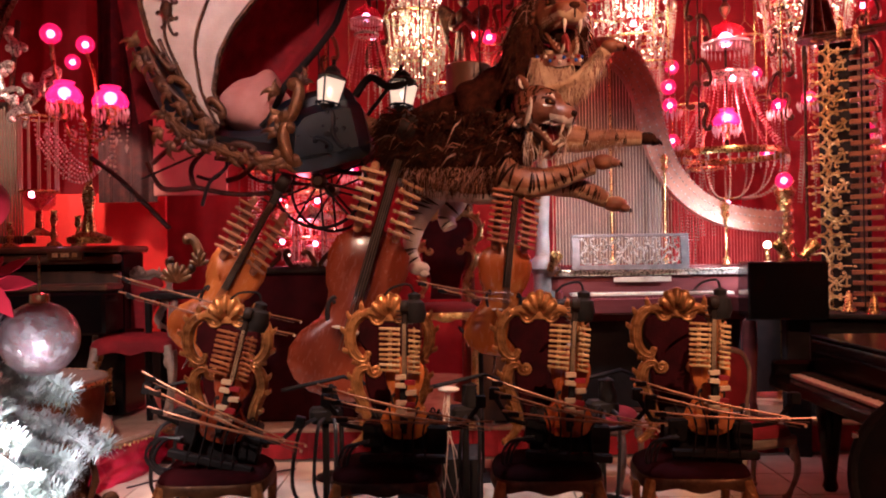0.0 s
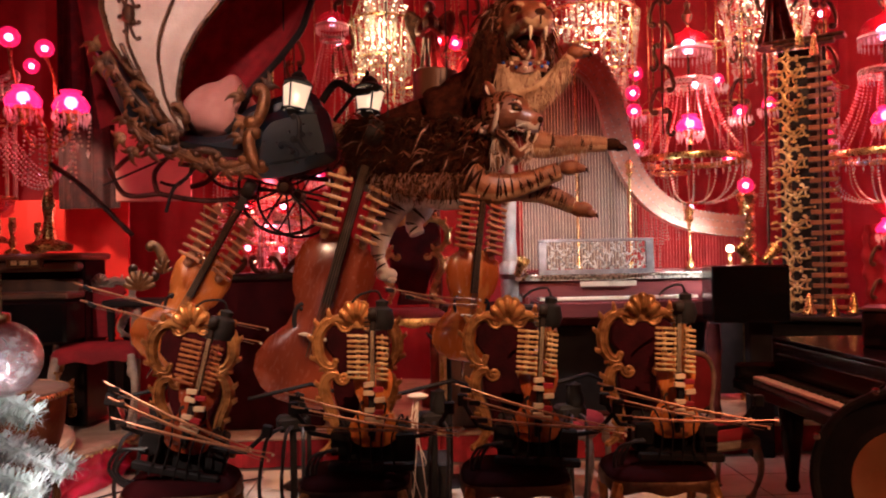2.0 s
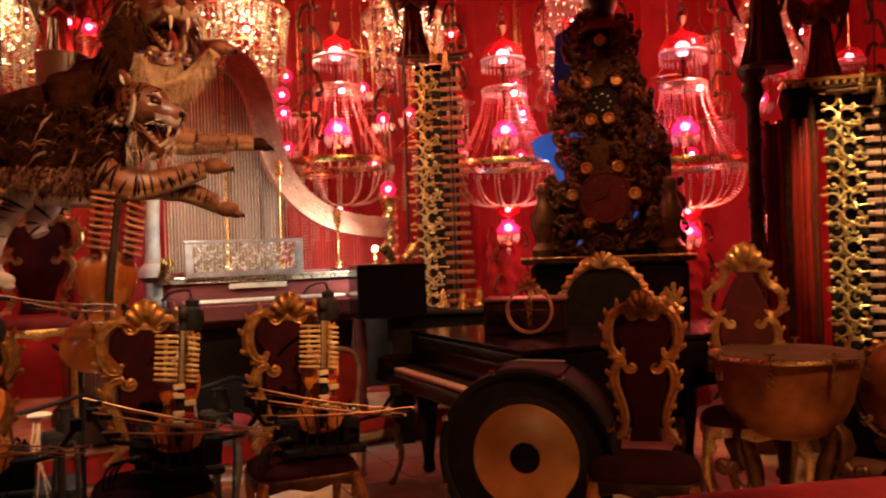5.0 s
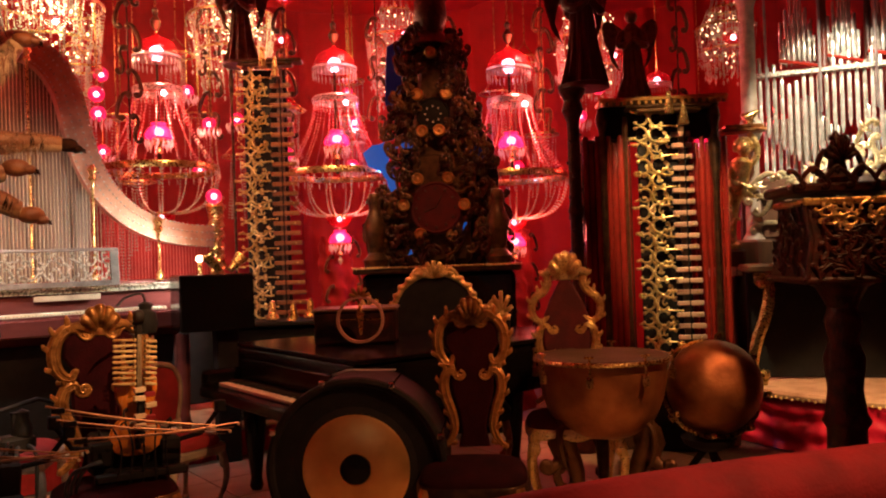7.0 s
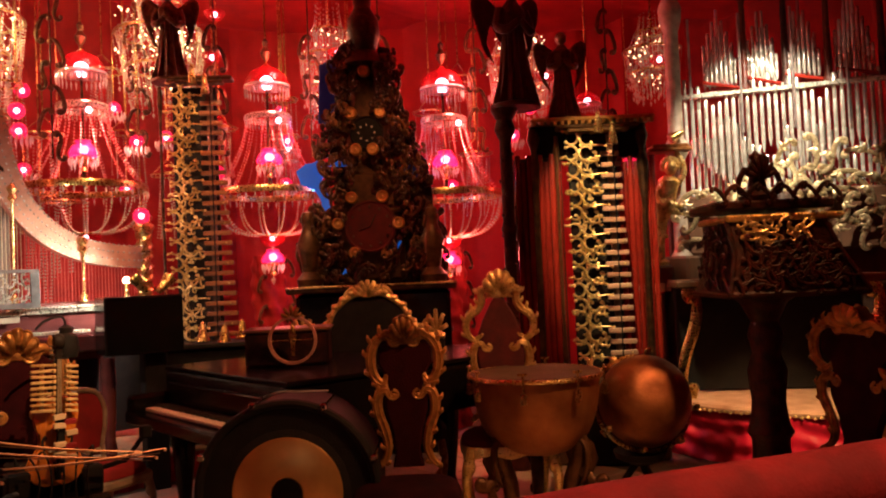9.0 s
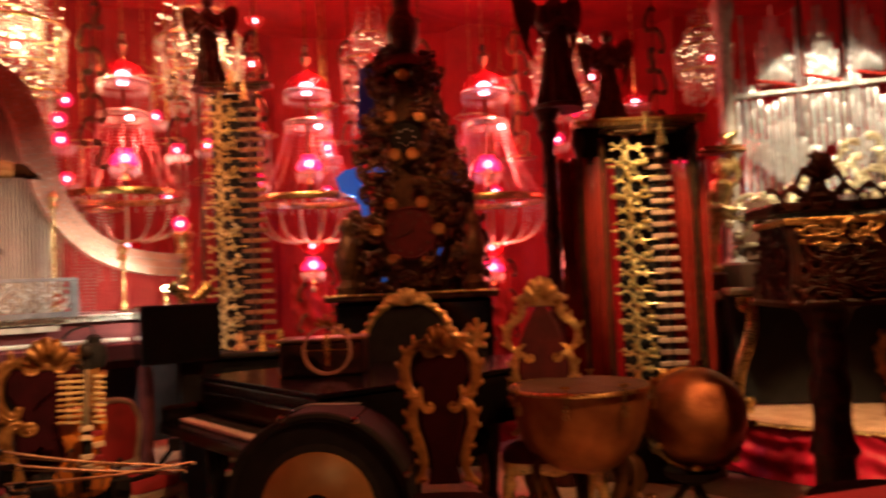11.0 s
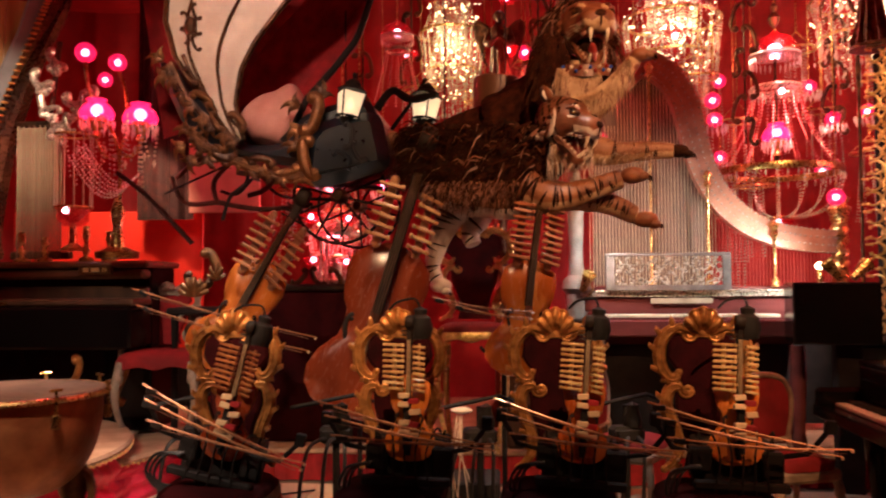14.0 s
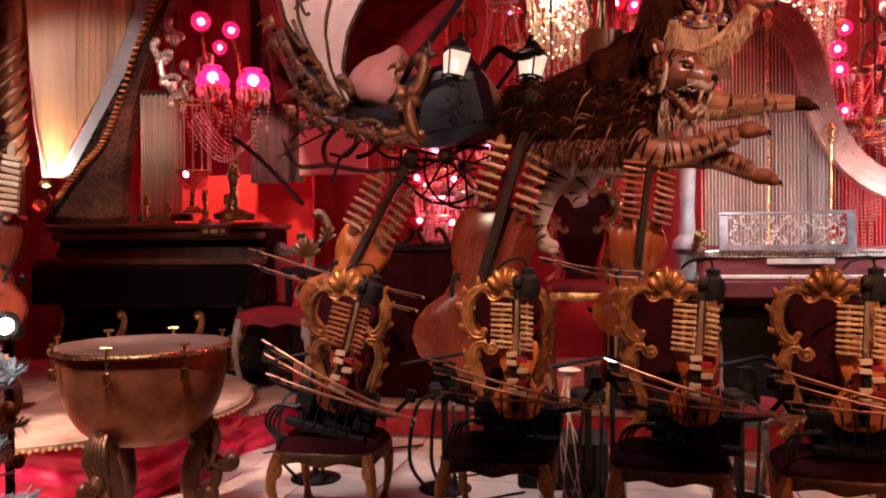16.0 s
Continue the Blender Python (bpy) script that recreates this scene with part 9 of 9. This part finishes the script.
# ---- fir tree at the barrier ----
tr = thing("fir_tree", "frosted artificial fir tree with lights beside the barrier", "tree", pose(-0.74, 0.76, 0))
part("trunk", Geo().lathe([(0.05, 0.0), (0.045, 0.9), (0.02, 1.7), (0.005, 1.9)], 10), WOOD, tr)
part("tree_foot", Geo().lathe([(0.0, 0.0), (0.26, 0.0), (0.26, 0.02), (0.06, 0.05)], 20), SOOT, tr)
rnd = random.Random(14)
for i in range(330):
    z = 0.85 + 0.95 * i / 330
    a = i * 2.39996
    R = np.interp(z, [0.7, 1.2, 1.35, 1.5, 1.8], [0.43, 0.4, 0.31, 0.28, 0.18]) * rnd.uniform(0.85, 1.02)
    tip = np.array((R * math.cos(a), R * math.sin(a), z - 0.02 + rnd.uniform(-0.03, 0.04)))
    root = np.array((0, 0, z + 0.08))
    g = Geo()
    P = [root + (tip - root) * q + np.array((0, 0, -0.05 * math.sin(q * math.pi))) for q in np.linspace(0, 1, 6)]
    g.tube(P, [0.006, 0.005, 0.004, 0.003, 0.003, 0.002], 5)
    dv = unit(tip - root)
    vs, fs = [], []
    for k in range(900 if (math.cos(a + 0.7) > 0.1 and z < 1.6) else 40):
        q = rnd.uniform(0.35, 1.02) ** 0.8
        p = root + (tip - root) * q + np.array((0, 0, -0.05 * math.sin(min(q, 1) * math.pi)))
        w = unit(np.array((rnd.gauss(0, 1), rnd.gauss(0, 1), rnd.gauss(0, 0.9))))
        w = unit(w - dv * np.dot(w, dv)) * 0.9 + dv * rnd.uniform(0.3, 0.8)
        side = unit(np.cross(w, (0.3, 0.5, 0.8))) * 0.0011
        e = p + unit(w) * rnd.uniform(0.009, 0.02)
        o = len(vs)
        vs += [tuple(p - side), tuple(p + side), tuple(e + side * 0.5), tuple(e - side * 0.5)]
        fs.append([o, o + 1, o + 2, o + 3])
    g.add(vs, fs)
    part("branch", g, NEEDLE, tr)

for i in range(120):
    tip = np.array((rnd.uniform(0.32, 0.415), rnd.uniform(-0.13, 0.1), rnd.uniform(0.98, 1.335)))
    root = tip + np.array((-0.1, 0.06, rnd.uniform(-0.02, 0.05)))
    g = Geo().tube([root, tip], [0.003, 0.0015], 5)
    dv = unit(tip - root)
    vs, fs = [], []
    for k in range(420):
        p = root + (tip - root) * rnd.uniform(0.0, 1.03)
        w = unit(np.array((rnd.gauss(0, 1), rnd.gauss(0, 1), rnd.gauss(0, 1))))
        w = unit(w - dv * np.dot(w, dv)) * 0.9 + dv * rnd.uniform(0.3, 0.8)
        side = unit(np.cross(w, (0.3, 0.5, 0.8))) * 0.001
        e = p + unit(w) * rnd.uniform(0.008, 0.019)
        o = len(vs)
        vs += [tuple(p - side), tuple(p + side), tuple(e + side * 0.5), tuple(e - side * 0.5)]
        fs.append([o, o + 1, o + 2, o + 3])
    g.add(vs, fs)
    part("branch", g, NEEDLE, tr)


def ornament(x, y, z, r, mat, label):
    o = thing("tree_bauble", label, "ornament", pose(x, y, z), "tree baubles")
    part("ball", Geo().ball((0, 0, 0), r, 28, 20), mat, o)
    part("cap", Geo().lathe([(0.01, r - 0.004), (0.01, r + 0.008), (0.0, r + 0.01)], 10).tube([(0, 0, r), (0, 0, r + 0.05)], 0.0015, 4), BRASS, o)


ornament(-0.377, 0.78, 1.388, 0.041, SEQUIN, "clear glittering glass bauble hanging on the fir tree")
ornament(-0.425, 0.75, 1.535, 0.03, PETAL, "red satin bauble hanging on the fir tree")
po = thing("poinsettia", "red silk poinsettia flower tucked in the fir tree", "flower", pose(-0.415, 0.74, 1.452, 60, 0, -20) @ Matrix.Scale(0.8, 4))
for k in range(7):
    part("petal", Geo().plate([(0, 0), (0.013, 0.02), (0.01, 0.045), (0.0, 0.066), (-0.01, 0.045), (-0.013, 0.02)], -0.001, 0.001, 0.0005), PETAL, po, m=pose(0, 0, 0, 90, 0, 0) @ pose(0, 0, 0, 25, 51 * k, 0))
part("centre", Geo().ball((0, 0, 0.004), 0.008, 8, 6), BRASS, po)
for x, y, z in ((-0.335, 0.63, 1.312), (-0.31, 0.62, 1.282), (-0.345, 0.64, 1.24)):
    b_ = thing("fairy_light", "tiny bright white fairy light on the fir tree", "light", pose(x, y, z), "fairy lights")
    part("bulb", Geo().ball((0, 0, 0), 0.006, 8, 6), BULB, b_)
    part("wire", Geo().tube([(0, 0, 0), (-0.05, 0.03, 0.02), (-0.14, 0.05, 0.03)], 0.0015, 4), CABLE, b_)

# ---- left edge: another player cello and a floor spotlight ----
big_fiddle("cello", "brown cello with pale mechanical fingers at the podium's edge", pose(-3.02, 3.72, 0.92, -4, 4, 25), 0.7, VARNISH_RED, "cello", (), 9)
stand_post(-2.98, 3.9, 1.2)
fs_ = thing("floor_spotlight", "small lit spotlight on a gilt scrolled stand", "spotlight", pose(-1.66, 2.36, 0))
part("pole", Geo().lathe([(0.12, 0.0), (0.12, 0.02), (0.015, 0.05), (0.015, 1.08)], 14), SOOT, fs_)
part("head", Geo().lathe([(0.03, -0.08), (0.04, 0.0), (0.05, 0.04), (0.045, 0.04), (0.03, 0.0)], 16, pose(0, 0, 1.13) @ pose(0, 0, 0, 75, 0, 25)), SOOT, fs_)
part("lens", Geo().lathe([(0.028, 0.0), (0.0, 0.008)], 16, pose(0, 0, 1.13) @ pose(0, 0, 0, 75, 0, 25) @ pose(0, 0, 0.035)), BULB, fs_)
g = Geo()
scroll(g, (0.02, -0.03, 0.95), 0.2, "Q", 0.016, 1, 20)
scroll(g, (0.03, -0.03, 0.78), 0.2, "Q", 0.016, -1, 10)
part("scroll", g, GILT, fs_)

# dark furniture on the platform behind the second row
vc = thing("velvet_cabinet", "low cabinet covered in wine velvet with a dark carved top", "cabinet", pose(-1.12, 6.15, 0.22))
part("cabinet_body", Geo().box((0, 0, 0.56), (0.95, 0.4, 1.12), 0.02), WINE, vc, "wine velvet covered body")
part("cabinet_top", Geo().box((0, 0, 1.145), (1.02, 0.46, 0.05), 0.015), EBONY, vc)
rnd = random.Random(31)
for k in range(7):
    part("carved_scroll", scroll(Geo(), (0, 0, 0), rnd.uniform(0.14, 0.2), "Q", 0.02, (-1) ** k, rnd.uniform(-60, 60)), BRONZE, vc, m=pose(-0.42 + 0.14 * k, -0.2, 1.22))
gl = thing("glass_lantern", "small square glass lantern with a silvered frame", "lantern", pose(-1.0, 6.1, 1.39))
part("base", Geo().box((0, 0, 0.02), (0.26, 0.22, 0.04), 0.01), SILVER, gl)
part("roof", Geo().lathe([(0.17, 0.36), (0.16, 0.39), (0.08, 0.44), (0.03, 0.46), (0.0, 0.5)], 8), SILVER, gl)
for x in (-1, 1):
    for y in (-1, 1):
        part("corner_post", Geo().tube([(x * 0.11, y * 0.09, 0.03), (x * 0.11, y * 0.09, 0.37)], 0.009, 6), SILVER, gl)
part("candle", Geo().lathe([(0.03, 0.04), (0.03, 0.16), (0.0, 0.165)], 12), IVORY, gl)
bt = thing("black_side_table", "small black table behind the leaning cello", "table", pose(-1.85, 5.85, 0.22))
part("table_top", Geo().box((0, 0, 0.98), (0.62, 0.4, 0.05), 0.012), SOOT, bt)
for x in (-0.26, 0.26):
    for y in (-0.15, 0.15):
        part("leg", Geo().lathe([(0.02, 0), (0.03, 0.3), (0.02, 0.6), (0.03, 0.96)], 10), SOOT, bt, m=pose(x, y, 0))
dcx = thing("dark_chest", "dark wooden chest behind the standing cello", "chest", pose(0.62, 6.0, 0.22))
part("chest_body", Geo().box((0, 0, 0.42), (0.7, 0.4, 0.84), 0.02), WOOD, dcx)
part("chest_lid", Geo().box((0, 0, 0.87), (0.76, 0.45, 0.06), 0.02), EBONY, dcx)

# ---- floor clutter ----
am = thing("amplifier_box", "black equipment box on the floor behind the chairs", "box", pose(0.0, 4.75, 0.006))
part("cabinet", Geo().box((0, 0, 0.14), (0.5, 0.34, 0.28), 0.015), SOOT, am)
for k, (pts) in enumerate((((-0.2, 4.5), (-0.5, 4.3), (-0.7, 4.6), (-0.3, 4.9), (0.0, 4.8)), ((-2.0, 5.0), (-1.7, 5.3), (-1.4, 5.2), (-1.0, 5.4)), ((0.9, 4.4), (1.2, 4.2), (1.6, 4.3), (2.0, 4.0)), ((0.2, 4.4), (0.6, 4.2), (0.9, 4.5)))):
    solid("floor_cable", Geo().tube([(p[0], p[1], 0.014) for p in smooth_line(list(pts), 8)], 0.006, 6), RUBBER, "thin dark cable lying on the floor", "cable", group="floor cables")
wt = thing("white_wire_bundle", "bundle of pale wires hanging from a small white cloth", "wires", pose(0.06, 4.35, 0))
part("cloth", Geo().ball((0, 0, 0.72), (0.06, 0.04, 0.018), 10, 6), SATIN, wt)
for k in range(5):
    part("wire", Geo().tube(smooth_line([(0.01 * k - 0.02, 0, 0.72), (0.03 * math.sin(k) - 0.03, -0.02, 0.55), (0.05 * math.cos(k), 0, 0.3), (0.06 * math.sin(k * 2), 0, 0.006)], 4), 0.003, 5), SATIN, wt)
for x, y, z in ((-1.45, 4.55, 0.0), (0.15, 4.5, 0.0), (0.95, 4.6, 0.0), (-0.65, 4.5, 0.0)):
    ms = thing("bow_mechanism", "matt black bow mechanism on an iron post between chairs", "mechanism", pose(x, y, z, 0, 0, 15), "bow mechanisms")
    part("post", Geo().tube([(0, 0, 0.02), (0, 0, 0.72)], 0.02, 8), SOOT, ms)
    part("foot_plate", Geo().lathe([(0.0, 0.0), (0.15, 0.0), (0.15, 0.015), (0.03, 0.03)], 16), SOOT, ms)
    part("bellows", Geo().box((0, 0, 0.56), (0.18, 0.12, 0.09), 0.02).lathe([(0.045, 0.6), (0.05, 0.64), (0.03, 0.7), (0.036, 0.72), (0.0, 0.74)], 12, pose(0.03, -0.02, 0)), SOOT, ms)
    for k in range(3):
        part("hose", Geo().tube(smooth_line([(-0.06 + 0.05 * k, -0.05, 0.55), (-0.16 + 0.1 * k, -0.14, 0.5), (-0.2 + 0.12 * k, -0.12, 0.2), (-0.1 + 0.08 * k, -0.05, 0.02)], 5), 0.011, 6), RUBBER, ms)
    part("lever", Geo().tube([(-0.25, -0.05, 0.72), (0.1, -0.05, 0.78), (0.3, -0.03, 0.7)], 0.012, 6), SOOT, ms)

# ---- floor tiles ----
tile = mesh_of("tile", Geo().box((0, 0, 0), (0.452, 0.452, 0.02), 0.003), TILE)
for i in range(18):
    for j in range(15):
        x, y = -3.1 + 0.46 * i, 1.25 + 0.46 * j
        if y > 5.6 and -2.4 < x < 3.5:
            continue
        part("tile", tile, None, floor, m=pose(x, y, -0.006))
